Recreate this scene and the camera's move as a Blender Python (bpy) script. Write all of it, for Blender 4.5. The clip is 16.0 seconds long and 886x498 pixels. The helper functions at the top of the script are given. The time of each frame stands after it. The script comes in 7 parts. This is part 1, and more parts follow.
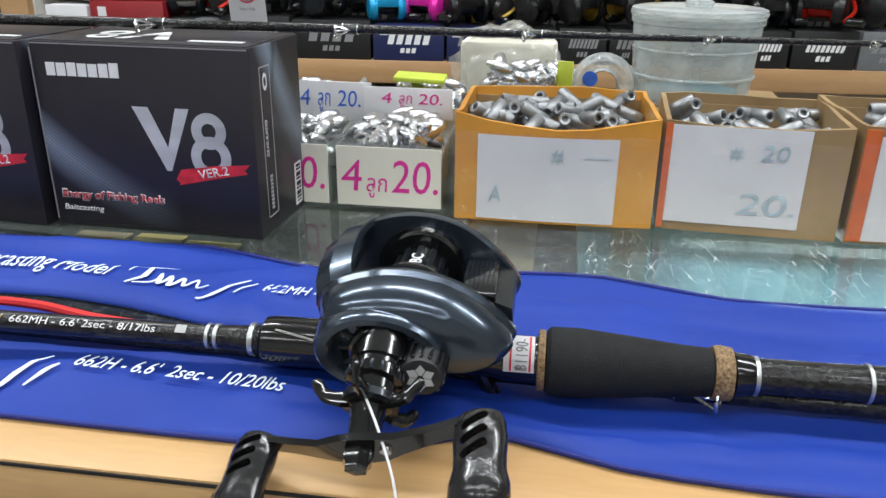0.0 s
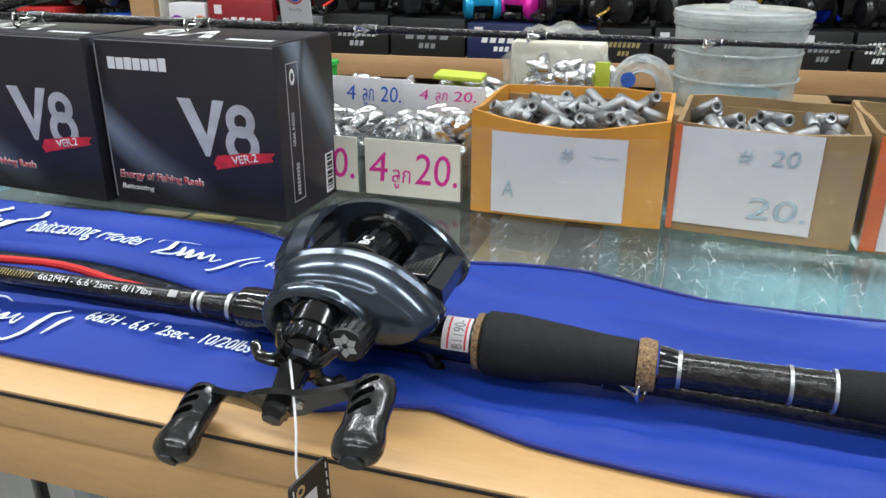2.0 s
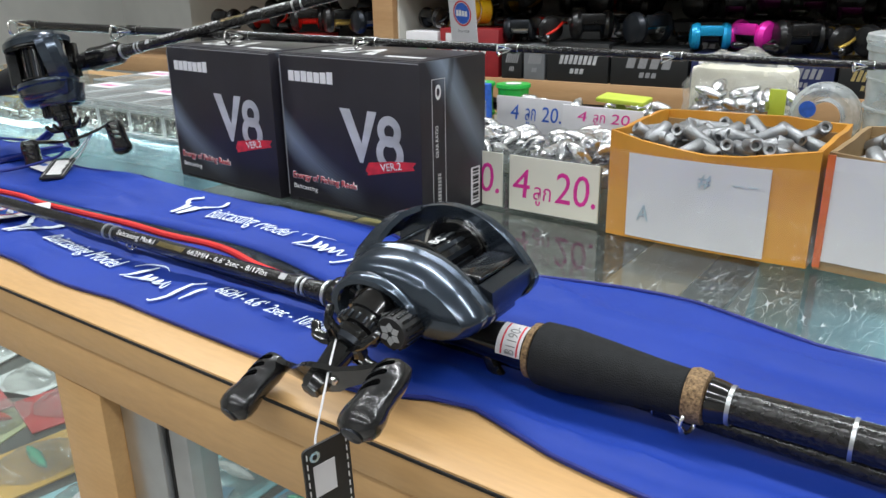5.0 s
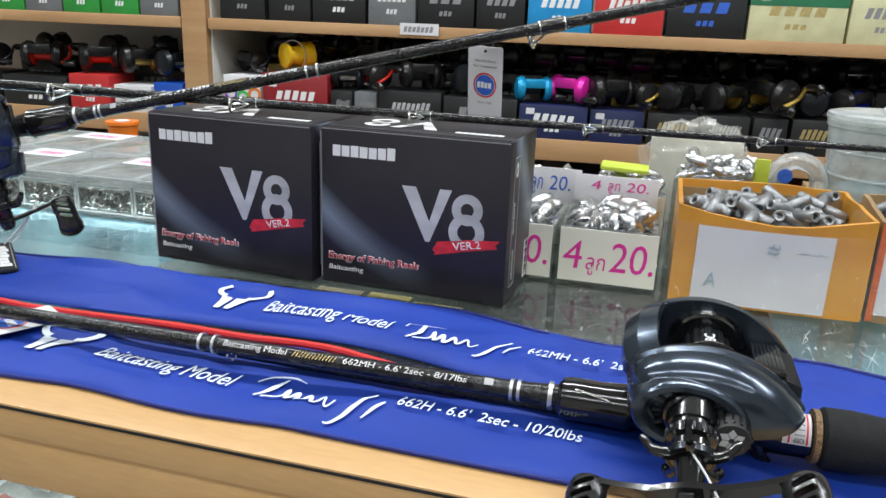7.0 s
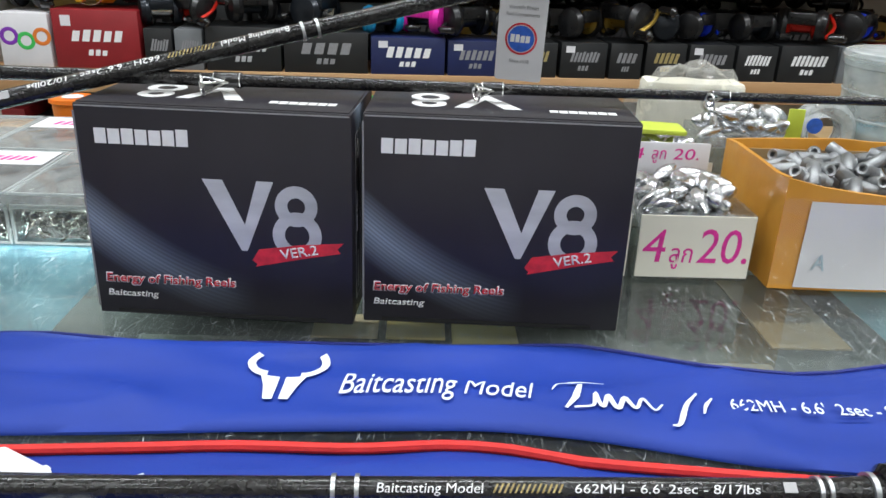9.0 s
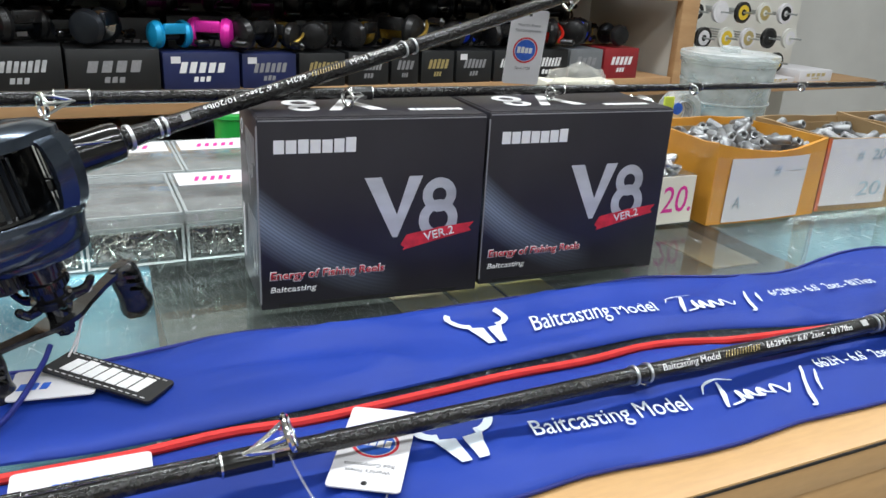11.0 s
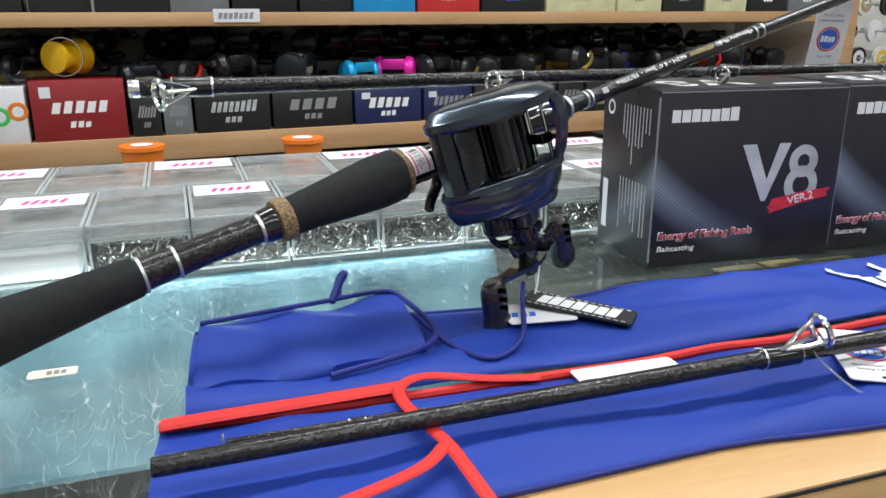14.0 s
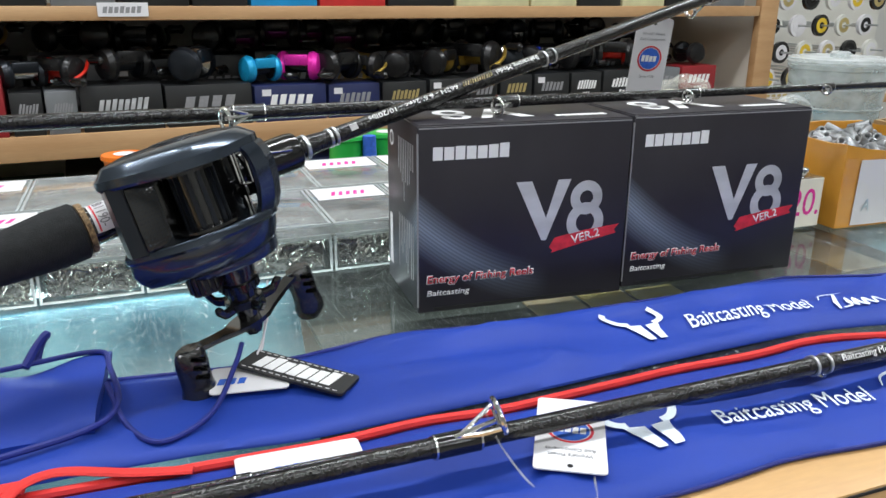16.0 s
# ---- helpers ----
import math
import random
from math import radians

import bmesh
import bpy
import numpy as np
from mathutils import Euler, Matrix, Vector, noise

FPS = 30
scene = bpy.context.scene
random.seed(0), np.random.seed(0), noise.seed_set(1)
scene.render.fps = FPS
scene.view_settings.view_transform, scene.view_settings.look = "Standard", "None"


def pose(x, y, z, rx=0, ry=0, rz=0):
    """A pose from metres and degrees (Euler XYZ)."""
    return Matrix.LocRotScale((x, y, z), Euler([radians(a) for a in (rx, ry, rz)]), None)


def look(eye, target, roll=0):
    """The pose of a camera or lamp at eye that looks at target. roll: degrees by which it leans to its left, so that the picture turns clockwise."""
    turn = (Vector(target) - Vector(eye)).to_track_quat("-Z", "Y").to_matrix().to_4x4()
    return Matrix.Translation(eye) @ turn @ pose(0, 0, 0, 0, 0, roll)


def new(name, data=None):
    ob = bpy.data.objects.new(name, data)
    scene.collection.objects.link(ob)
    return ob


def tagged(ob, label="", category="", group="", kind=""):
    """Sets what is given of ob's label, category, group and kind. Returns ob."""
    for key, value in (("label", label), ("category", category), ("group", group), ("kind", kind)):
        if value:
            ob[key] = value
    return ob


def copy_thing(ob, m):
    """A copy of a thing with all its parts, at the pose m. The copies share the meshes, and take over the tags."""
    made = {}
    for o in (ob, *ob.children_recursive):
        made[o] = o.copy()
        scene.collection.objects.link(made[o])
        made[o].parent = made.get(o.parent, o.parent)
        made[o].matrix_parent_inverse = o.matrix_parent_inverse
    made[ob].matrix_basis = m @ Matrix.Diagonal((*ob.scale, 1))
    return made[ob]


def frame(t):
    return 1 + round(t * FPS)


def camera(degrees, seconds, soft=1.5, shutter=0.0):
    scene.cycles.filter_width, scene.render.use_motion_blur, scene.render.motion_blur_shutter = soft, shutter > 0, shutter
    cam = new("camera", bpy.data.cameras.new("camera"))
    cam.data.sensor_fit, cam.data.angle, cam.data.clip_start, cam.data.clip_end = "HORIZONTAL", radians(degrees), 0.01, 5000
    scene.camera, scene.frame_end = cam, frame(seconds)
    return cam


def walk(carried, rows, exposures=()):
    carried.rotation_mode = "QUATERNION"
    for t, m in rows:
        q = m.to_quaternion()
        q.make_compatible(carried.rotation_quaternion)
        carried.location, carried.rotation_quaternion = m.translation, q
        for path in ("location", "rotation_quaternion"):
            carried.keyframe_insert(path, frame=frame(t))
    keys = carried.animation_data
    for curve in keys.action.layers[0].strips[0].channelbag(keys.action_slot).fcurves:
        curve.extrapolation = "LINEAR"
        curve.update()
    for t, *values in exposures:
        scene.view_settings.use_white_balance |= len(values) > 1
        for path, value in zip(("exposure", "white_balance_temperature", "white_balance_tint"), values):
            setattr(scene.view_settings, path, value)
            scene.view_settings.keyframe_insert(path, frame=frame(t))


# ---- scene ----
cam = camera(59.6, 16.0)
PATH = [
    (0, (0.469, -0.39, 0.168), (0.084, 1.427, -0.574), 0.7),
    (0.5, (0.463, -0.418, 0.164), (-0.033, 1.4, -0.505), 0.1),
    (1, (0.465, -0.439, 0.153), (-0.097, 1.367, -0.498), -0.1),
    (1.5, (0.48, -0.423, 0.161), (-0.134, 1.359, -0.509), -0.0),
    (2, (0.54, -0.395, 0.173), (-0.13, 1.334, -0.576), 0.1),
    (2.5, (0.676, -0.336, 0.147), (-0.226, 1.264, -0.643), -0.7),
    (3, (0.742, -0.32, 0.145), (-0.305, 1.188, -0.649), -1.2),
    (3.5, (0.74, -0.324, 0.146), (-0.398, 1.128, -0.627), -1.5),
    (4, (0.702, -0.339, 0.158), (-0.486, 1.091, -0.579), -1.5),
    (4.5, (0.648, -0.356, 0.163), (-0.561, 1.075, -0.536), -1.3),
    (5, (0.606, -0.372, 0.166), (-0.592, 1.081, -0.507), -0.9),
    (5.2, (0.596, -0.377, 0.166), (-0.588, 1.094, -0.494), -0.8),
    (7.4, (0.349, -0.472, 0.196), (-0.16, 1.366, -0.406), 1.9),
    (7.5, (0.339, -0.465, 0.197), (-0.147, 1.374, -0.422), 1.7),
    (8, (0.302, -0.444, 0.183), (-0.047, 1.433, -0.414), 1.8),
    (8.5, (0.241, -0.385, 0.186), (0.036, 1.484, -0.495), 2.0),
    (8.7, (0.223, -0.36, 0.192), (0.061, 1.486, -0.561), 2.0),
    (10.8, (-0.036, -0.408, 0.189), (0.667, 1.337, -0.491), 3.2),
    (11, (-0.055, -0.416, 0.195), (0.641, 1.326, -0.499), 3.2),
    (11.5, (-0.106, -0.432, 0.192), (0.545, 1.335, -0.48), 2.5),
    (12, (-0.164, -0.441, 0.194), (0.429, 1.358, -0.451), 2.0),
    (12.5, (-0.215, -0.452, 0.174), (0.307, 1.376, -0.445), 1.1),
    (13, (-0.271, -0.445, 0.151), (0.234, 1.4, -0.433), 0.8),
    (13.5, (-0.272, -0.445, 0.156), (0.175, 1.415, -0.43), -0.3),
    (14, (-0.245, -0.421, 0.157), (0.239, 1.429, -0.428), -0.1),
    (14.5, (-0.196, -0.414, 0.166), (0.291, 1.424, -0.455), 0.0),
    (15, (-0.143, -0.406, 0.176), (0.375, 1.424, -0.443), 0.2),
    (15.5, (-0.118, -0.409, 0.18), (0.423, 1.412, -0.446), 0.3),
    (16, (-0.112, -0.413, 0.182), (0.448, 1.402, -0.444), 0.4),
]
walk(cam, [(t, look(eye, target, roll)) for t, eye, target, roll in PATH])

# ---- world and lights ----
world = bpy.data.worlds.new("shop_world")
scene.world = world
world.use_nodes = True
world.node_tree.nodes["Background"].inputs[0].default_value = (0.80, 0.90, 1.0, 1)
world.node_tree.nodes["Background"].inputs[1].default_value = 0.25
scene.view_settings.exposure = 0.0

CEIL = 1.75
FLOOR = -0.95


def lamp(name, m, sx, sy, watts, colour=(0.93, 0.97, 1.0)):
    d = bpy.data.lights.new(name, "AREA")
    d.shape, d.size, d.size_y, d.energy, d.color = "RECTANGLE", sx, sy, watts, colour
    ob = new(name, d)
    ob.matrix_world = m
    return ob


# fluorescent tubes under the ceiling, in rows along the counter
# the unseen row at y = -2.3 is added to brighten the counter's fascia
TUBES = [(-1.1, -0.9), (0.35, -0.9), (1.8, -0.9), (-1.1, 0.45), (0.35, 0.45), (1.8, 0.45), (-1.1, -2.3), (0.35, -2.3), (1.8, -2.3)]
for tx, ty in TUBES:
    lamp("tube_light", pose(tx, ty, CEIL - 0.09), 1.2, 0.10, 20.0 if ty > 0 else 11.8)
# LED strip under the glass of the counter, along its rear
lamp("case_strip_light", pose(-0.46, 0.105, -0.011, -55, 0, 4), 0.80, 0.012, 0.46, (0.80, 0.96, 1.0))
lamp("case_strip_light", pose(0.95, 0.165, -0.011, -55, 0, 4), 0.85, 0.012, 0.75, (0.80, 0.96, 1.0))
# added upward fill below the hook boxes, to brighten the hooks
lamp("case_strip_light", pose(-0.28, 0.068, -0.013, 160, 0, 4), 0.62, 0.010, 0.30, (0.86, 0.97, 1.0))
# added fill behind the fascia, no known fixture; brightens the goods in the case
lamp("case_front_light", pose(0.30, -0.150, -0.050, 25, 0, 4), 1.6, 0.02, 0.7, (0.88, 0.97, 1.0))


# ---- materials ----
def rgb(c):
    return (*c, 1) if len(c) == 3 else c


def mat(name, colour, rough=0.5, metal=0.0, var=0.12, scale=40.0, bump=0.0, bump_scale=200.0, coat=0.0, second=None, stretch=(1, 1, 1), island=0.0, spec=0.5):
    """Surface with a broad and a fine variation of its colour, and fine relief."""
    m = bpy.data.materials.new(name)
    m.use_nodes = True
    nt = m.node_tree
    b = nt.nodes["Principled BSDF"]
    tc = nt.nodes.new("ShaderNodeTexCoord")
    mp = nt.nodes.new("ShaderNodeMapping")
    mp.inputs["Scale"].default_value = stretch
    nt.links.new(tc.outputs["Object"], mp.inputs[0])
    n1 = nt.nodes.new("ShaderNodeTexNoise")
    n1.inputs["Scale"].default_value = scale
    n1.inputs["Detail"].default_value = 6
    nt.links.new(mp.outputs[0], n1.inputs["Vector"])
    r = nt.nodes.new("ShaderNodeValToRGB")
    lo = tuple(max(0, c * (1 - var)) for c in colour)
    hi = second if second else tuple(min(1, c * (1 + var)) for c in colour)
    r.color_ramp.elements[0].position, r.color_ramp.elements[1].position = 0.3, 0.7
    r.color_ramp.elements[0].color, r.color_ramp.elements[1].color = rgb(lo), rgb(hi)
    nt.links.new(n1.outputs[0], r.inputs[0])
    out = r.outputs[0]
    if island:
        g = nt.nodes.new("ShaderNodeNewGeometry")
        hv = nt.nodes.new("ShaderNodeHueSaturation")
        ma = nt.nodes.new("ShaderNodeMapRange")
        ma.inputs[3].default_value, ma.inputs[4].default_value = 1 - island, 1 + island
        nt.links.new(g.outputs["Random Per Island"], ma.inputs[0])
        nt.links.new(ma.outputs[0], hv.inputs["Value"])
        nt.links.new(out, hv.inputs["Color"])
        out = hv.outputs[0]
    nt.links.new(out, b.inputs["Base Color"])
    b.inputs["Roughness"].default_value = rough
    b.inputs["Metallic"].default_value = metal
    b.inputs["Specular IOR Level"].default_value = spec
    b.inputs["Coat Weight"].default_value = coat
    b.inputs["Coat Roughness"].default_value = 0.06
    n2 = nt.nodes.new("ShaderNodeTexNoise")
    n2.inputs["Scale"].default_value = bump_scale
    n2.inputs["Detail"].default_value = 3
    nt.links.new(tc.outputs["Object"], n2.inputs["Vector"])
    mr = nt.nodes.new("ShaderNodeMapRange")
    mr.inputs[3].default_value, mr.inputs[4].default_value = max(0.02, rough - 0.08), min(1, rough + 0.08)
    nt.links.new(n2.outputs[0], mr.inputs[0])
    nt.links.new(mr.outputs[0], b.inputs["Roughness"])
    if bump:
        bp = nt.nodes.new("ShaderNodeBump")
        bp.inputs["Strength"].default_value = bump
        bp.inputs["Distance"].default_value = 0.001
        nt.links.new(n2.outputs[0], bp.inputs["Height"])
        nt.links.new(bp.outputs[0], b.inputs["Normal"])
    return m


def clear(name, tint=(0.93, 0.97, 0.97), rough=0.08, haze=0.05, haze_colour=(0.8, 0.84, 0.84)):
    """Thin clear plastic or glass: see-through with a mirror gloss and a little haze."""
    m = bpy.data.materials.new(name)
    m.use_nodes = True
    nt = m.node_tree
    nt.nodes.remove(nt.nodes["Principled BSDF"])
    o = nt.nodes["Material Output"]
    t = nt.nodes.new("ShaderNodeBsdfTransparent")
    t.inputs[0].default_value = rgb(tint)
    g = nt.nodes.new("ShaderNodeBsdfGlossy")
    g.inputs["Roughness"].default_value = rough
    lw = nt.nodes.new("ShaderNodeLayerWeight")
    pw = nt.nodes.new("ShaderNodeMath")
    pw.operation = "POWER"
    pw.inputs[1].default_value = 5.0
    nt.links.new(lw.outputs["Facing"], pw.inputs[0])
    f = nt.nodes.new("ShaderNodeMath")
    f.operation = "MULTIPLY_ADD"
    f.inputs[1].default_value, f.inputs[2].default_value = 0.9, 0.04
    nt.links.new(pw.outputs[0], f.inputs[0])
    mx = nt.nodes.new("ShaderNodeMixShader")
    nt.links.new(f.outputs[0], mx.inputs[0])
    nt.links.new(t.outputs[0], mx.inputs[1])
    nt.links.new(g.outputs[0], mx.inputs[2])
    d = nt.nodes.new("ShaderNodeBsdfDiffuse")
    d.inputs[0].default_value = rgb(haze_colour)
    m2 = nt.nodes.new("ShaderNodeMixShader")
    n = nt.nodes.new("ShaderNodeTexNoise")
    n.inputs["Scale"].default_value = 4
    n.inputs["Detail"].default_value = 3
    mr = nt.nodes.new("ShaderNodeMapRange")
    mr.inputs[1].default_value, mr.inputs[2].default_value = 0.3, 0.75
    mr.inputs[3].default_value, mr.inputs[4].default_value = haze * 0.6, haze * 1.4
    nt.links.new(n.outputs[0], mr.inputs[0])
    nt.links.new(mr.outputs[0], m2.inputs[0])
    nt.links.new(mx.outputs[0], m2.inputs[1])
    nt.links.new(d.outputs[0], m2.inputs[2])
    nt.links.new(m2.outputs[0], o.inputs[0])
    return m


def scratched_glass():
    m = clear("counter_glass", (0.90, 0.96, 0.95), 0.02, 0.015)
    nt = m.node_tree
    o = nt.nodes["Material Output"]
    last = o.inputs[0].links[0].from_socket
    tc = nt.nodes.new("ShaderNodeTexCoord")
    masks = []
    for rot, sc, seedx, th in ((20, 7, 0, 0.0009), (75, 9, 3, 0.0009), (-35, 8, 7, 0.0010), (130, 12, 11, 0.0013), (50, 10, 17, 0.0012), (-8, 14, 23, 0.0013)):
        mp = nt.nodes.new("ShaderNodeMapping")
        mp.inputs["Rotation"].default_value = (0, 0, radians(rot))
        mp.inputs["Location"].default_value = (seedx, seedx * 0.7, 0)
        mp.inputs["Scale"].default_value = (sc * 3.0, sc * 0.75, 1)
        nt.links.new(tc.outputs["Object"], mp.inputs[0])
        v = nt.nodes.new("ShaderNodeTexNoise")
        v.inputs["Scale"].default_value = 2.6
        v.inputs["Detail"].default_value = 0.0
        v.inputs["Distortion"].default_value = 0.0
        nt.links.new(mp.outputs[0], v.inputs["Vector"])
        s = nt.nodes.new("ShaderNodeMath")
        s.operation = "SUBTRACT"
        s.inputs[1].default_value = 0.5
        nt.links.new(v.outputs[0], s.inputs[0])
        a = nt.nodes.new("ShaderNodeMath")
        a.operation = "ABSOLUTE"
        nt.links.new(s.outputs[0], a.inputs[0])
        l = nt.nodes.new("ShaderNodeMath")
        l.operation = "LESS_THAN"
        l.inputs[1].default_value = th * 1.5
        nt.links.new(a.outputs[0], l.inputs[0])
        gate = nt.nodes.new("ShaderNodeTexNoise")
        gate.inputs["Scale"].default_value = 7 + seedx * 0.3
        nt.links.new(mp.outputs[0], gate.inputs["Vector"])
        gg = nt.nodes.new("ShaderNodeMath")
        gg.operation = "GREATER_THAN"
        gg.inputs[1].default_value = 0.50
        nt.links.new(gate.outputs[0], gg.inputs[0])
        x = nt.nodes.new("ShaderNodeMath")
        x.operation = "MULTIPLY"
        nt.links.new(l.outputs[0], x.inputs[0])
        nt.links.new(gg.outputs[0], x.inputs[1])
        masks.append(x)
    top = masks[0].outputs[0]
    for k in masks[1:]:
        mx = nt.nodes.new("ShaderNodeMath")
        mx.operation = "MAXIMUM"
        nt.links.new(top, mx.inputs[0])
        nt.links.new(k.outputs[0], mx.inputs[1])
        top = mx.outputs[0]
    w = nt.nodes.new("ShaderNodeMath")
    w.operation = "MULTIPLY"
    w.inputs[1].default_value = 0.40
    nt.links.new(top, w.inputs[0])
    d = nt.nodes.new("ShaderNodeBsdfDiffuse")
    d.inputs[0].default_value = (0.8, 0.86, 0.88, 1)
    ms = nt.nodes.new("ShaderNodeMixShader")
    nt.links.new(w.outputs[0], ms.inputs[0])
    nt.links.new(last, ms.inputs[1])
    nt.links.new(d.outputs[0], ms.inputs[2])
    nt.links.new(ms.outputs[0], o.inputs[0])
    return m


def wood(name, dark, light, along=(1.0, 9.0, 9.0), rough=0.45, scale=5.0, coat=0.0):
    m = mat(name, dark, rough, 0, 0.0, scale, 0.08, 300, coat, light, along)
    nt = m.node_tree
    b = nt.nodes["Principled BSDF"]
    src = b.inputs["Base Color"].links[0].from_socket
    tc = nt.nodes.new("ShaderNodeTexCoord")
    mp = nt.nodes.new("ShaderNodeMapping")
    mp.inputs["Scale"].default_value = tuple(a * 14 for a in along)
    nt.links.new(tc.outputs["Object"], mp.inputs[0])
    n = nt.nodes.new("ShaderNodeTexNoise")
    n.inputs["Scale"].default_value = scale
    n.inputs["Detail"].default_value = 4
    nt.links.new(mp.outputs[0], n.inputs["Vector"])
    r = nt.nodes.new("ShaderNodeMapRange")
    r.inputs[1].default_value, r.inputs[2].default_value, r.inputs[3].default_value, r.inputs[4].default_value = 0.3, 0.7, 0.94, 1.03
    nt.links.new(n.outputs[0], r.inputs[0])
    h = nt.nodes.new("ShaderNodeHueSaturation")
    nt.links.new(r.outputs[0], h.inputs["Value"])
    nt.links.new(src, h.inputs["Color"])
    nt.links.new(h.outputs[0], b.inputs["Base Color"])
    return m


def carton_print(name):
    """Dark printed carton with a soft pale sweep of light rays, drawn in the box's own coordinates."""
    m = mat(name, (0.0215, 0.0195, 0.0255), 0.40, 0, 0.14, 30, 0.05, 900, 0.05, None, (1, 1, 1), 0, 0.45)
    nt = m.node_tree
    b = nt.nodes["Principled BSDF"]
    src = b.inputs["Base Color"].links[0].from_socket
    tc = nt.nodes.new("ShaderNodeTexCoord")
    sp = nt.nodes.new("ShaderNodeSeparateXYZ")
    nt.links.new(tc.outputs["Object"], sp.inputs[0])

    def calc(op, a, c=None, d=None):
        k = nt.nodes.new("ShaderNodeMath")
        k.operation = op
        for i, v in enumerate((a, c, d)):
            if v is None:
                continue
            if isinstance(v, (int, float)):
                k.inputs[i].default_value = v
            else:
                nt.links.new(v, k.inputs[i])
        return k.outputs[0]
    x, y, z = sp.outputs
    # on the narrow ends the depth takes the part of x
    s = calc("ADD", x, calc("MULTIPLY", y, 0.9))
    bow = calc("MULTIPLY", calc("MULTIPLY", s, s), 4.5)
    mid = calc("ADD", calc("SUBTRACT", 0.056, calc("MULTIPLY", s, 0.90)), bow)
    off = calc("DIVIDE", calc("ABSOLUTE", calc("SUBTRACT", z, mid)), calc("ADD", 0.020, calc("MULTIPLY", s, -0.08)))
    body = calc("MAXIMUM", calc("SUBTRACT", 1.0, off), 0.0)
    fade = calc("MAXIMUM", calc("SUBTRACT", 1.0, calc("DIVIDE", s, 0.085)), 0.0)
    rays = calc("ADD", 0.8, calc("MULTIPLY", calc("SINE", calc("MULTIPLY", calc("SUBTRACT", z, mid), 2600.0)), 0.2))
    mask = calc("MULTIPLY", calc("MULTIPLY", body, fade), rays)
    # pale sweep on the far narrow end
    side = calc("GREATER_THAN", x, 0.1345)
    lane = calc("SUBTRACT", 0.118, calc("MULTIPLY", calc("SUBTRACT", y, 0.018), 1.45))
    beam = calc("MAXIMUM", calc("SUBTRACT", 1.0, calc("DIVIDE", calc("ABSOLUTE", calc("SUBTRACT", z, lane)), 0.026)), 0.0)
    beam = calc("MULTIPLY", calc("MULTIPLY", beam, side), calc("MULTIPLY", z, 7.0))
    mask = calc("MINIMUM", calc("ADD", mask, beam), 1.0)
    mix = nt.nodes.new("ShaderNodeMix")
    mix.data_type = "RGBA"
    nt.links.new(mask, mix.inputs[0])
    nt.links.new(src, mix.inputs[6])
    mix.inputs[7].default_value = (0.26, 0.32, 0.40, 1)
    nt.links.new(mix.outputs[2], b.inputs["Base Color"])
    return m


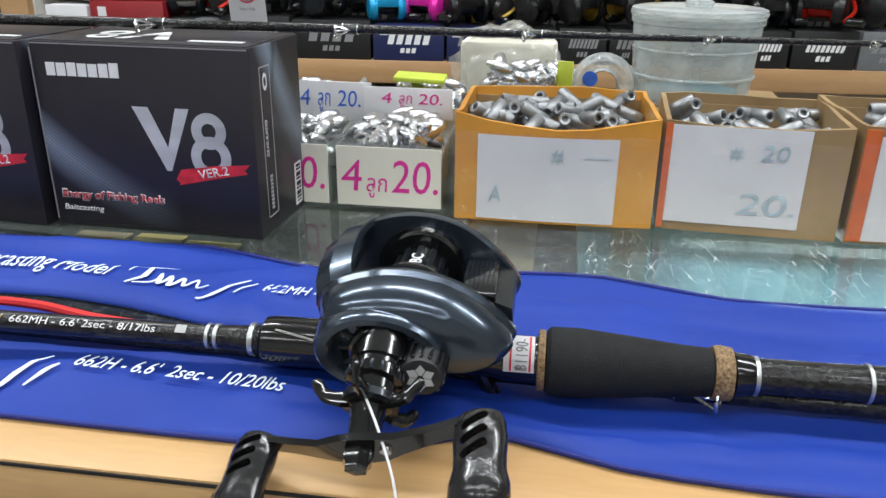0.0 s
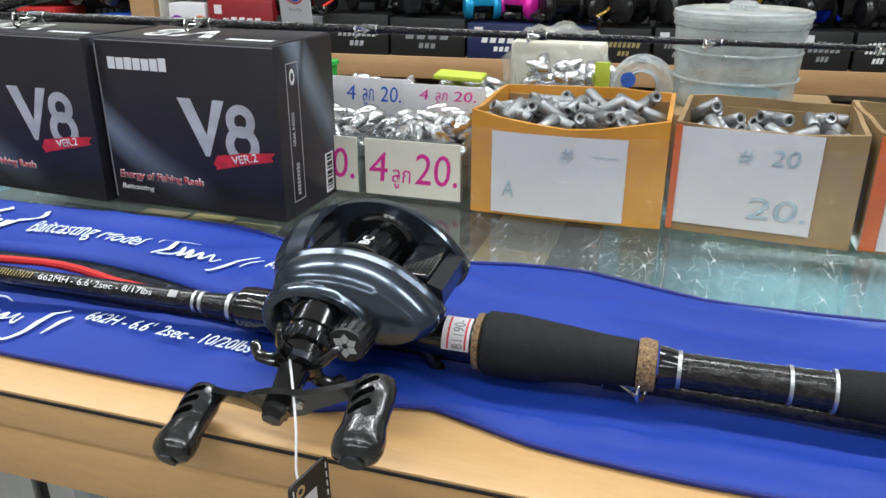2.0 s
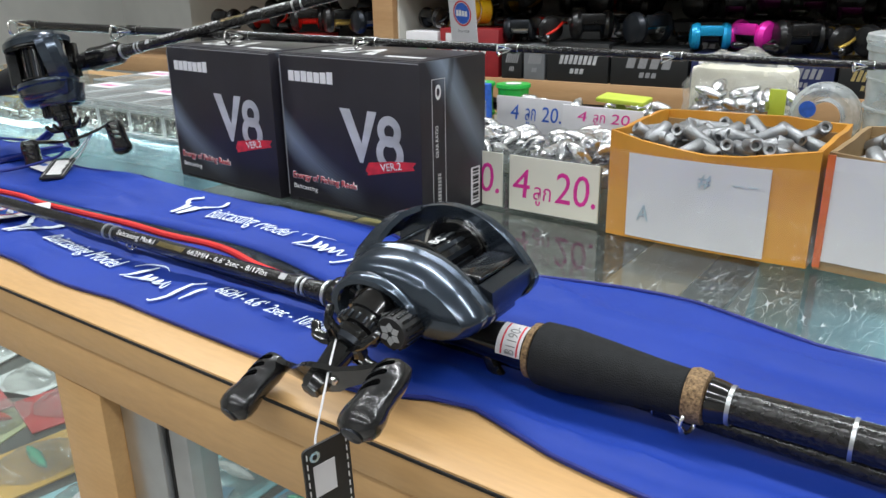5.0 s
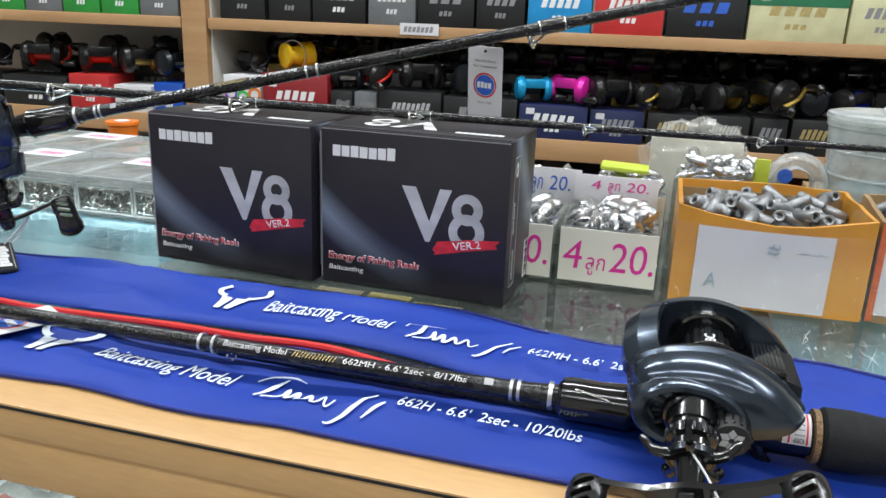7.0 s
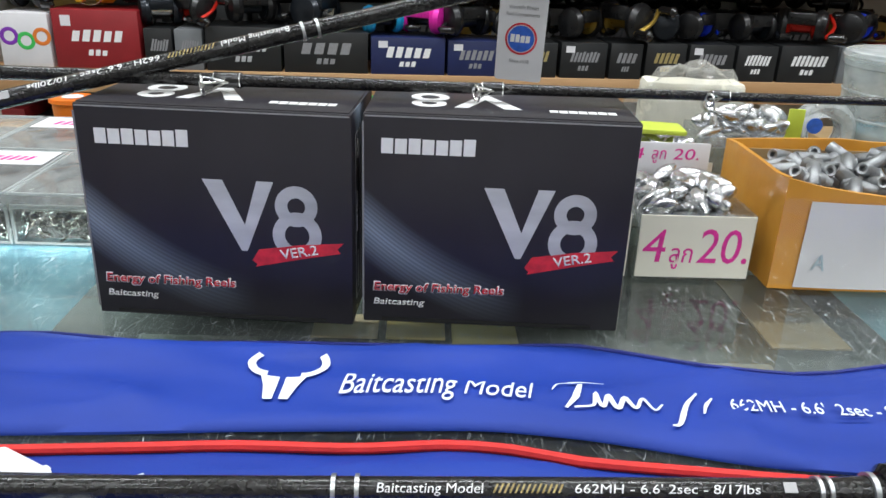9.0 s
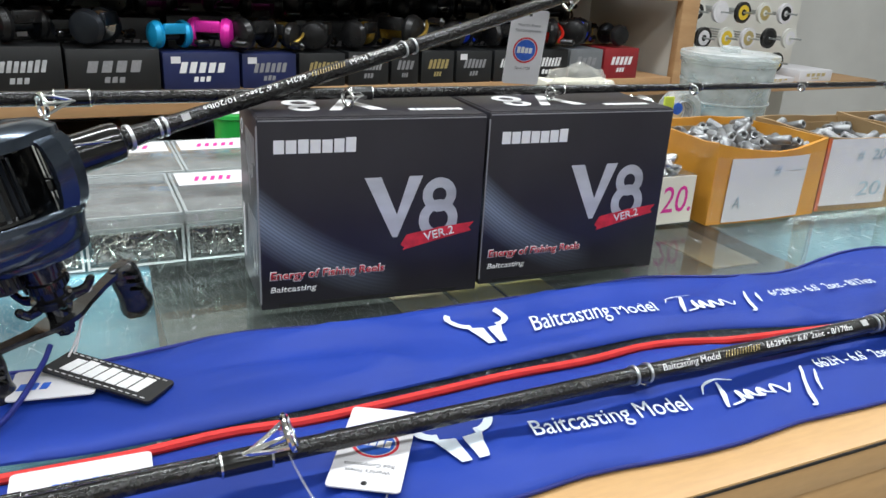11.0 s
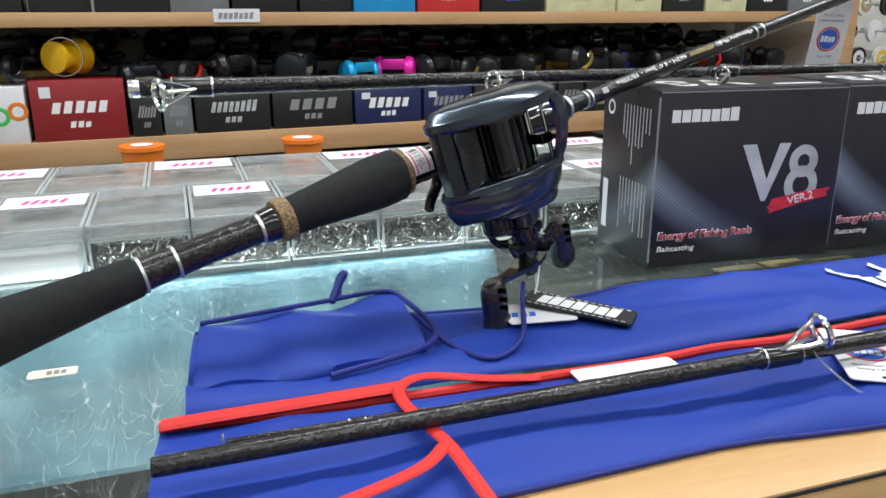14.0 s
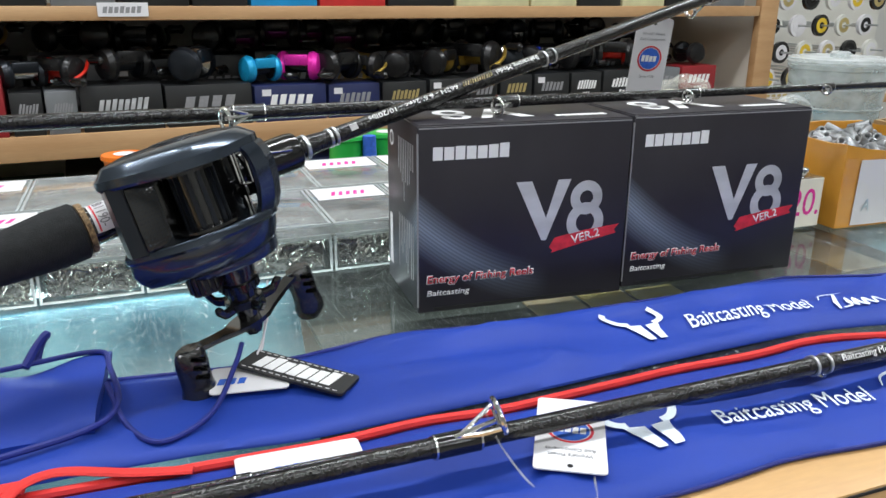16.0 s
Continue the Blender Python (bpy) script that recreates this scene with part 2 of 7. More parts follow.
M = {
    "maple": wood("maple_laminate", (0.54, 0.315, 0.125), (0.61, 0.375, 0.165), (0.8, 5, 5), 0.42, 6.0, 0.12),
    "pine": wood("pine_board", (0.42, 0.235, 0.105), (0.55, 0.34, 0.17), (0.8, 7, 7), 0.55, 4.0),
    "glass": scratched_glass(),
    "clear": clear("clear_plastic", (0.92, 0.94, 0.93), 0.05, 0.10, (0.7, 0.72, 0.70)),
    "milky": clear("milky_plastic", (0.85, 0.88, 0.88), 0.15, 0.30),
    "film": clear("clear_film", (0.97, 0.97, 0.96), 0.12, 0.16, (0.8, 0.8, 0.76)),
    "tray": clear("tray_plastic", (0.95, 0.96, 0.95), 0.04, 0.035),
    # extra haze paints the ceiling's whitish reflection into the lids
    "lid": clear("lid_plastic", (0.90, 0.92, 0.92), 0.06, 0.17, (0.72, 0.74, 0.74)),
    "tape": clear("clear_tape", (1.0, 1.0, 0.99), 0.06, 0.03, (0.85, 0.83, 0.78)),
    "pane": clear("case_pane", (0.93, 0.97, 0.96), 0.02, 0.02),
    "alu": mat("aluminium", (0.55, 0.57, 0.58), 0.35, 0.9, 0.06, 60, 0.05, 600),
    "white_wall": mat("white_wall", (0.72, 0.72, 0.69), 0.8, 0, 0.05, 6, 0.1, 120),
    "panel": mat("white_panel", (0.70, 0.70, 0.65), 0.5, 0, 0.05, 8, 0.03, 150),
    "ceiling": mat("ceiling_paint", (0.66, 0.67, 0.66), 0.85, 0, 0.04, 6, 0.1, 100),
    "floor": mat("floor_tile", (0.42, 0.40, 0.37), 0.4, 0, 0.12, 5, 0.02, 80),
    "carton": carton_print("printed_carton"),
    "white_ink": mat("white_ink", (0.80, 0.80, 0.80), 0.5, 0, 0.04, 300),
    "silver_ink": mat("silver_ink", (0.55, 0.56, 0.58), 0.42, 0.25, 0.25, 55, 0, 300, 0, None, (0.35, 1, 1)),
    "red_ink": mat("red_ink", (0.62, 0.025, 0.045), 0.5, 0, 0.25, 150),
    "grey_ink": mat("grey_ink", (0.25, 0.25, 0.26), 0.5, 0, 0.1, 200),
    "gold_ink": mat("gold_ink", (0.62, 0.50, 0.22), 0.35, 0.6, 0.15, 200),
    "pink_ink": mat("pink_ink", (0.70, 0.03, 0.30), 0.6, 0, 0.2, 250),
    "blue_ink": mat("blue_ink", (0.03, 0.12, 0.55), 0.6, 0, 0.2, 250),
    "pale_ink": mat("faded_blue_ink", (0.44, 0.55, 0.61), 0.6, 0, 0.25, 120),
    "black": mat("black_plastic", (0.006, 0.006, 0.0065), 0.15, 0, 0.15, 80, 0.03, 700, 0.5),
    "knob": mat("speckled_knob", (0.010, 0.010, 0.011), 0.20, 0, 0.3, 260, 0.30, 380, 0.4, (0.020, 0.020, 0.021)),
    "black_matt": mat("black_matt", (0.016, 0.016, 0.017), 0.5, 0, 0.15, 80, 0.08, 700),
    "dim_ink": mat("dim_white_ink", (0.46, 0.46, 0.47), 0.5, 0, 0.08, 200),
    "rim": clear("box_rim", (0.80, 0.83, 0.82), 0.06, 0.35),
    "grip_check": mat("rubber_check", (0.0215, 0.023, 0.025), 0.62, 0, 0.15, 200),
    "void": mat("dark_recess", (0.005, 0.005, 0.005), 0.7, 0, 0.1),
    "foam": mat("foam_grip", (0.016, 0.017, 0.018), 0.82, 0, 0.18, 260, 0.45, 1800, 0, None, (1, 1, 1), 0, 0.25),
    "cork": mat("speckled_cork", (0.085, 0.045, 0.020), 0.75, 0, 0.3, 900, 0.5, 1200, 0, (0.38, 0.245, 0.12)),
    "carbon": mat("lacquered_carbon", (0.003, 0.003, 0.003), 0.20, 0, 0.1, 620, 0.50, 520, 0.35, (0.026, 0.025, 0.025), (0.6, 1, 1), 0, 0.28),
    "gunmetal": mat("blue_grey_metal_paint", (0.056, 0.073, 0.098), 0.20, 0.75, 0.10, 30, 0, 60, 0.35),
    "gun_dark": mat("dark_blue_grey_paint", (0.015, 0.019, 0.026), 0.33, 0.6, 0.12, 40, 0.03, 800, 0.25),
    "chrome": mat("chrome", (0.75, 0.75, 0.74), 0.14, 1.0, 0.08, 60, 0.03, 500),
    "lead": mat("cast_lead", (0.30, 0.31, 0.32), 0.42, 0.75, 0.2, 120, 0.35, 600, 0, None, (1, 1, 1), 0.25),
    "shiny_lead": mat("bright_lead", (0.62, 0.63, 0.64), 0.22, 0.95, 0.15, 150, 0.3, 400, 0, None, (1, 1, 1), 0.2),
    "cloth": mat("blue_nylon", (0.009, 0.041, 0.315), 0.56, 0, 0.10, 14, 0.25, 2600, 0, None, (1, 1, 1), 0, 0.35),
    "cloth_edge": mat("navy_piping", (0.006, 0.016, 0.19), 0.6, 0, 0.2, 60, 0.3, 2000),
    "red_cloth": mat("red_ribbon", (0.72, 0.025, 0.020), 0.6, 0, 0.12, 80, 0.4, 2400),
    "print_white": mat("screen_print", (0.74, 0.82, 0.90), 0.6, 0, 0.05, 300),
    "paper": mat("white_paper", (0.70, 0.69, 0.71), 0.75, 0, 0.05, 25, 0.1, 300),
    "cream": mat("cream_card", (0.76, 0.73, 0.62), 0.7, 0, 0.05, 25, 0.08, 300),
    "orange_card": mat("orange_carton", (0.66, 0.28, 0.025), 0.40, 0, 0.12, 18, 0.1, 200, 0.35, (0.76, 0.36, 0.045)),
    "brown_card": mat("brown_carton", (0.30, 0.19, 0.085), 0.65, 0, 0.15, 20, 0.15, 250, 0.1, (0.40, 0.27, 0.13)),
    "red_card": mat("orange_red_tape", (0.62, 0.13, 0.03), 0.45, 0, 0.2, 60),
    "yellow_green": mat("fluorescent_tag", (0.50, 0.60, 0.06), 0.5, 0, 0.1, 40),
    "hooks": mat("blackened_hooks", (0.50, 0.48, 0.45), 0.22, 0.9, 0.3, 200, 0, 200, 0, None, (1, 1, 1), 0.6),
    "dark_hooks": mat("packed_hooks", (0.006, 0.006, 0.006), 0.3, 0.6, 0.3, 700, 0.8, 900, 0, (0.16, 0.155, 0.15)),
    "case_board": mat("pale_blue_board", (0.055, 0.19, 0.27), 0.55, 0, 0.25, 16, 0.05, 120, 0, (0.30, 0.54, 0.63)),
    "case_dark": mat("case_lining", (0.065, 0.07, 0.06), 0.6, 0, 0.25, 12),
    "case_card": mat("manila_card", (0.62, 0.46, 0.22), 0.6, 0, 0.08, 30),
}


def paint(name, colour, rough=0.45, metal=0.0):
    """A plain coat in one more colour, made once."""
    if name not in M:
        M[name] = mat(name, colour, rough, metal, 0.12, 25, 0.04, 300, 0.15)
    return M[name]


# ---- building helpers ----
def thing(name, m, label, category, group="", kind=""):
    ob = new(name)
    ob.empty_display_size = 0.02
    ob.matrix_world = m
    return tagged(ob, label, category, group, kind)


def finish(bm, name, material, smooth=35):
    bmesh.ops.recalc_face_normals(bm, faces=bm.faces)
    me = bpy.data.meshes.new(name)
    bm.to_mesh(me)
    bm.free()
    for mm in (material if isinstance(material, (list, tuple)) else [material]):
        me.materials.append(mm)
    if smooth:
        me.polygons.foreach_set("use_smooth", [True] * len(me.polygons))
        me.set_sharp_from_angle(angle=radians(smooth))
    return me


def part(name, bm, material, parent, label="", m=None, smooth=35):
    ob = new(name, finish(bm, name, material, smooth))
    if parent is not None:
        ob.parent = parent
    if m is not None:
        ob.matrix_local = m
    if label:
        ob["label"] = label
    return ob


def solid(name, bm, material, label, category, kind="", group="", m=None, smooth=35):
    return tagged(part(name, bm, material, None, "", m, smooth), label, category, group, kind)


def box(x0, x1, y0, y1, z0, z1, bevel=0.0, bm=None, seg=2):
    own = bm is None
    b = bmesh.new()
    bmesh.ops.create_cube(b, size=1)
    for v in b.verts:
        v.co = (x0 + (v.co.x + 0.5) * (x1 - x0), y0 + (v.co.y + 0.5) * (y1 - y0), z0 + (v.co.z + 0.5) * (z1 - z0))
    if bevel:
        bmesh.ops.bevel(b, geom=b.edges[:], offset=bevel, segments=seg, affect="EDGES", profile=0.5)
    return b if own else merge(bm, b)


def merge(bm, other, m=None):
    me = bpy.data.meshes.new("t")
    other.to_mesh(me)
    other.free()
    if m is not None:
        me.transform(m)
    bm.from_mesh(me)
    bpy.data.meshes.remove(me)
    return bm


def loft(rings, cap=True, closed=True, bm=None):
    """Skin over rings of points, each with the same count."""
    bm = bm or bmesh.new()
    rows = [[bm.verts.new(p) for p in r] for r in rings]
    n = len(rows[0])
    for a, b in zip(rows, rows[1:]):
        for i in range(n if closed else n - 1):
            j = (i + 1) % n
            bm.faces.new((a[i], a[j], b[j], b[i]))
    if cap and closed:
        bm.faces.new(rows[0][::-1])
        bm.faces.new(rows[-1])
    return bm


def lathe(profile, n=28, bm=None, cap=True):
    """Turned body round the x axis: (x, radius) pairs."""
    return loft([[(x, r * math.cos(2 * math.pi * i / n), r * math.sin(2 * math.pi * i / n)) for i in range(n)] for x, r in profile], cap, True, bm)


def along(p0, p1, roll=0.0):
    """Frame whose x axis runs from p0 to p1, with z as near up as may be."""
    p0, p1 = Vector(p0), Vector(p1)
    x = (p1 - p0).normalized()
    z = Vector((0, 0, 1))
    y = z.cross(x).normalized()
    z = x.cross(y)
    m = Matrix((x, y, z)).transposed().to_4x4()
    m.translation = p0
    return m @ Matrix.Rotation(roll, 4, "X")


def sweep(points, radius, n=10, bm=None, flat=1.0):
    """Tube along a chain of points; radius may be a list. flat squeezes it upright."""
    pts = [Vector(p) for p in points]
    rad = radius if isinstance(radius, (list, tuple)) else [radius] * len(pts)
    rings = []
    for i, p in enumerate(pts):
        d = (pts[min(i + 1, len(pts) - 1)] - pts[max(i - 1, 0)]).normalized()
        a = d.cross(Vector((0, 0, 1)))
        a = a.normalized() if a.length > 1e-4 else Vector((1, 0, 0))
        b = a.cross(d).normalized()
        rings.append([p + a * (rad[i] * math.cos(2 * math.pi * k / n)) + b * (rad[i] * flat * math.sin(2 * math.pi * k / n)) for k in range(n)])
    return loft(rings, True, True, bm)


def smooth_path(points, n=8):
    """Catmull-Rom points through a chain."""
    P = [Vector(p) for p in points]
    P = [2 * P[0] - P[1]] + P + [2 * P[-1] - P[-2]]
    out = []
    for i in range(1, len(P) - 2):
        for k in range(n):
            t = k / n
            out.append(0.5 * (2 * P[i] + (P[i + 1] - P[i - 1]) * t + (2 * P[i - 1] - 5 * P[i] + 4 * P[i + 1] - P[i + 2]) * t * t + (3 * P[i] - P[i - 1] - 3 * P[i + 1] + P[i + 2]) * t ** 3))
    return out + [P[-2]]


def torus(R, r, n=28, k=10, bm=None, m=None):
    """Ring about the x axis."""
    b = bmesh.new()
    rows = [[b.verts.new((r * math.sin(2 * math.pi * j / k), (R + r * math.cos(2 * math.pi * j / k)) * math.cos(2 * math.pi * i / n), (R + r * math.cos(2 * math.pi * j / k)) * math.sin(2 * math.pi * i / n))) for j in range(k)] for i in range(n)]
    for i in range(n):
        for j in range(k):
            b.faces.new((rows[i][j], rows[(i + 1) % n][j], rows[(i + 1) % n][(j + 1) % k], rows[i][(j + 1) % k]))
    return merge(bm or bmesh.new(), b, m)


def plate(outline, thick, bm=None, m=None):
    """Flat outline in x, y given some thickness upwards."""
    b = bmesh.new()
    f = b.faces.new([b.verts.new((x, y, 0)) for x, y in outline])
    r = bmesh.ops.extrude_face_region(b, geom=[f])
    bmesh.ops.translate(b, verts=[v for v in r["geom"] if isinstance(v, bmesh.types.BMVert)], vec=(0, 0, thick))
    return merge(bm or bmesh.new(), b, m)


def letters(name, text, height, material, parent, m, label="", width=None, shear=0.0, thick=0.00012, bold=0.0):
    """Flat lettering in the built-in font, height metres tall, its lower left corner at m."""
    cu = bpy.data.curves.new(name, "FONT")
    cu.body, cu.size, cu.extrude, cu.shear, cu.resolution_u, cu.offset = text, 1.0, 0.0, shear, 3, bold
    ob = new(name, cu)
    dg = bpy.context.evaluated_depsgraph_get()
    me = bpy.data.meshes.new_from_object(ob.evaluated_get(dg))
    bpy.data.objects.remove(ob)
    bpy.data.curves.remove(cu)
    xs = [v.co.x for v in me.vertices] or [0, 1]
    ys = [v.co.y for v in me.vertices] or [0, 1]
    sy = height / 0.72
    sx = width / (max(xs) - min(xs)) if width else sy
    me.transform(Matrix.Diagonal((sx, sy, 1, 1)) @ Matrix.Translation((-min(xs), 0, 0)))
    bm = bmesh.new()
    bm.from_mesh(me)
    bpy.data.meshes.remove(me)
    r = bmesh.ops.extrude_face_region(bm, geom=bm.faces[:])
    bmesh.ops.translate(bm, verts=[v for v in r["geom"] if isinstance(v, bmesh.types.BMVert)], vec=(0, 0, thick))
    return part(name, bm, material, parent, label, m, 0)


def mark_bars(name, w, h, n, material, parent, m, label="", slant=0.15, seed=1, thick=0.00012, fill=0.72, joined=False):
    """A word mark as a row of plain blocks, each a piece of its own."""
    rnd = random.Random(seed)
    s = w / n
    joint = bmesh.new()
    ob = None
    for i in range(n):
        hh = h * rnd.uniform(0.86, 1.0)
        a = i * s
        outline = [(a, 0), (a + s * fill, 0), (a + s * fill + slant * hh, hh), (a + slant * hh, hh)]
        if joined:
            plate(outline, thick, joint)
        else:
            ob = part(name, plate(outline, thick), material, parent, label, m, 0)
    if joined:
        ob = part(name, joint, material, parent, label, m, 0)
        ob["kind"] = "stuff"
    else:
        joint.free()
    return ob


def ring_plate(x, y, r, hole, thick, n=30):
    """Flat annulus with some thickness."""
    rings = [[(x + k * math.cos(2 * math.pi * i / n), y + k * math.sin(2 * math.pi * i / n), z) for i in range(n)] for k, z in ((hole, 0), (r, 0), (r, thick), (hole, thick), (hole, 0))]
    bm = loft(rings, False, True)
    bmesh.ops.remove_doubles(bm, verts=bm.verts[:], dist=1e-7)
    return bm


FRONT = Matrix.Rotation(radians(90), 4, "X")      # lays flat lettering onto an upright face that looks towards -y


def on_front(x, z, y=0.0, tilt=0.0):
    return Matrix.Translation((x, y, z)) @ FRONT @ Matrix.Rotation(radians(tilt), 4, "Z")


# ---- counter ----
CT = pose(0, -0.2245, 0, 0, 0, 3.9)               # u along the counter's front, v into it
counter = thing("display_counter", CT, "glass-topped shop display counter with maple laminate edge", "counter")
U0, U1, VB = -1.1, 1.7, 0.62
part("edge_top", box(U0, U1, 0.0, 0.042, -0.018, 0.0, 0.0009), M["maple"], counter)
part("fascia", box(U0, U1, 0.0015, 0.018, -0.046, -0.0185, 0.0008), M["maple"], counter)
part("edge_strip", box(U0, U1, -0.0006, 0.0016, -0.0024, -0.0010), M["void"], counter, "black joint line along the edge")
bm = box(U0, U1, 0.042, VB, -0.008, -0.0006)
ob = part("glass_top", bm, M["glass"], counter, "scratched clear glass top")
ob.visible_shadow = False
part("rear_rail", box(U0, U1, VB, VB + 0.04, -0.05, 0.0, 0.002), M["maple"], counter)
for u in (-0.62, 0.206, 1.05):
    post = part("post", box(u - 0.023, u + 0.022, 0.002, 0.04, FLOOR + 0.05, -0.0465, 0.001), M["maple"], counter)
    part("frame_bar", box(u + 0.0225, u + 0.056, 0.012, 0.034, FLOOR + 0.05, -0.0465, 0.001), M["alu"], counter, "grey aluminium frame bar")
    part("frame_groove", box(u + 0.0565, u + 0.062, 0.016, 0.03, FLOOR + 0.05, -0.0465), M["void"], counter)
    part("frame_lip", box(u + 0.0625, u + 0.078, 0.014, 0.032, FLOOR + 0.05, -0.0465, 0.001), M["alu"], counter)
for a, b in ((U0, -0.645), (-0.54, 0.181), (0.286, 1.025), (1.13, U1)):
    ob = part("front_pane", box(a, b, 0.020, 0.025, -0.85, -0.047), M["pane"], counter)
    ob.visible_shadow = False
part("plinth", box(U0, U1, 0.01, VB + 0.03, FLOOR, -0.85, 0.002), M["maple"], counter)
part("back_board", box(U0, U1, VB + 0.005, VB + 0.02, -0.85, -0.052), M["panel"], counter)
part("case_shelf", box(U0, U1, 0.03, VB, -0.27, -0.262), M["case_dark"], counter, "grey shelf inside the case")
# sloped display boards inside the case, pale blue
for a, b in ((U0, -0.035), (0.48, U1)):
    part("display_board", loft([[(a, 0.285, -0.115), (b, 0.285, -0.115), (b, 0.285, -0.119), (a, 0.285, -0.119)], [(a, 0.36, -0.022), (b, 0.36, -0.022), (b, 0.36, -0.026), (a, 0.36, -0.026)], [(a, 0.60, -0.018), (b, 0.60, -0.018), (b, 0.60, -0.022), (a, 0.60, -0.022)]]), M["case_board"], counter, "pale blue display board")
strip = bpy.data.materials.new("led_light")
strip.use_nodes = True
strip.node_tree.nodes["Principled BSDF"].inputs["Emission Color"].default_value = (0.86, 0.96, 1.0, 1)
strip.node_tree.nodes["Principled BSDF"].inputs["Emission Strength"].default_value = 4.5
part("led_strip", box(-0.66, -0.415, 0.310, 0.326, -0.016, -0.0105, 0.002), strip, counter, "white glowing LED strip under the glass")
part("inner_lining", box(-0.034, 0.479, 0.14, 0.6, -0.038, -0.034), M["case_dark"], counter, "dark lined tray inside the case")

# ---- room shell ----
solid("floor", box(-4, 5, -4, 4, FLOOR - 0.1, FLOOR), M["floor"], "grey tiled shop floor", "floor", "structure")
solid("ceiling", box(-4, 5, -4, 4, CEIL, CEIL + 0.1), M["ceiling"], "white painted ceiling", "ceiling", "structure")
solid("wall_north", box(-4, 5, 2.2, 2.3, FLOOR, CEIL), M["white_wall"], "white shop wall behind the shelves", "wall", "structure")
solid("wall_south", box(-4, 5, -4.1, -4, FLOOR, CEIL), M["white_wall"], "white shop wall", "wall", "structure")
solid("wall_west", box(-4.1, -4, -4, 2.3, FLOOR, CEIL), M["white_wall"], "white shop wall", "wall", "structure")
solid("wall_east", box(5, 5.1, -4, 2.3, FLOOR, CEIL), M["white_wall"], "white shop wall", "wall", "structure")
for tx, ty in TUBES:
    fx = thing("ceiling_light", pose(tx, ty, CEIL), "white metal fluorescent batten on the ceiling", "ceiling light", "ceiling lights")
    part("housing", box(-0.62, 0.62, -0.03, 0.03, -0.06, 0.0, 0.004), M["panel"], fx)
    for sx in (-0.61, 0.61):
        part("end_cap", box(sx - 0.012, sx + 0.012, -0.02, 0.02, -0.085, -0.061, 0.003), M["panel"], fx)

# ---- shelf wall behind the counter ----
SH = pose(0, 1.17, 0, 0, 0, 8)                    # u along the shelf fronts, v into the shelf
unit = thing("shelf_unit", SH, "pine-edged shop shelving with white uprights", "shelving")
part("lower_shelf", box(-0.73, 1.30, 0.0, 0.40, -0.110, -0.064, 0.002), M["pine"], unit)
part("upper_shelf", box(-0.73, 1.30, 0.0, 0.40, 0.133, 0.158, 0.002), M["pine"], unit)
part("base_shelf", box(-0.73, 1.30, 0.0, 0.40, -0.62, -0.59, 0.002), M["pine"], unit)
part("top_shelf", box(-0.73, 1.30, 0.0, 0.40, 0.52, 0.545, 0.002), M["pine"], unit)
part("back_panel", box(-1.9, 2.3, 0.405, 0.42, FLOOR, CEIL - 0.1), M["panel"], unit)
for u in (-0.765, 1.335):
    part("upright", box(u - 0.030, u + 0.030, 0.0, 0.022, FLOOR, CEIL - 0.1, 0.001), M["pine"], unit)
    part("side_panel", box(u - 0.010, u + 0.034, 0.0225, 0.404, FLOOR, CEIL - 0.1, 0.001), M["panel"], unit, "white side panel")
part("left_shelf", box(-1.9, -0.797, 0.0, 0.40, 0.133, 0.158, 0.002), M["pine"], unit)
part("left_lower_shelf", box(-1.9, -0.797, 0.0, 0.40, -0.112, -0.066, 0.002), M["pine"], unit)
part("right_shelf", box(1.371, 2.3, 0.05, 0.40, -0.125, -0.10, 0.002), M["pine"], unit)

# ---- rod bags ----
BAG1_X = [-0.275, -0.20, -0.17, -0.12, -0.085, -0.021, 0.044, 0.103, 0.206, 0.25, 0.311, 0.36, 0.43, 0.47, 0.54, 0.60, 0.675, 0.708, 0.731]
BAG1_R = [-0.041, -0.040, -0.043, -0.046, -0.046, -0.029, -0.034, -0.027, -0.020, -0.012, -0.027, -0.031, -0.008, -0.002, -0.019, -0.013, -0.003, -0.008, -0.028]
BAG1_F = [-0.126, -0.124, -0.121, -0.119, -0.121, -0.114, -0.107, -0.099, -0.088, -0.091, -0.102, -0.104, -0.100, -0.100, -0.098, -0.092, -0.076, -0.066, -0.058]
BAG2_X = [-0.284, -0.25, -0.198, -0.073, -0.03, 0.0, 0.07, 0.105, 0.154, 0.19, 0.218, 0.24, 0.30, 0.335, 0.40, 0.435, 0.487, 0.54, 0.612, 0.661, 0.708, 0.720]
BAG2_R = [-0.136, -0.136, -0.136, -0.131, -0.124, -0.126, -0.117, -0.112, -0.110, -0.103, -0.104, -0.110, -0.112, -0.113, -0.112, -0.112, -0.110, -0.108, -0.105, -0.103, -0.101, -0.102]
BAG2_F = [-0.214, -0.216, -0.212, -0.200, -0.203, -0.204, -0.198, -0.192, -0.194, -0.192, -0.186, -0.186, -0.183, -0.181, -0.176, -0.154, -0.166, -0.166, -0.160, -0.140, -0.121, -0.114]


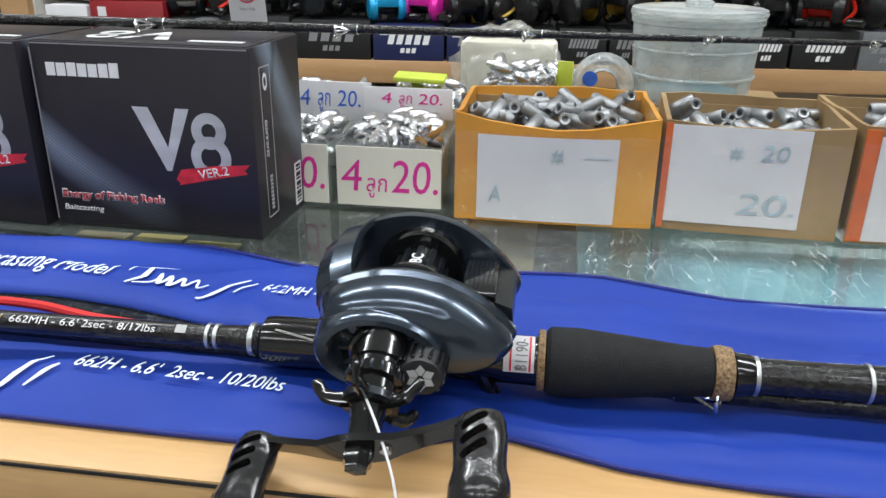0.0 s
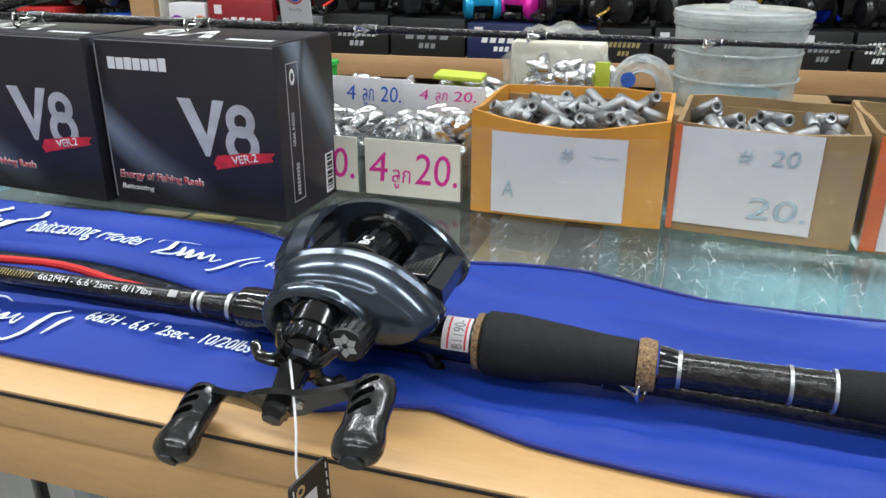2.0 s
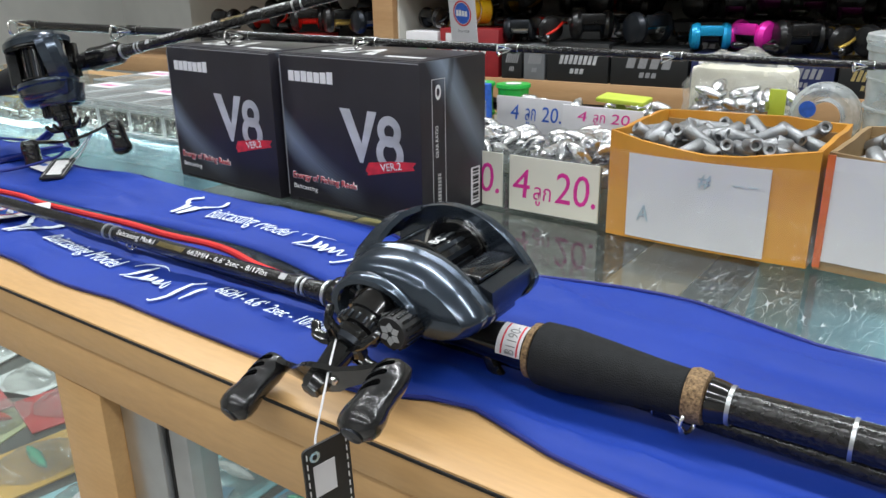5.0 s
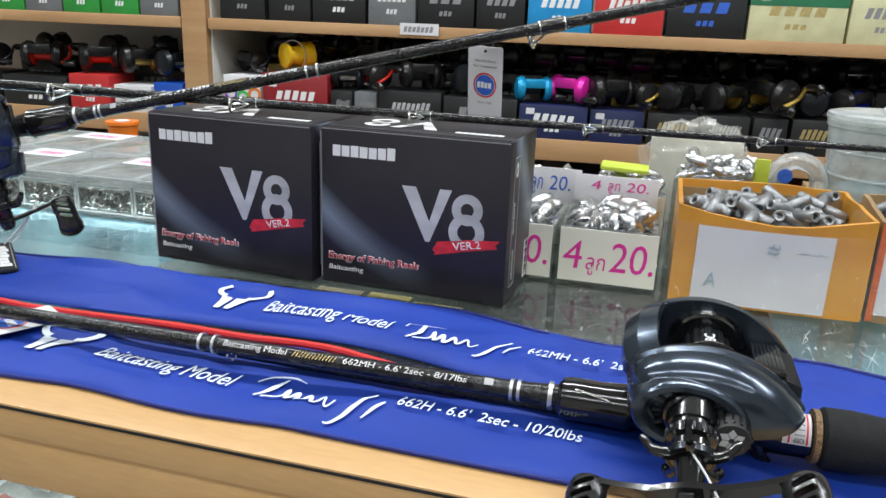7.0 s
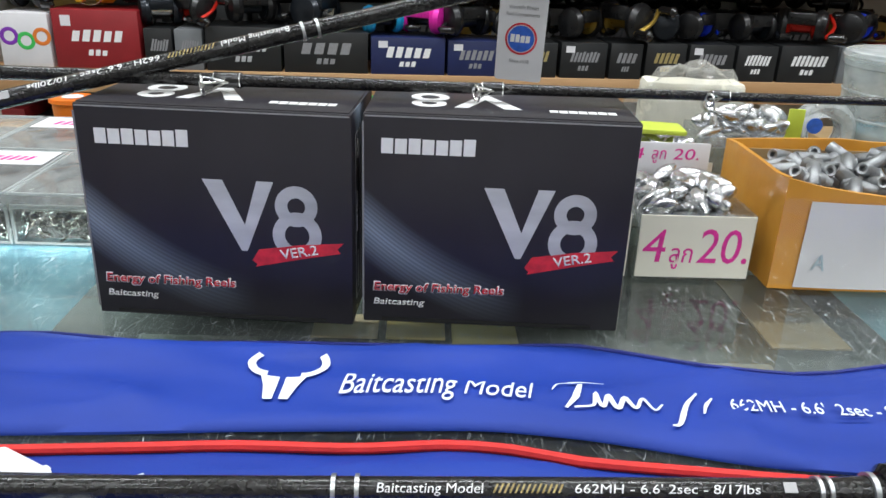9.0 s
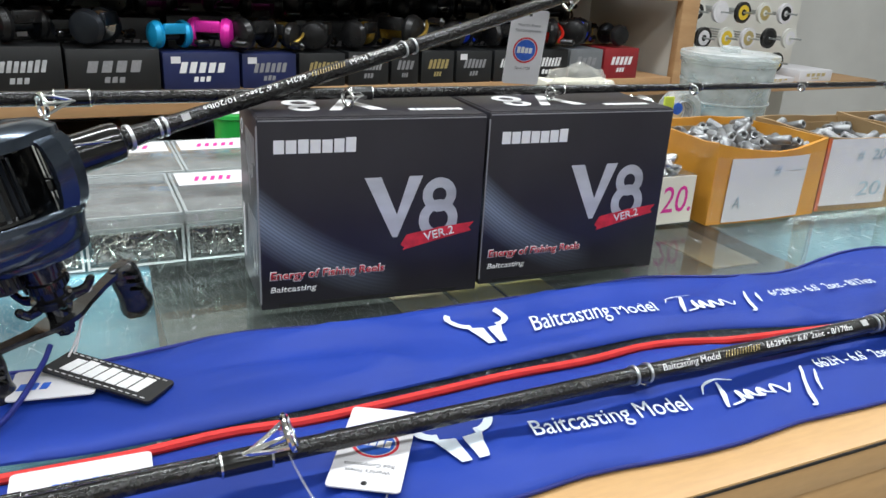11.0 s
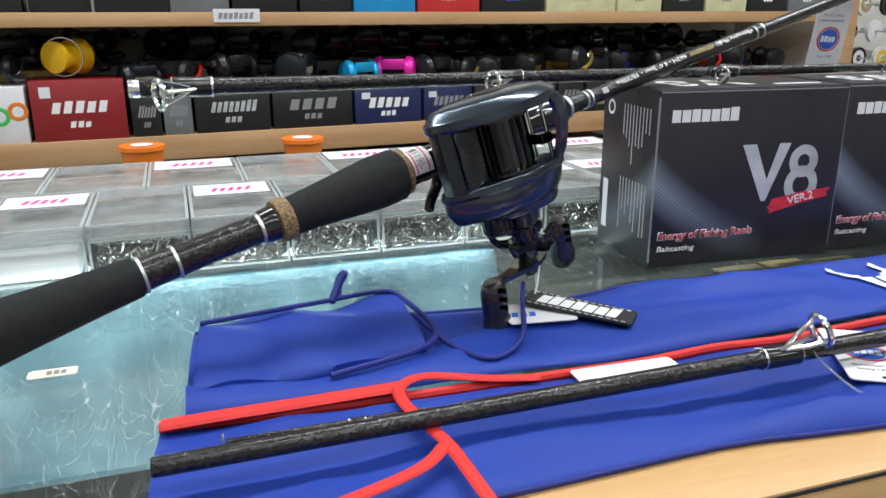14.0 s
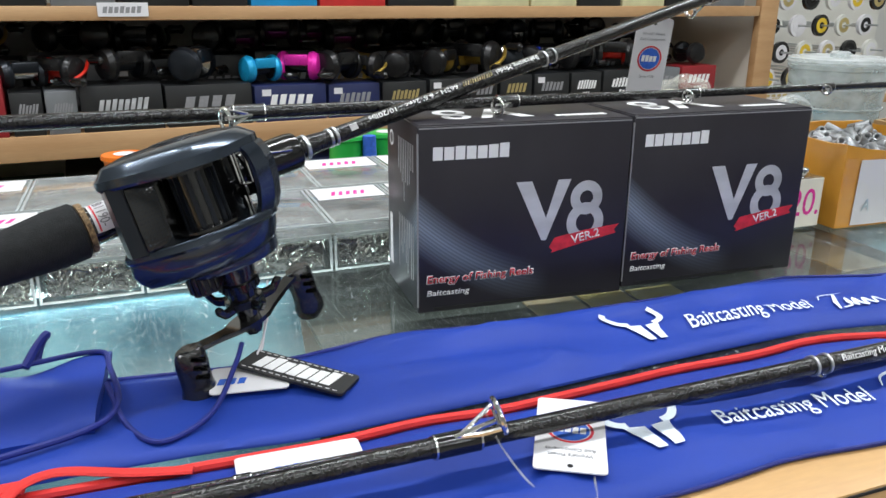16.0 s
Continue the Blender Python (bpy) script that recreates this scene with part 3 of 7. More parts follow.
def bag(name, X, R, F, seed, label, lift):
    """Flat cloth sleeve lying on the counter, with soft creases and a thin body."""
    ob0 = thing(name, pose(0, 0, 0), label, "rod bag", "rod bags")
    nx, ny = 150, 14
    xs = np.linspace(X[0], X[-1], nx)
    r, f = np.interp(xs, X, R), np.interp(xs, X, F)
    k = np.array([0.25, 0.5, 0.25])
    for _ in range(3):
        r[1:-1] = np.convolve(r, k, "valid")
        f[1:-1] = np.convolve(f, k, "valid")
    rings = []
    for i in range(nx):
        top, low = [], []
        for j in range(ny):
            s = j / (ny - 1)
            y = f[i] + (r[i] - f[i]) * s
            edge = min(1.0, min(s, 1 - s) * 9)
            w = noise.noise(Vector((xs[i] * 9 + seed, y * 26, 0))) * 0.0036 + noise.noise(Vector((xs[i] * 30 + seed, y * 60 + xs[i] * 20, 3))) * 0.0012
            fold = max(0.0, noise.noise(Vector((xs[i] * 6 + y * 34 + seed * 2, y * 8, 7)))) ** 2 * 0.012
            crease = max(0.0, 1 - 2.2 * abs(noise.noise(Vector((xs[i] * 7 - y * 22 + seed, y * 15 + xs[i] * 4, 12))))) ** 5 * 0.0042
            clear_of = min(1.0, 0.25 + abs(y + 0.1345 - 0.0788 * (xs[i] - 0.341)) / 0.026) * min(1.0, 0.1 + abs(xs[i] + 0.085) / 0.07)
            top.append((xs[i], y, 0.0012 + lift + edge * (0.0016 + max(-0.0014, w) + (fold + crease) * clear_of)))
            low.append((xs[i], y, 0.0004))
        rings.append(top + low[::-1])
    part("sleeve", loft(rings), M["cloth"], ob0, "", None, 80)
    return ob0, xs, r, f


bag_rear, b1x, b1r, b1f = bag("rod_bag", BAG1_X, BAG1_R, BAG1_F, 2.0, "royal blue nylon rod bag with white print, mouth folded over", 0.0006)
bag_front, b2x, b2r, b2f = bag("rod_bag", BAG2_X, BAG2_R, BAG2_F, 11.0, "royal blue nylon rod bag with red piping and ribbon ties", 0.0)
part("piping", sweep([(b1x[i], b1r[i], 0.0022) for i in range(0, 150, 3)], 0.0013, 8), M["cloth_edge"], bag_rear, "navy piping")
part("piping", sweep([(b2x[i], b2f[i], 0.0018) for i in range(0, 150, 3)], 0.0009, 8), M["cloth_edge"], bag_front, "navy seam")
part("red_piping", sweep([(b2x[i], b2r[i] + 0.0005, 0.0032) for i in range(0, 110, 2)], 0.0022, 8), M["red_cloth"], bag_front, "red ribbon piping")
# folded-over mouth of the rear bag
fold = bmesh.new()
rings = []
for i in range(30):
    s = i / 29
    x = -0.272 + s * 0.104
    yr = -0.042 + 0.022 * s + 0.004 * math.sin(7 * s)
    yf = -0.116 + 0.020 * s + 0.003 * math.sin(9 * s)
    up = [(x, yf + (yr - yf) * j / 9, 0.0062 + 0.0045 * math.sin(math.pi * min(1, j / 9 * 1.05)) * (0.5 + 0.5 * s) + 0.0016 * math.sin(13 * s + j)) for j in range(10)]
    lo = [(p[0], p[1], 0.0035) for p in up]
    rings.append(up + lo[::-1])
part("folded_mouth", loft(rings), M["cloth"], bag_rear, "", None, 80)
part("mouth_piping", sweep(smooth_path([(-0.272, -0.042, 0.008), (-0.215, -0.036, 0.011), (-0.175, -0.022, 0.009), (-0.166, -0.045, 0.010), (-0.160, -0.080, 0.008), (-0.172, -0.098, 0.007), (-0.215, -0.113, 0.006)]), 0.0014, 8), M["cloth_edge"], bag_rear)
part("tie_cord", sweep(smooth_path([(-0.166, -0.060, 0.009), (-0.155, -0.095, 0.0055), (-0.140, -0.112, 0.005), (-0.120, -0.095, 0.006), (-0.108, -0.062, 0.012), (-0.104, -0.052, 0.018)]), 0.0013, 8), M["cloth_edge"], bag_rear, "navy tie cord")
part("tie_loop", sweep(smooth_path([(-0.205, -0.034, 0.010), (-0.200, -0.026, 0.017), (-0.196, -0.022, 0.021), (-0.199, -0.020, 0.017), (-0.201, -0.028, 0.010)]), 0.0022, 8), M["cloth_edge"], bag_rear)
# red ribbon ties of the front bag
part("ribbon_tie", sweep(smooth_path([(-0.128, -0.138, 0.006), (-0.150, -0.135, 0.007), (-0.176, -0.130, 0.009), (-0.189, -0.138, 0.010), (-0.191, -0.152, 0.0105), (-0.187, -0.172, 0.0115), (-0.182, -0.188, 0.0110), (-0.178, -0.208, 0.0085), (-0.175, -0.222, 0.0060), (-0.172, -0.240, 0.0040)]), 0.0027, 8, None, 0.45), M["red_cloth"], bag_front, "flat red ribbon")
part("ribbon_tie", sweep(smooth_path([(-0.182, -0.187, 0.0115), (-0.194, -0.198, 0.0100), (-0.218, -0.207, 0.0085), (-0.246, -0.213, 0.0065)]), 0.0027, 8, None, 0.45), M["red_cloth"], bag_front, "flat red ribbon")
part("ribbon_hem", sweep(smooth_path([(-0.283, -0.1375, 0.0050), (-0.255, -0.1370, 0.0062), (-0.225, -0.1355, 0.0066), (-0.187, -0.1370, 0.0092)]), 0.0042, 8, None, 0.42), M["red_cloth"], bag_front, "flat red ribbon hem")
part("ribbon_end", sweep(smooth_path([(0.690, -0.100, 0.0055), (0.708, -0.098, 0.012), (0.714, -0.102, 0.012), (0.718, -0.112, 0.010), (0.715, -0.122, 0.006), (0.709, -0.126, 0.006), (0.705, -0.127, 0.007)]), [0.0014] * 16 + [0.0018] * 16 + [0.0034] * 16 + [0.0026], 8, None, 0.7), M["red_cloth"], bag_front, "bunched red ribbon end")
part("curled_end", sweep(smooth_path([(0.700, -0.008, 0.006), (0.720, -0.018, 0.008), (0.732, -0.030, 0.007), (0.720, -0.060, 0.006), (0.712, -0.066, 0.005)]), 0.0022, 8), M["cloth_edge"], bag_rear)


def bull(parent, x, y, s, rot, z):
    """Plain horned head emblem."""
    bm = bmesh.new()
    plate([(-0.30, 0.02), (-0.04, -0.02), (-0.04, -0.50), (-0.16, -0.50), (-0.22, -0.20)], 0.01, bm)
    plate([(0.30, 0.02), (0.04, -0.02), (0.04, -0.50), (0.16, -0.50), (0.22, -0.20)], 0.01, bm)
    for d in (-1, 1):
        a = [(d * (0.22 + 0.33 * math.sin(t)), 0.36 - 0.36 * math.cos(t)) for t in np.linspace(0.0, 2.3, 10)]
        b = [(d * (0.22 + 0.22 * math.sin(t)), 0.36 - 0.26 * math.cos(t)) for t in np.linspace(0.0, 2.3, 10)]
        plate((a + b[::-1])[::d], 0.01, bm)
    return part("emblem", bm, M["print_white"], parent, "white horned head emblem", Matrix.Translation((x, y, z)) @ Matrix.Rotation(radians(rot), 4, "Z") @ Matrix.Diagonal((s, s, 0.012, 1)), 0)


def flat(x, y, z, rot=0.0):
    return Matrix.Translation((x, y, z)) @ Matrix.Rotation(radians(rot), 4, "Z")


def drape(ob, owner):
    """Lays a flat print onto the cloth under it."""
    bm = bmesh.new()
    bm.from_mesh(ob.data)
    bmesh.ops.triangulate(bm, faces=bm.faces[:])
    bmesh.ops.subdivide_edges(bm, edges=[e for e in bm.edges if (ob.matrix_local.to_3x3() @ (e.verts[0].co - e.verts[1].co)).length > 0.004], cuts=2)
    bm.to_mesh(ob.data)
    bm.free()
    sleeve = [c for c in owner.children if c.name.startswith("sleeve")][0]
    vs = np.array([v.co[:] for v in sleeve.data.vertices])
    vs = vs.reshape(150, 28, 3)[:, :14]
    mw, inv = ob.matrix_local.copy(), ob.matrix_local.inverted()
    xs = vs[:, 0, 0]
    for v in ob.data.vertices:
        p = mw @ v.co
        k = min(148.999, max(0.0, (p.x - xs[0]) / (xs[-1] - xs[0]) * 149))
        i = int(k)
        z = (1 - k + i) * np.interp(p.y, vs[i, :, 1], vs[i, :, 2]) + (k - i) * np.interp(p.y, vs[i + 1, :, 1], vs[i + 1, :, 2])
        v.co = inv @ Vector((p.x, p.y, z + 0.0014 + (p.z - mw.translation.z)))


def stroke(points, widths, size, thick=0.0002):
    """Flat brush stroke along a chain of points, its width easing between three values."""
    P = [p * size for p in smooth_path([(x, y, 0) for x, y in points], 6)]
    n = len(P) - 1
    rings = []
    for i, p in enumerate(P):
        d = (P[min(i + 1, n)] - P[max(i - 1, 0)]).normalized()
        q = Vector((-d.y, d.x, 0)) * float(np.interp(i / n, (0, 0.5, 1), widths)) * size
        rings.append([p + q, p - q, p - q + Vector((0, 0, thick)), p + q + Vector((0, 0, thick))])
    return loft(rings)


BRUSH = [([(0.00, 0.17), (0.08, 0.27), (0.22, 0.32), (0.34, 0.28)], (0.004, 0.012, 0.003)),
         ([(0.20, 0.28), (0.15, 0.14), (0.07, -0.01)], (0.007, 0.022, 0.010)),
         ([(0.12, 0.00), (0.24, 0.04), (0.27, 0.16), (0.30, 0.03), (0.35, 0.15), (0.39, 0.02), (0.45, 0.14), (0.50, 0.03), (0.56, 0.14), (0.61, 0.02), (0.67, 0.08)], (0.010, 0.017, 0.006)),
         ([(0.92, 0.24), (0.82, 0.09), (0.73, -0.12), (0.68, -0.14)], (0.007, 0.018, 0.006)),
         ([(1.00, 0.18), (0.94, 0.09), (0.90, -0.01)], (0.006, 0.014, 0.006))]


def bag_print(owner, hx, hy, tx, ty, mx, my, sx, sy, spec, rot, hs):
    obs = [bull(owner, hx, hy, hs, rot, 0.004)]
    obs.append(letters("model_text", "Baitcasting Model", 0.013, M["print_white"], owner, flat(tx, ty, 0.004, rot), "", 0.086, 0.25, 0.0002))
    # word mark as flowing brush strokes
    obs += [part("script_stroke", stroke(pts, wd, 0.071), M["print_white"], owner, "white brush stroke", flat(mx, my, 0.004, rot), 0) for pts, wd in BRUSH]
    obs.append(letters("model_text", spec, 0.009, M["print_white"], owner, flat(sx, sy, 0.004, rot), "", 0.090, 0.1, 0.0002))
    for o in obs:
        drape(o, owner)


bag_print(bag_rear, 0.1135, -0.0635, 0.140, -0.073, 0.234, -0.076, 0.311, -0.072, "662MH - 6.6'  2sec - 8/17lbs", 1.0, 0.0345)
bag_print(bag_front, 0.0605, -0.1565, 0.093, -0.166, 0.190, -0.168, 0.266, -0.154, "662H - 6.6'  2sec - 10/20lbs", 0.5, 0.0385)


# ---- reel cartons ----
def reel_carton(m, label):
    W, D, H = 0.135, 0.074, 0.112
    c = thing("reel_carton", m, label, "box", "reel cartons")
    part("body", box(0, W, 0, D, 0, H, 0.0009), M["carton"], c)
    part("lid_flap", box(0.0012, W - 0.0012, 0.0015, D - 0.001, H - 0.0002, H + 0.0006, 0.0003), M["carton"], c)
    part("lid_edge", box(0.001, W - 0.001, -0.0003, 0.0006, H - 0.0016, H - 0.0009), M["grey_ink"], c, "worn carton edge")
    part("bottom_tab", box(0.010, W - 0.014, -0.0004, 0.0004, 0.0012, 0.0030), M["void"], c, "dark slot of the bottom flap")
    part("corner_wear", box(-0.0003, 0.0006, -0.0003, 0.0006, 0.004, H - 0.004), M["grey_ink"], c, "pale rubbed corner")
    mark_bars("brand_mark", 0.047, 0.0085, 7, M["white_ink"], c, on_front(0.009, 0.0925), "white block mark", 0.02, 4, 0.0002, 0.86)
    # large emblem: a wedge and a double ring
    part("emblem", plate([(0.0605, 0.0768), (0.0705, 0.0768), (0.0806, 0.0535), (0.0876, 0.0768), (0.0960, 0.0768), (0.0812, 0.0395), (0.0782, 0.0395)], 0.0002), M["silver_ink"], c, "silver wedge emblem", on_front(0, 0), 0)
    for cz, R, tt in ((0.0645, 0.0107, 0.0002), (0.0490, 0.0125, 0.00025)):
        part("emblem_ring", ring_plate(0.1070, cz, R, R - 0.0062, tt), M["silver_ink"], c, "silver ring emblem", on_front(0, 0), 0)
    rib = bmesh.new()
    plate([(0.0835, 0.0345), (0.0860, 0.0325), (0.0850, 0.0310), (0.1080, 0.0362), (0.1290, 0.0405), (0.1272, 0.0425), (0.1305, 0.0460), (0.1080, 0.0440), (0.0870, 0.0405)], 0.0003, rib)
    part("ribbon", rib, M["red_ink"], c, "red brush-stroke ribbon", on_front(0, 0), 0)
    letters("version_text", "VER.2", 0.0054, M["white_ink"], c, on_front(0.0985, 0.0358, -0.0004, 11), "", 0.0195, 0, 0.00012, 0.012)
    shadow = letters("slogan_edge", "Energy of Fishing Reels", 0.0052, M["white_ink"], c, on_front(0.0051, 0.0184), "", 0.0690, 0.1, 0.00012, 0.045)
    letters("slogan", "Energy of Fishing Reels", 0.0046, M["red_ink"], c, on_front(0.0058, 0.0187, -0.0002), "", 0.0676, 0.1, 0.00012, 0.012)
    letters("type_text", "Baitcasting", 0.0036, M["white_ink"], c, on_front(0.0055, 0.0105), "", 0.027, 0.15, 0.00012, 0.015)
    # top print, read from behind
    top = Matrix.Translation((0.078, 0.052, H + 0.0006)) @ Matrix.Rotation(math.pi, 4, "Z")
    part("top_emblem", plate([(0.0, 0.034), (0.009, 0.034), (0.018, 0.012), (0.027, 0.034), (0.034, 0.034), (0.020, 0.0), (0.016, 0.0)], 0.0002), M["white_ink"], c, "white wedge emblem on the lid", top, 0)
    for cy, R in ((0.026, 0.009), (0.010, 0.0101)):
        part("top_ring", ring_plate(0.047, cy, R, R - 0.005, 0.0002 if R < 0.01 else 0.00025), M["white_ink"], c, "white ring emblem on the lid", top, 0)
    mark_bars("top_mark", 0.034, 0.006, 7, M["white_ink"], c, Matrix.Translation((0.125, 0.020, H + 0.0006)) @ Matrix.Rotation(math.pi, 4, "Z"), "white block mark", 0.02, 5, 0.0002, 0.86)
    # left end: lines of small print in two blocks, a round mark and a code sticker
    left = Matrix.Translation((0, D, 0)) @ Matrix.Rotation(radians(-90), 4, "Z") @ FRONT
    for k in range(9):
        for a, b in ((0.060, 0.100), (0.016, 0.052)):
            x, ln = 0.030 + k * 0.0042, random.Random(k + int(a * 999)).uniform(0.35, 1.0)
            part("small_print", plate([(x, b - (b - a) * ln), (x + 0.0011, b - (b - a) * ln), (x + 0.0011, b), (x, b)], 0.00015), M["dim_ink"], c, "line of unreadable print", left, 0)
    part("round_mark", torus(0.0042, 0.0008, 18, 6), M["white_ink"], c, "", left @ Matrix.Translation((0.012, 0.096, 0)) @ Matrix.Rotation(radians(90), 4, "Y") @ Matrix.Diagonal((0.2, 1, 1, 1)))
    part("code_sticker", plate([(0.006, 0.012), (0.013, 0.012), (0.013, 0.046), (0.006, 0.046)], 0.0002), M["paper"], c, "pale code sticker", left, 0)
    # right end: thin frame with print, and a barcode sticker
    right = Matrix.Translation((W, 0, 0)) @ Matrix.Rotation(radians(90), 4, "Z") @ FRONT
    bm = bmesh.new()
    for a in ((0.012, 0.0126, 0.010, 0.100), (0.026, 0.0266, 0.010, 0.100), (0.012, 0.0266, 0.0994, 0.100), (0.012, 0.0266, 0.010, 0.0106)):
        plate([(a[0], a[2]), (a[1], a[2]), (a[1], a[3]), (a[0], a[3])], 0.00015, bm)
    part("print_frame", bm, M["dim_ink"], c, "thin printed frame", right, 0)
    letters("side_text", "GEAR RATIO", 0.0032, M["white_ink"], c, right @ Matrix.Translation((0.0185, 0.047, 0)) @ Matrix.Rotation(radians(90), 4, "Z"), "", 0.022)
    mark_bars("side_print", 0.022, 0.004, 9, M["dim_ink"], c, right @ Matrix.Translation((0.021, 0.014, 0)) @ Matrix.Rotation(radians(90), 4, "Z"), "unreadable print", 0.05, 3)
    part("side_mark", torus(0.004, 0.0012, 16, 6), M["white_ink"], c, "", right @ Matrix.Translation((0.019, 0.091, 0)) @ Matrix.Rotation(radians(90), 4, "Y") @ Matrix.Diagonal((0.2, 1, 0.6, 1)))
    st = part("barcode_sticker", plate([(0.056, 0.004), (0.067, 0.004), (0.067, 0.032), (0.056, 0.032)], 0.0002), M["paper"], c, "white barcode sticker", right, 0)
    bm = bmesh.new()
    for k in range(12):
        z = 0.006 + k * 0.0021
        plate([(0.058, z), (0.065, z), (0.065, z + 0.0007 + 0.0006 * (k % 3)), (0.058, z + 0.0007 + 0.0006 * (k % 3))], 0.0004, bm)
    part("bars", bm, M["void"], st, "", None, 0)
    return c


reel_carton(pose(0, 0, 0), "black printed carton for a fishing reel on the glass")
reel_carton(pose(0.1395, 0.006, 0, 0, 0, 1.3), "black printed reel carton beside its twin")


# ---- rods ----
def guide(parent, x, size, axis_r, roll, sink=0.0):
    """Ring guide on a rod that runs along x: frame, ring and thread wraps."""
    g = part("guide_frame", sweep(smooth_path([(x + size * 1.5, 0, axis_r), (x + size * 0.7, 0, axis_r + size * 0.30), (x, 0, axis_r + size * 0.55)]), size * 0.11, 8), M["chrome"], parent, "", Matrix.Rotation(roll, 4, "X"))
    ring = torus(size * 0.62, size * 0.12, 24, 8, None, Matrix.Translation((x, 0, axis_r + size * 0.85)) @ Matrix.Rotation(radians(20), 4, "Y"))
    part("ring", ring, M["chrome"], g, "polished guide ring")
    bm = bmesh.new()
    for s in (-0.55, 0.55):
        sweep([(x + size * 1.4, 0, axis_r), (x + size * 0.6, s * size * 0.6, axis_r + size * 0.4), (x - 0.02 * size, s * size, axis_r + size * 0.85)], size * 0.09, 6, bm)
    part("guide_leg", bm, M["chrome"], g)
    part("thread_wrap", lathe([(x + size * 0.5, axis_r * 1.02), (x + size * 0.55, axis_r * 1.25), (x + size * 2.2, axis_r * 1.25), (x + size * 2.4, axis_r * 1.02)], 16), M["black"], parent)
    for e in (0.5, 2.2):
        part("wrap_band", lathe([(x + size * e, axis_r * 1.3), (x + size * (e + 0.08), axis_r * 1.3)], 16), M["chrome"], parent, "silver thread band")


def band(parent, x, w, r, material="alu", label="silver trim band"):
    return part("trim_band", lathe([(x, r), (x, r * 1.04), (x + w, r * 1.04), (x + w, r)], 24), M[material], parent, label)


def handle_rod(name, m, label, length, blank_r, tip_r, butt, guides, text_roll, price_roll, spec):
    """Butt half of a casting rod. x runs from the front of the reel seat (0) towards the ferrule; the handle lies at negative x."""
    r = thing(name, m, label, "fishing rod", "fishing rods")
    part("blank", lathe([(-0.012, 0.0058), (0.0, 0.0058), (0.02, blank_r), (length, tip_r), (length + 0.0005, tip_r * 0.8)], 24), M["carbon"], r, "gloss black carbon blank")
    nut = part("seat_nut", lathe([(-0.034, 0.0095), (-0.032, 0.0108), (-0.022, 0.0100), (-0.006, 0.0102), (-0.002, 0.0096), (0.0, 0.0070)], 28), M["black"], r, "black screw nut of the reel seat")
    for a in (0.6, 2.4):
        part("groove", sweep([(-0.024 + 0.004 * t, 0.0104 * math.cos(a + 0.08 * t), 0.0104 * math.sin(a + 0.08 * t)) for t in range(5)], 0.0006, 6), M["chrome"], nut, "silver inlay")
    part("reel_seat", lathe([(-0.122, 0.0080), (-0.118, 0.0092), (-0.100, 0.0090), (-0.080, 0.0072), (-0.050, 0.0074), (-0.035, 0.0090)], 28), M["black"], r)
    part("trigger", sweep(smooth_path([(-0.088, 0, -0.006), (-0.092, 0, -0.014), (-0.097, 0, -0.020), (-0.100, 0, -0.026)]), [0.0035] * 8 + [0.003] * 8 + [0.0028] * 8 + [0.002], 10), M["black"], r, "black trigger hook")
    for a, b, p in ((0.0025, 0.0045, 0.0065), (0.018, 0.0195, blank_r * 1.12), (0.0215, 0.023, blank_r * 1.12), (0.181, 0.1825, blank_r * 1.08), (0.189, 0.1905, blank_r * 1.08)):
        band(r, a, b - a, p)
    part("carbon_code", plate([(0.031, -0.0016), (0.0355, -0.0016), (0.0355, 0.0020), (0.031, 0.0020)], 0.0002), M["dim_ink"], r, "small pale hologram sticker", Matrix.Rotation(price_roll, 4, "X") @ Matrix.Translation((0, 0, blank_r * 1.02)), 0)
    part("price_sticker", loft([[(x, 0.0098 * math.cos(a), 0.0098 * math.sin(a)) for a in np.linspace(price_roll + 0.55, price_roll + 2.2, 10)] for x in (-0.121, -0.1095)], False, False), M["paper"], r, "white price sticker with red lines")
    st = [c for c in r.children if c.name.startswith("price_sticker")][0]
    for x in (-0.1198, -0.1125):
        part("red_line", loft([[(x + k, 0.00990 * math.cos(a), 0.00990 * math.sin(a)) for a in np.linspace(price_roll + 0.6, price_roll + 2.15, 10)] for k in (0, 0.0008)], False, False), M["red_ink"], st)
    lt = letters("price_text", "฿1190-", 0.0048, M["grey_ink"], st, Matrix.Identity(4), "", 0.013)
    for v in lt.data.vertices:
        x, s, t = v.co
        a = price_roll + 0.65 + s * 0 + x / 0.0100
        v.co = (-0.1185 + s, 0.00995 * math.cos(a) + 0, 0.00995 * math.sin(a))
    # foam fore grip with cork rings
    part("cork_ring", lathe([(-0.1255, 0.0088), (-0.1250, 0.0118), (-0.1225, 0.0118), (-0.122, 0.0088)], 28), M["cork"], r, "speckled cork ring")
    part("fore_grip", lathe([(-0.187, 0.0088), (-0.1865, 0.0092), (-0.175, 0.0099), (-0.155, 0.0119), (-0.138, 0.0134), (-0.127, 0.0132), (-0.1256, 0.0118)], 32), M["foam"], r, "matt black foam grip")
    part("cork_ring", lathe([(-0.1945, 0.0080), (-0.194, 0.0100), (-0.1895, 0.0106), (-0.1872, 0.0100)], 28), M["cork"], r, "speckled cork ring")
    part("collar", lathe([(-0.203, 0.0069), (-0.200, 0.0080), (-0.195, 0.0086)], 28), M["black"], r)
    part("handle_blank", lathe([(-0.262, 0.0074), (-0.230, 0.0068), (-0.203, 0.0068)], 28), M["carbon"], r)
    band(r, -0.2035, 0.0015, 0.0072)
    band(r, -0.243, 0.0013, 0.0073)
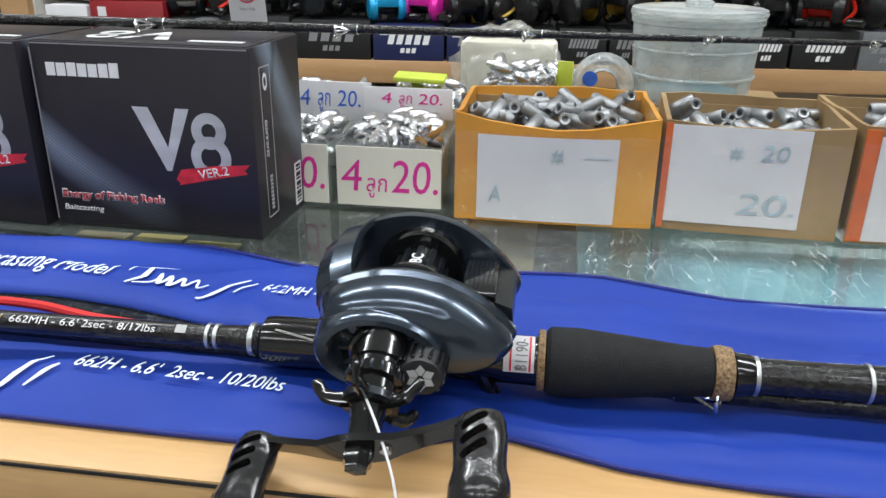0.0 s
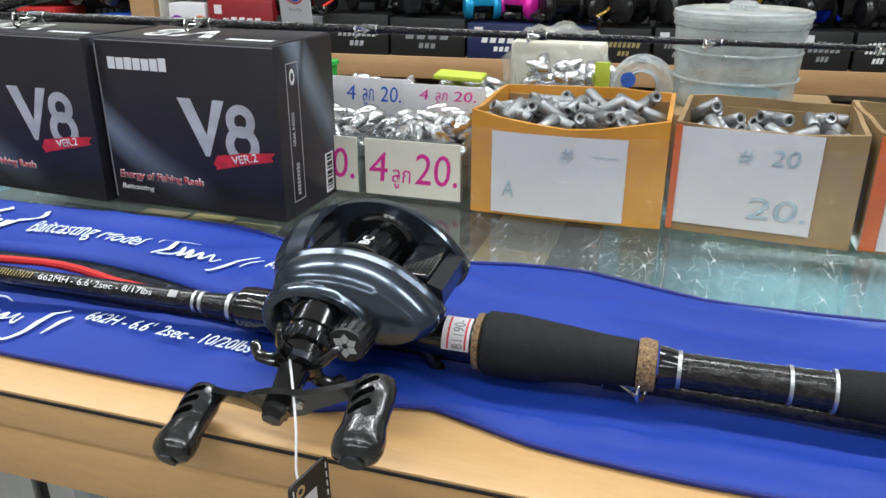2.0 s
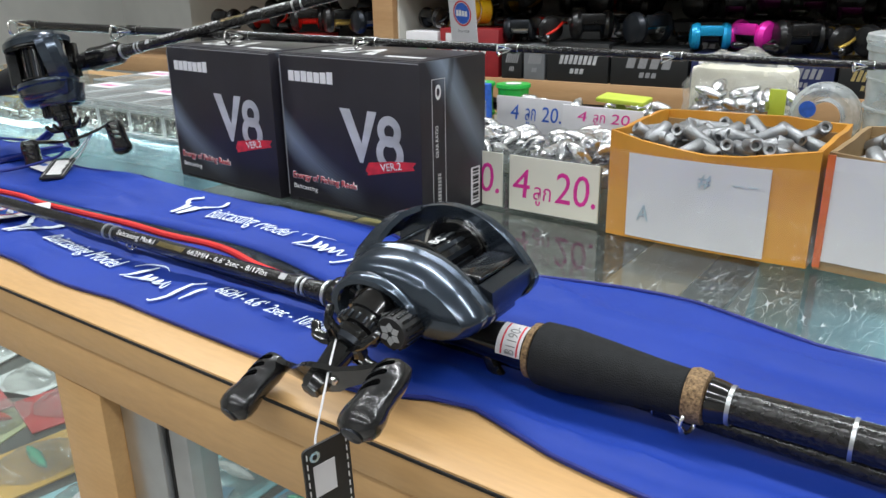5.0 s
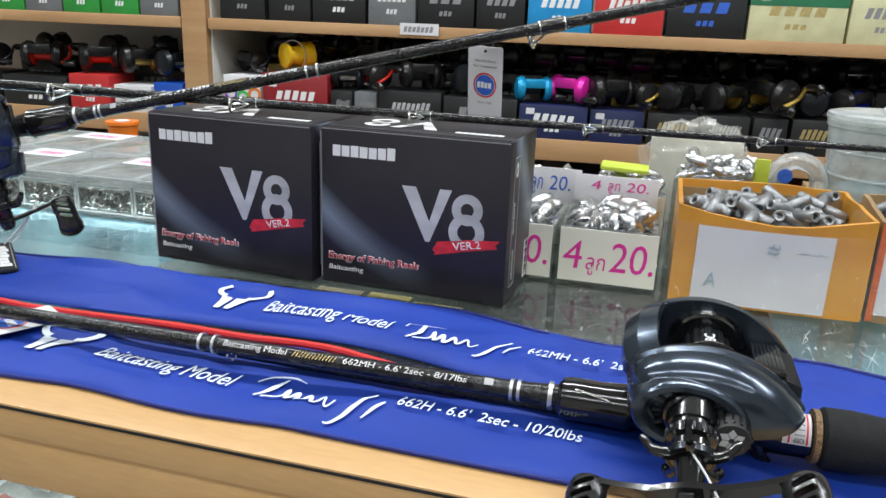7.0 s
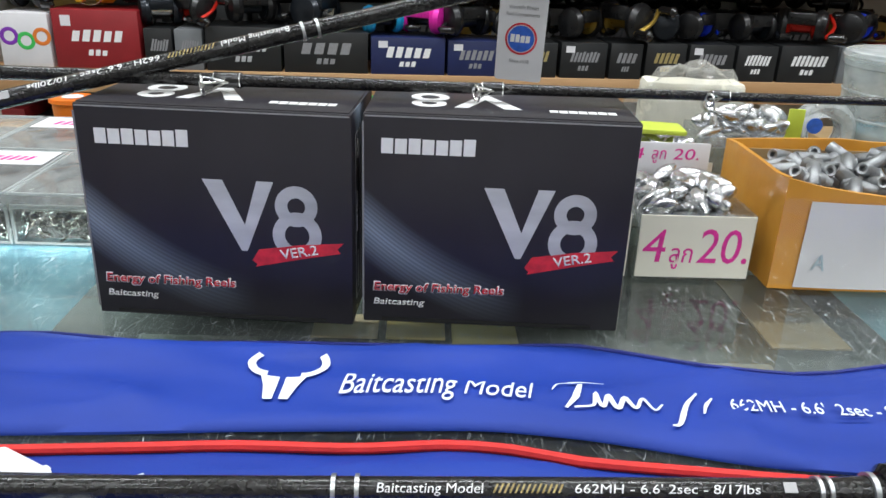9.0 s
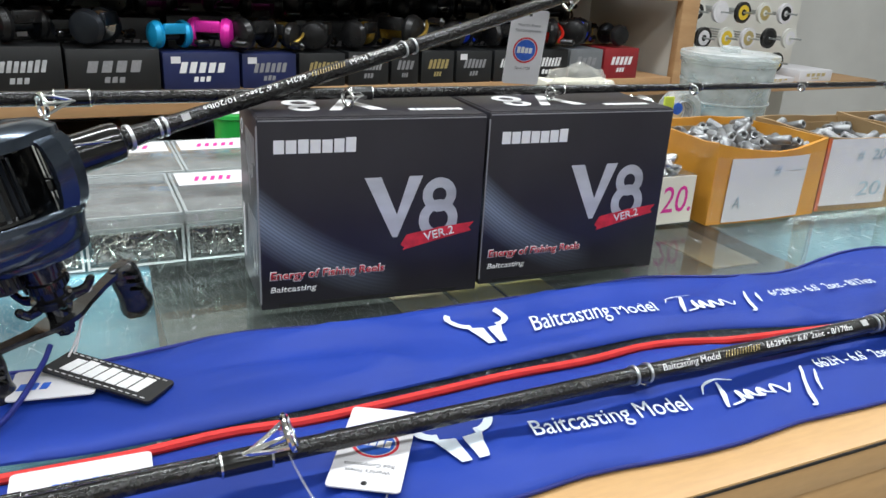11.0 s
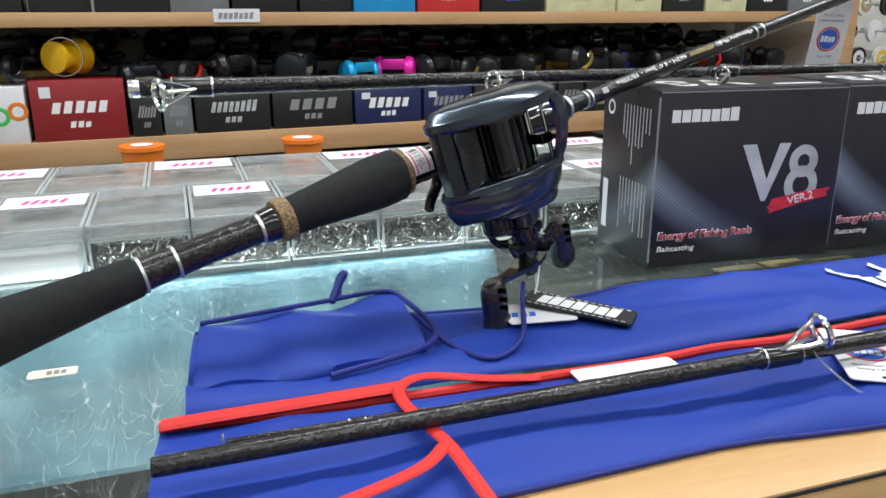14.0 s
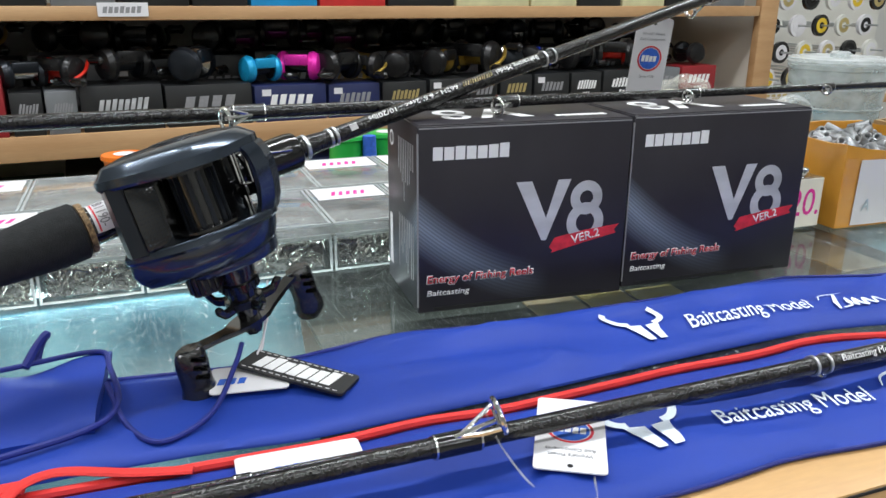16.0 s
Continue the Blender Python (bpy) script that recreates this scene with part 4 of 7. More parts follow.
    band(r, -0.258, 0.0013, 0.0080)
    bl = butt
    part("butt_grip", lathe([(-0.258 - bl, 0.0140), (-0.258 - bl + 0.004, 0.0146), (-0.258 - bl * 0.75, 0.0142), (-0.258 - bl * 0.5, 0.0120), (-0.258 - bl * 0.2, 0.0098), (-0.260, 0.0088), (-0.2585, 0.0080)], 36), M["foam"], r, "matt black foam butt grip")
    part("butt_band", lathe([(-0.2593 - bl, 0.0140), (-0.2593 - bl, 0.0148), (-0.258 - bl, 0.0148), (-0.258 - bl, 0.0140)], 36), M["alu"], r, "brushed metal ring")
    part("butt_cap", lathe([(-0.2690 - bl, 0.0100), (-0.2690 - bl, 0.0136), (-0.2675 - bl, 0.0146), (-0.2605 - bl, 0.0146), (-0.2594 - bl, 0.0140)], 36), M["black"], r, "gloss black butt cap")
    part("cap_face", lathe([(-0.2693 - bl, 0.0085), (-0.2680 - bl, 0.0100)], 30), M["void"], r)
    # checkered band near the butt
    bm = bmesh.new()
    for i in range(11):
        for k in range(54):
            if (i + k) % 2:
                continue
            x = -0.254 - bl + i * 0.0018
            a0, a1 = 2 * math.pi * k / 54, 2 * math.pi * (k + 1) / 54
            f = bm.faces.new([bm.verts.new((xx, rr * math.cos(a), rr * math.sin(a))) for xx, rr, a in ((x, 0.01472 - 0.00003 * i, a0), (x + 0.0018, 0.01469 - 0.00003 * i, a0), (x + 0.0018, 0.01469 - 0.00003 * i, a1), (x, 0.01472 - 0.00003 * i, a1))])
    part("grip_texture", bm, M["grip_check"], r, "fine checkered texture", None, 60)["kind"] = "stuff"
    # print along the blank, wrapped round it
    ob = mark_bars("blank_print", 0.024, 0.0032, 13, M["gold_ink"], r, Matrix.Identity(4), "gold script mark", 0.5, 13, 0.0, 0.42, True)
    lines = [(ob, 0.112, 0.024, 0.0032)]
    for txt, x0, w, h in ((spec, 0.044, 0.064, 0.0030), ("Baitcasting Model", 0.139, 0.036, 0.0032)):
        lines.append((letters("blank_print", txt, h, M["white_ink"], r, Matrix.Identity(4), "white printed line", w, 0.1, 0.0001), x0, w, h))
    for ob, x0, w, h in lines:
        for v in ob.data.vertices:
            a = text_roll + (v.co.y - h / 2) / (blank_r * 1.03)
            k = blank_r * 1.03 + 0.0002 + v.co.z
            v.co = (x0 + w - v.co.x, k * math.cos(a), k * math.sin(a))
    marks = [("butt_print", stroke(p, [k * 0.75 for k in wd], 0.026)) for p, wd in BRUSH]
    head = plate([(-0.0085, 0.0062), (-0.0072, 0.0042), (-0.0060, 0.0042), (-0.0048, 0.0062), (-0.0052, 0.0030), (-0.0060, 0.0), (-0.0072, 0.0), (-0.0081, 0.0030)], 0.0002)
    for nm, bmk in marks + [("butt_emblem", head)]:
        ob = part(nm, bmk, M["print_white"], r, "white print on the grip", None, 0)
        for v in ob.data.vertices:
            x = -0.258 - bl + 0.033 - v.co.x
            rr = float(np.interp(x, (-0.258 - bl * 0.75, -0.258 - bl * 0.5), (0.0143, 0.0121))) + 0.0003 + v.co.z
            a = text_roll + 0.12 - (v.co.y - 0.003) / 0.0138
            v.co = (x, rr * math.cos(a), rr * math.sin(a))
    for o in r.children_recursive:
        if max(v.co.x for v in o.data.vertices) < -0.105 and o.parent.name[:4] != "butt":
            o.data.transform(Matrix.Translation((0.012, 0, 0)))
    for x, s, ro in guides:
        guide(r, x, s, blank_r + (tip_r - blank_r) * x / length, ro)
    return r


def tip_rod(m, label, length, r0, r1, guides, roll, group="fishing rods"):
    """Tip half: thick ferrule at x = 0, thin tip at the far end."""
    r = thing("rod_tip_section", m, label, "fishing rod", group)
    part("blank", lathe([(0, r0 * 1.05), (0.05, r0 * 1.05), (0.052, r0), (length, r1)], 20), M["carbon"], r, "gloss black carbon blank")
    part("ferrule_mouth", lathe([(-0.0012, r0 * 0.8), (-0.001, r0 * 1.08), (0.004, r0 * 1.1), (0.0045, r0 * 1.05)], 20), M["chrome"], r, "silver ferrule rim")
    for x, s in guides:
        guide(r, x, s, r0 + (r1 - r0) * x / length, roll)
    part("tip_top", torus(0.0022, 0.0005, 18, 6, None, Matrix.Translation((length + 0.001, 0, 0.001))), M["chrome"], r)
    return r


ROD1 = along((0.341, -0.1345, 0.0172), (-0.281, -0.1835, 0.0150))
handle_rod("casting_rod", ROD1, "black casting rod with foam grips lying on the rod bags", 0.624, 0.0045, 0.0035, 0.101, [(0.356, 0.0110, radians(-25))], radians(45), radians(-34), "662MH - 6.6' 2sec - 8/17lbs")
ROD2 = along((-0.066, -0.004, 0.1035), (0.261, 0.1195, 0.1805))
handle_rod("casting_rod", ROD2, "black casting rod propped over the reel cartons", 0.66, 0.0046, 0.0040, 0.101, [(0.352, 0.0110, radians(-120))], radians(135), radians(61), "662H - 6.6' 2sec - 10/20lbs")
tip_rod(along((-0.298, 0.012, 0.1195), (0.517, 0.060, 0.1200)), "black rod tip section with ring guides lying across the cartons", 1.05, 0.0044, 0.0011, [(0.014, 0.0118), (0.196, 0.0098), (0.354, 0.0078), (0.492, 0.0062), (0.612, 0.0052), (0.719, 0.0044), (0.816, 0.0038), (0.90, 0.0036)], radians(98))
tip_rod(along((0.714, -0.1080, 0.0082), (-0.258, -0.158, 0.0062)), "black rod tip section tucked under the rod", 0.974, 0.0046, 0.0012, [(0.030, 0.0085), (0.196, 0.0068), (0.33, 0.0058), (0.55, 0.0048), (0.70, 0.0040), (0.82, 0.0036), (0.92, 0.0036)], radians(-78))


# ---- baitcasting reel ----
def side_outline(sx=1.0, sz=1.0, n=40, cx=-0.004, cz=0.026):
    """Teardrop seen from the side: x forward, z up."""
    key = [(0.036, 0.028), (0.034, 0.038), (0.026, 0.046), (0.012, 0.0515), (-0.004, 0.0525), (-0.020, 0.048), (-0.034, 0.038), (-0.044, 0.026), (-0.046, 0.019), (-0.040, 0.010), (-0.026, 0.004), (-0.006, 0.002), (0.014, 0.004), (0.028, 0.010), (0.034, 0.018)]
    P = smooth_path([(x, 0, z) for x, z in key + key[:1]], 4)[:-1]
    return [(cx + (p.x - cx) * sx, cz + (p.z - cz) * sz) for p in P]


def shell(stations):
    return loft([[(x + dx, y, z + dz) for x, z in side_outline(s, t)] for y, s, t, dx, dz in stations])


def carve(body, cut):
    """Body with the cutting shapes taken out of it."""
    obs = [new("t", finish(b, "t", M["black"], 0)) for b in (body, cut)]
    md = obs[0].modifiers.new("cut", "BOOLEAN")
    md.object, md.operation, md.solver = obs[1], "DIFFERENCE", "EXACT"
    me = bpy.data.meshes.new_from_object(obs[0].evaluated_get(bpy.context.evaluated_depsgraph_get()))
    bm = bmesh.new()
    bm.from_mesh(me)
    for o in obs:
        bpy.data.objects.remove(o)
    bpy.data.meshes.remove(me)
    return bm


def baitcaster(m, label, turn, tip, reach=0.012, mark=False):
    """Low-profile reel. x forward along the rod, z up from the seat, handle on the +y side."""
    r = thing("baitcasting_reel", m, label, "fishing reel", "baitcasting reels")
    # side shells
    part("palm_plate", shell([(-0.017, 0.97, 0.99, 0, 0), (-0.0185, 1.0, 1.0, 0, 0), (-0.0225, 1.0, 0.99, 0, 0), (-0.0238, 0.955, 0.945, 0, 0), (-0.0275, 0.86, 0.82, -0.001, -0.001), (-0.0283, 0.80, 0.755, -0.002, -0.001), (-0.0303, 0.58, 0.53, -0.002, -0.001), (-0.0308, 0.2, 0.18, -0.002, -0.001)]), M["gunmetal"], r, "blue-grey palm side plate", None, 22)
    hp = part("handle_plate", shell([(0.017, 0.97, 0.80, 0, -0.004), (0.0185, 1.0, 0.82, 0, -0.004), (0.0210, 1.0, 0.82, 0, -0.004), (0.0228, 0.965, 0.775, 0, -0.0045), (0.0285, 0.955, 0.755, -0.001, -0.005), (0.0335, 0.90, 0.70, -0.001, -0.0055), (0.0370, 0.80, 0.61, -0.002, -0.006), (0.0390, 0.62, 0.46, -0.003, -0.006), (0.0396, 0.3, 0.25, -0.003, -0.006)]), M["gunmetal"], r, "blue-grey handle side plate", None, 26)
    part("plate_crease", sweep(smooth_path([(0.034, 0.0215, 0.0285), (0.018, 0.0305, 0.0345), (-0.004, 0.0325, 0.0358), (-0.024, 0.0310, 0.0310), (-0.038, 0.0245, 0.0240)]), 0.0006, 8), M["void"], hp, "dark groove")
    hump = [(y, s) for y, s in ((0.024, 1.20), (0.0385, 1.13), (0.0415, 1.08), (0.0428, 1.02), (0.0428, 0.86), (0.0418, 0.82), (0.0370, 0.78))]
    part("gear_hump", loft([[(0.008 + (0.0225 if math.cos(a) > 0 else 0.0250) * s * math.cos(a), y, 0.0160 + 0.0158 * s * math.sin(a)) for a in np.linspace(0, 2 * math.pi, 40, endpoint=False)] for y, s in hump]), M["gunmetal"], r, "raised rim round the gear housing", None, 22)
    part("gear_face", lathe([(0.0372, 0.0168), (0.0385, 0.0130), (0.0395, 0.0122), (0.0430, 0.0118), (0.0440, 0.0105)], 30), M["black"], r, "black gear housing face", Matrix.Translation((0.006, 0, 0.0165)) @ Matrix.Rotation(radians(90), 4, "Z"))
    for a in range(14):
        q = 2 * math.pi * a / 14
        part("gear_rib", box(-0.0008, 0.0008, -0.0005, 0.0012, -0.0022, 0.0022, 0.0003), M["gun_dark"], r, "", Matrix.Translation((0.006 + 0.0145 * math.cos(q), 0.0388, 0.0165 + 0.0145 * math.sin(q))) @ Matrix.Rotation(-q + radians(90), 4, "Y"))
    # frame between the plates
    part("frame_floor", box(-0.036, 0.030, -0.0175, 0.0175, 0.004, 0.010, 0.001), M["black"], r)
    part("front_hood", loft([[(0.0372 + d, y, 0.0325 + h), (0.0368 + d, y, 0.0385 + h), (0.0305 + d, y, 0.0448 + h), (0.0215 + d, y, 0.0482 + h), (0.0200 + d, y, 0.0455 + h), (0.0262 + d, y, 0.0420 + h), (0.0318 + d, y, 0.0368 + h), (0.0330 + d, y, 0.0320 + h)] for y, d, h in ((-0.0190, -0.002, 0.0012), (-0.0150, 0.0005, 0.0012), (-0.006, 0.0022, 0.0005), (0.004, 0.0026, -0.0025), (0.0130, 0.0018, -0.0062), (0.0185, 0.0002, -0.0090), (0.0225, -0.004, -0.0105))]), M["gunmetal"], r, "blue-grey front hood", None, 20)
    part("rear_cover", loft([[(-0.0445, y, 0.0195), (-0.0440, y, 0.0275), (-0.0370, y, 0.0300), (-0.0330, y, 0.0265), (-0.0340, y, 0.0180), (-0.0390, y, 0.0100)] for y in (-0.0178, 0.0, 0.0178)]), M["gun_dark"], r)
    tb = part("thumb_bar", box(-0.037, -0.0225, -0.0165, 0.0165, 0.0300, 0.0335, 0.0012), M["black"], r, "black textured thumb bar", Matrix.Identity(4))
    bm = bmesh.new()
    for i in range(7):
        for j in range(13):
            lathe([(0, 0.00055), (0.0004, 0.0004)], 6, bm)
            for v in list(bm.verts)[-12:]:
                v.co = Vector((-0.0350 + i * 0.0019 + v.co.y, -0.0135 + j * 0.00225 + v.co.z, 0.0334 + v.co.x))
    part("thumb_dots", bm, M["gunmetal"], tb, "raised grip dots", None, 0)
    # spool
    sp = part("spool", lathe([(-0.0168, 0.0150), (-0.0160, 0.0172), (-0.0145, 0.0172), (-0.0138, 0.0110), (0.0138, 0.0110), (0.0145, 0.0172), (0.0160, 0.0172), (0.0168, 0.0150)], 40), M["black"], r, "gloss black spool", Matrix.Translation((-0.002, 0, 0.0275)) @ Matrix.Rotation(radians(90), 4, "Z"))
    bm = bmesh.new()
    for k in range(12):
        q = 2 * math.pi * k / 12
        merge(bm, box(-0.0145, 0.0145, -0.0012, 0.0012, 0.0108, 0.0120), Matrix.Rotation(q, 4, "X"))
    part("spool_ribs", bm, M["gun_dark"], sp)
    if mark:
        letters("spool_mark", "BC", 0.0052, M["white_ink"], sp, Matrix.Translation((0.0045, 0.0026, 0.01215)) @ Matrix.Rotation(math.pi, 4, "Z"), "white printed letters", 0.0090, 0, 0.0002, 0.02)
    part("brake_ring", lathe([(-0.0175, 0.0185), (-0.0175, 0.0200), (-0.0165, 0.0200), (-0.0165, 0.0185)], 36), M["chrome"], r, "", Matrix.Translation((-0.002, 0, 0.0275)) @ Matrix.Rotation(radians(90), 4, "Z"))
    # level wind
    part("worm_shaft", lathe([(-0.0175, 0.0022), (0.0175, 0.0022)], 16), M["chrome"], r, "", Matrix.Translation((0.0245, 0, 0.018)) @ Matrix.Rotation(radians(90), 4, "Z"))
    part("line_guide", box(0.0205, 0.0290, 0.002, 0.0085, 0.0135, 0.0330, 0.0012), M["black"], r, "black line guide")
    part("guide_bar", lathe([(-0.0175, 0.0013), (0.0175, 0.0013)], 12), M["chrome"], r, "", Matrix.Translation((0.027, 0, 0.031)) @ Matrix.Rotation(radians(90), 4, "Z"))
    # foot
    part("reel_foot", box(-0.030, 0.030, -0.006, 0.006, -0.001, 0.005, 0.0012), M["black"], r)
    part("brake_dial", torus(0.0115, 0.0011, 32, 8, None, Matrix.Translation((-0.004, -0.0300, 0.0255)) @ Matrix.Rotation(radians(90), 4, "Z")), M["gun_dark"], r, "dark ring on the palm plate")
    part("dial_cap", lathe([(0.0, 0.0085), (0.0012, 0.0080), (0.0016, 0.0)], 24), M["gun_dark"], r, "", Matrix.Translation((-0.004, -0.0300, 0.0255)) @ Matrix.Rotation(radians(-90), 4, "Z"))
    for k in range(5):
        part("plate_vent", box(-0.0006, 0.0006, -0.0008, 0.0004, -0.004, 0.004, 0.0003), M["black"], r, "", Matrix.Translation((-0.030 + k * 0.0028, -0.0270, 0.0255)) @ Matrix.Rotation(radians(18), 4, "Y"))
    # plate screws
    for sx, sz, yy in ((-0.026, 0.0235, 0.0372), (0.022, 0.0045, 0.034)):
        s = part("screw", lathe([(0, 0.0026), (0.0012, 0.0025), (0.0016, 0.0018)], 18), M["chrome"], r, "", Matrix.Translation((sx, yy - 0.0012, sz)) @ Matrix.Rotation(radians(90), 4, "Z"))
        part("cross_slot", box(0.0013, 0.0018, -0.0003, 0.0003, -0.0016, 0.0016), M["void"], s)
        part("cross_slot", box(0.0013, 0.0018, -0.0016, 0.0016, -0.0003, 0.0003), M["void"], s)
    # spool tension knob with a petal mark
    kn = part("tension_knob", lathe([(0.032, 0.0088), (0.0500, 0.0085), (0.0520, 0.0078), (0.0524, 0.0062), (0.0520, 0.0)], 30), M["black_matt"], r, "black ribbed tension knob", Matrix.Translation((-0.012, 0, 0.0135)) @ Matrix.Rotation(radians(90), 4, "Z"))
    for k in range(16):
        q = 2 * math.pi * k / 16
        part("knob_rib", box(0.040, 0.0505, -0.0007, 0.0007, 0.0082, 0.0093, 0.0002), M["black"], kn, "", Matrix.Rotation(q, 4, "X"))
    for k in range(6):
        q = 2 * math.pi * k / 6
        part("petal", plate([(-0.0005, 0.0013), (-0.0019, 0.0036), (0.0, 0.0060), (0.0019, 0.0036), (0.0005, 0.0013)], 0.0002), M["silver_ink"], kn, "", Matrix.Rotation(q, 4, "X") @ Matrix.Translation((0.0524, 0, 0)) @ Matrix.Rotation(radians(90), 4, "Z") @ Matrix.Rotation(radians(90), 4, "X"), 0)
    # drag star and handle on the main shaft
    ax = Matrix.Translation((0.005, 0.044, 0.0165)) @ Matrix.Rotation(radians(90), 4, "Z") @ Matrix.Rotation(radians(tip), 4, "Y")
    part("main_shaft", lathe([(-0.008, 0.0108), (0.004, 0.0106), (0.0045, 0.0094), (0.0075, 0.0094), (0.0080, 0.0110), (0.0125, 0.0108), (0.0135, 0.0086), (0.0180, 0.0084), (0.0185, 0.0104), (0.0225, 0.0102), (0.024, 0.0068), (0.040, 0.0052)], 28), M["black"], r, "black stepped gear shaft", ax, 22)
    for k in range(18):
        part("shaft_rib", box(0.0082, 0.0122, -0.0006, 0.0006, 0.0106, 0.0115, 0.0002), M["gun_dark"], r, "", ax @ Matrix.Rotation(2 * math.pi * k / 18, 4, "X"))
    star = part("drag_star", lathe([(0.010, 0.0098), (0.0105, 0.0108), (0.0135, 0.0108), (0.0142, 0.0090)], 28), M["gun_dark"], r, "", ax @ Matrix.Translation((0.009, 0, 0)))
    for k in range(5):
        q = 2 * math.pi * (k + 0.3) / 5
        part("star_arm", sweep(smooth_path([(0.0118, 0.006, 0), (0.0125, 0.0130, 0.0010), (0.0110, 0.0175, 0.0018), (0.0060, 0.0215, 0.0020)], 4), [0.0034] * 4 + [0.0030] * 4 + [0.0024] * 4 + [0.0016], 8, None, 0.7), M["black"], star, "", Matrix.Rotation(q, 4, "X"))
    hm = ax @ Matrix.Translation((reach, 0, 0)) @ Matrix.Rotation(radians(turn), 4, "X")
    arm = bmesh.new()
    prof = [(-0.0485, 0.0042), (-0.041, 0.0040), (-0.029, 0.0038), (-0.015, 0.0052), (-0.008, 0.0078), (0.0, 0.0088), (0.008, 0.0078), (0.015, 0.0052), (0.029, 0.0038), (0.041, 0.0040), (0.0485, 0.0042)]
    bend = lambda s: 0.0215 - 0.0075 * max(0.0, (abs(s) - 0.012) / 0.0365) ** 1.0
    loft([[(bend(s) + 0.0014, s, w), (bend(s) + 0.0014, s, -w), (bend(s) - 0.0014, s, -w), (bend(s) - 0.0014, s, w)] for s, w in prof], True, True, arm)
    arm_ob = part("handle_arm", arm, M["black"], r, "gloss black cranked handle arm", hm)
    part("handle_nut", lathe([(0.0225, 0.0060), (0.0270, 0.0058), (0.0285, 0.0046), (0.0300, 0.0044), (0.0305, 0.0)], 6), M["black"], arm_ob, "black hexagonal nut")
    s = part("lock_screw", lathe([(0.0225, 0.0023), (0.0240, 0.0021)], 16), M["chrome"], arm_ob, "", Matrix.Translation((0, 0.0105, 0)))
    for sgn in (-1, 1):
        kb = Matrix.Translation((0.0125, sgn * 0.0447, 0)) @ Matrix.Rotation(radians(sgn * 4), 4, "Z")
        prof = [(0.0, 0.0056), (0.001, 0.0072), (0.004, 0.0084), (0.010, 0.0090), (0.016, 0.0086), (0.021, 0.0086), (0.026, 0.0098), (0.030, 0.0098), (0.033, 0.0086), (0.0350, 0.0058), (0.0353, 0.0)]
        body = loft([[(x, w * 1.05 * math.cos(a), w * 0.80 * math.sin(a)) for a in np.linspace(0, 2 * math.pi, 28, endpoint=False)] for x, w in prof[:-1]])
        cut = bmesh.new()
        for k in range(3):
            merge(cut, box(-0.0015, 0.0015, -0.0052, 0.0052, -0.012, 0.012, 0.0012), Matrix.Translation((0.0055 + k * 0.0052, 0, 0)) @ Matrix.Rotation(radians(28), 4, "Z"))
        part("knob", carve(body, cut), M["knob"], arm_ob, "gloss black paddle knob with three slots", kb)
        part("knob_cap", lathe([(0.0345, 0.0046), (0.0358, 0.0044), (0.0362, 0.0)], 20), M["gun_dark"], arm_ob, "", kb)
    return r


def seat_on(rod, back, roll):
    """Where a reel sits on a rod's seat, back metres behind the front of the seat, turned about the rod."""
    return rod @ Matrix.Translation((-back, 0, 0)) @ Matrix.Rotation(roll, 4, "X") @ Matrix.Translation((0, 0, 0.0065))


R1 = seat_on(ROD1, 0.0615, radians(-2)) @ Matrix.Diagonal((0.88, 0.88, 0.85, 1))
baitcaster(R1, "blue-grey low-profile baitcasting reel on the rod seat", 20, 24, 0.018, True)
R2 = seat_on(ROD2, 0.065, radians(80)) @ Matrix.Scale(0.88, 4) @ Matrix.Diagonal((1, -1, 1, 1))
baitcaster(R2, "blue-grey baitcasting reel turned on its side, handle down", 22, 10)

# ---- tags on the reels and rods ----
def card(name, m, w, h, material, label, parent=None, thick=0.0006):
    """Small rounded card, its lower left corner at m."""
    c = 0.002
    pts = []
    for cx, cy, a0 in ((w - c, c, -90), (w - c, h - c, 0), (c, h - c, 90), (c, c, 180)):
        pts += [(cx + c * math.cos(radians(a0 + k * 30)), cy + c * math.sin(radians(a0 + k * 30))) for k in range(4)]
    return part(name, plate(pts, thick), material, parent, label, m, 0)


def disc(r, thick, x=0, y=0, bm=None, hole=0.0, n=28):
    bm = bm or bmesh.new()
    if not hole:
        return plate([(x + r * math.cos(2 * math.pi * i / n), y + r * math.sin(2 * math.pi * i / n)) for i in range(n)], thick, bm)
    return merge(bm, ring_plate(x, y, r, hole, thick, n))


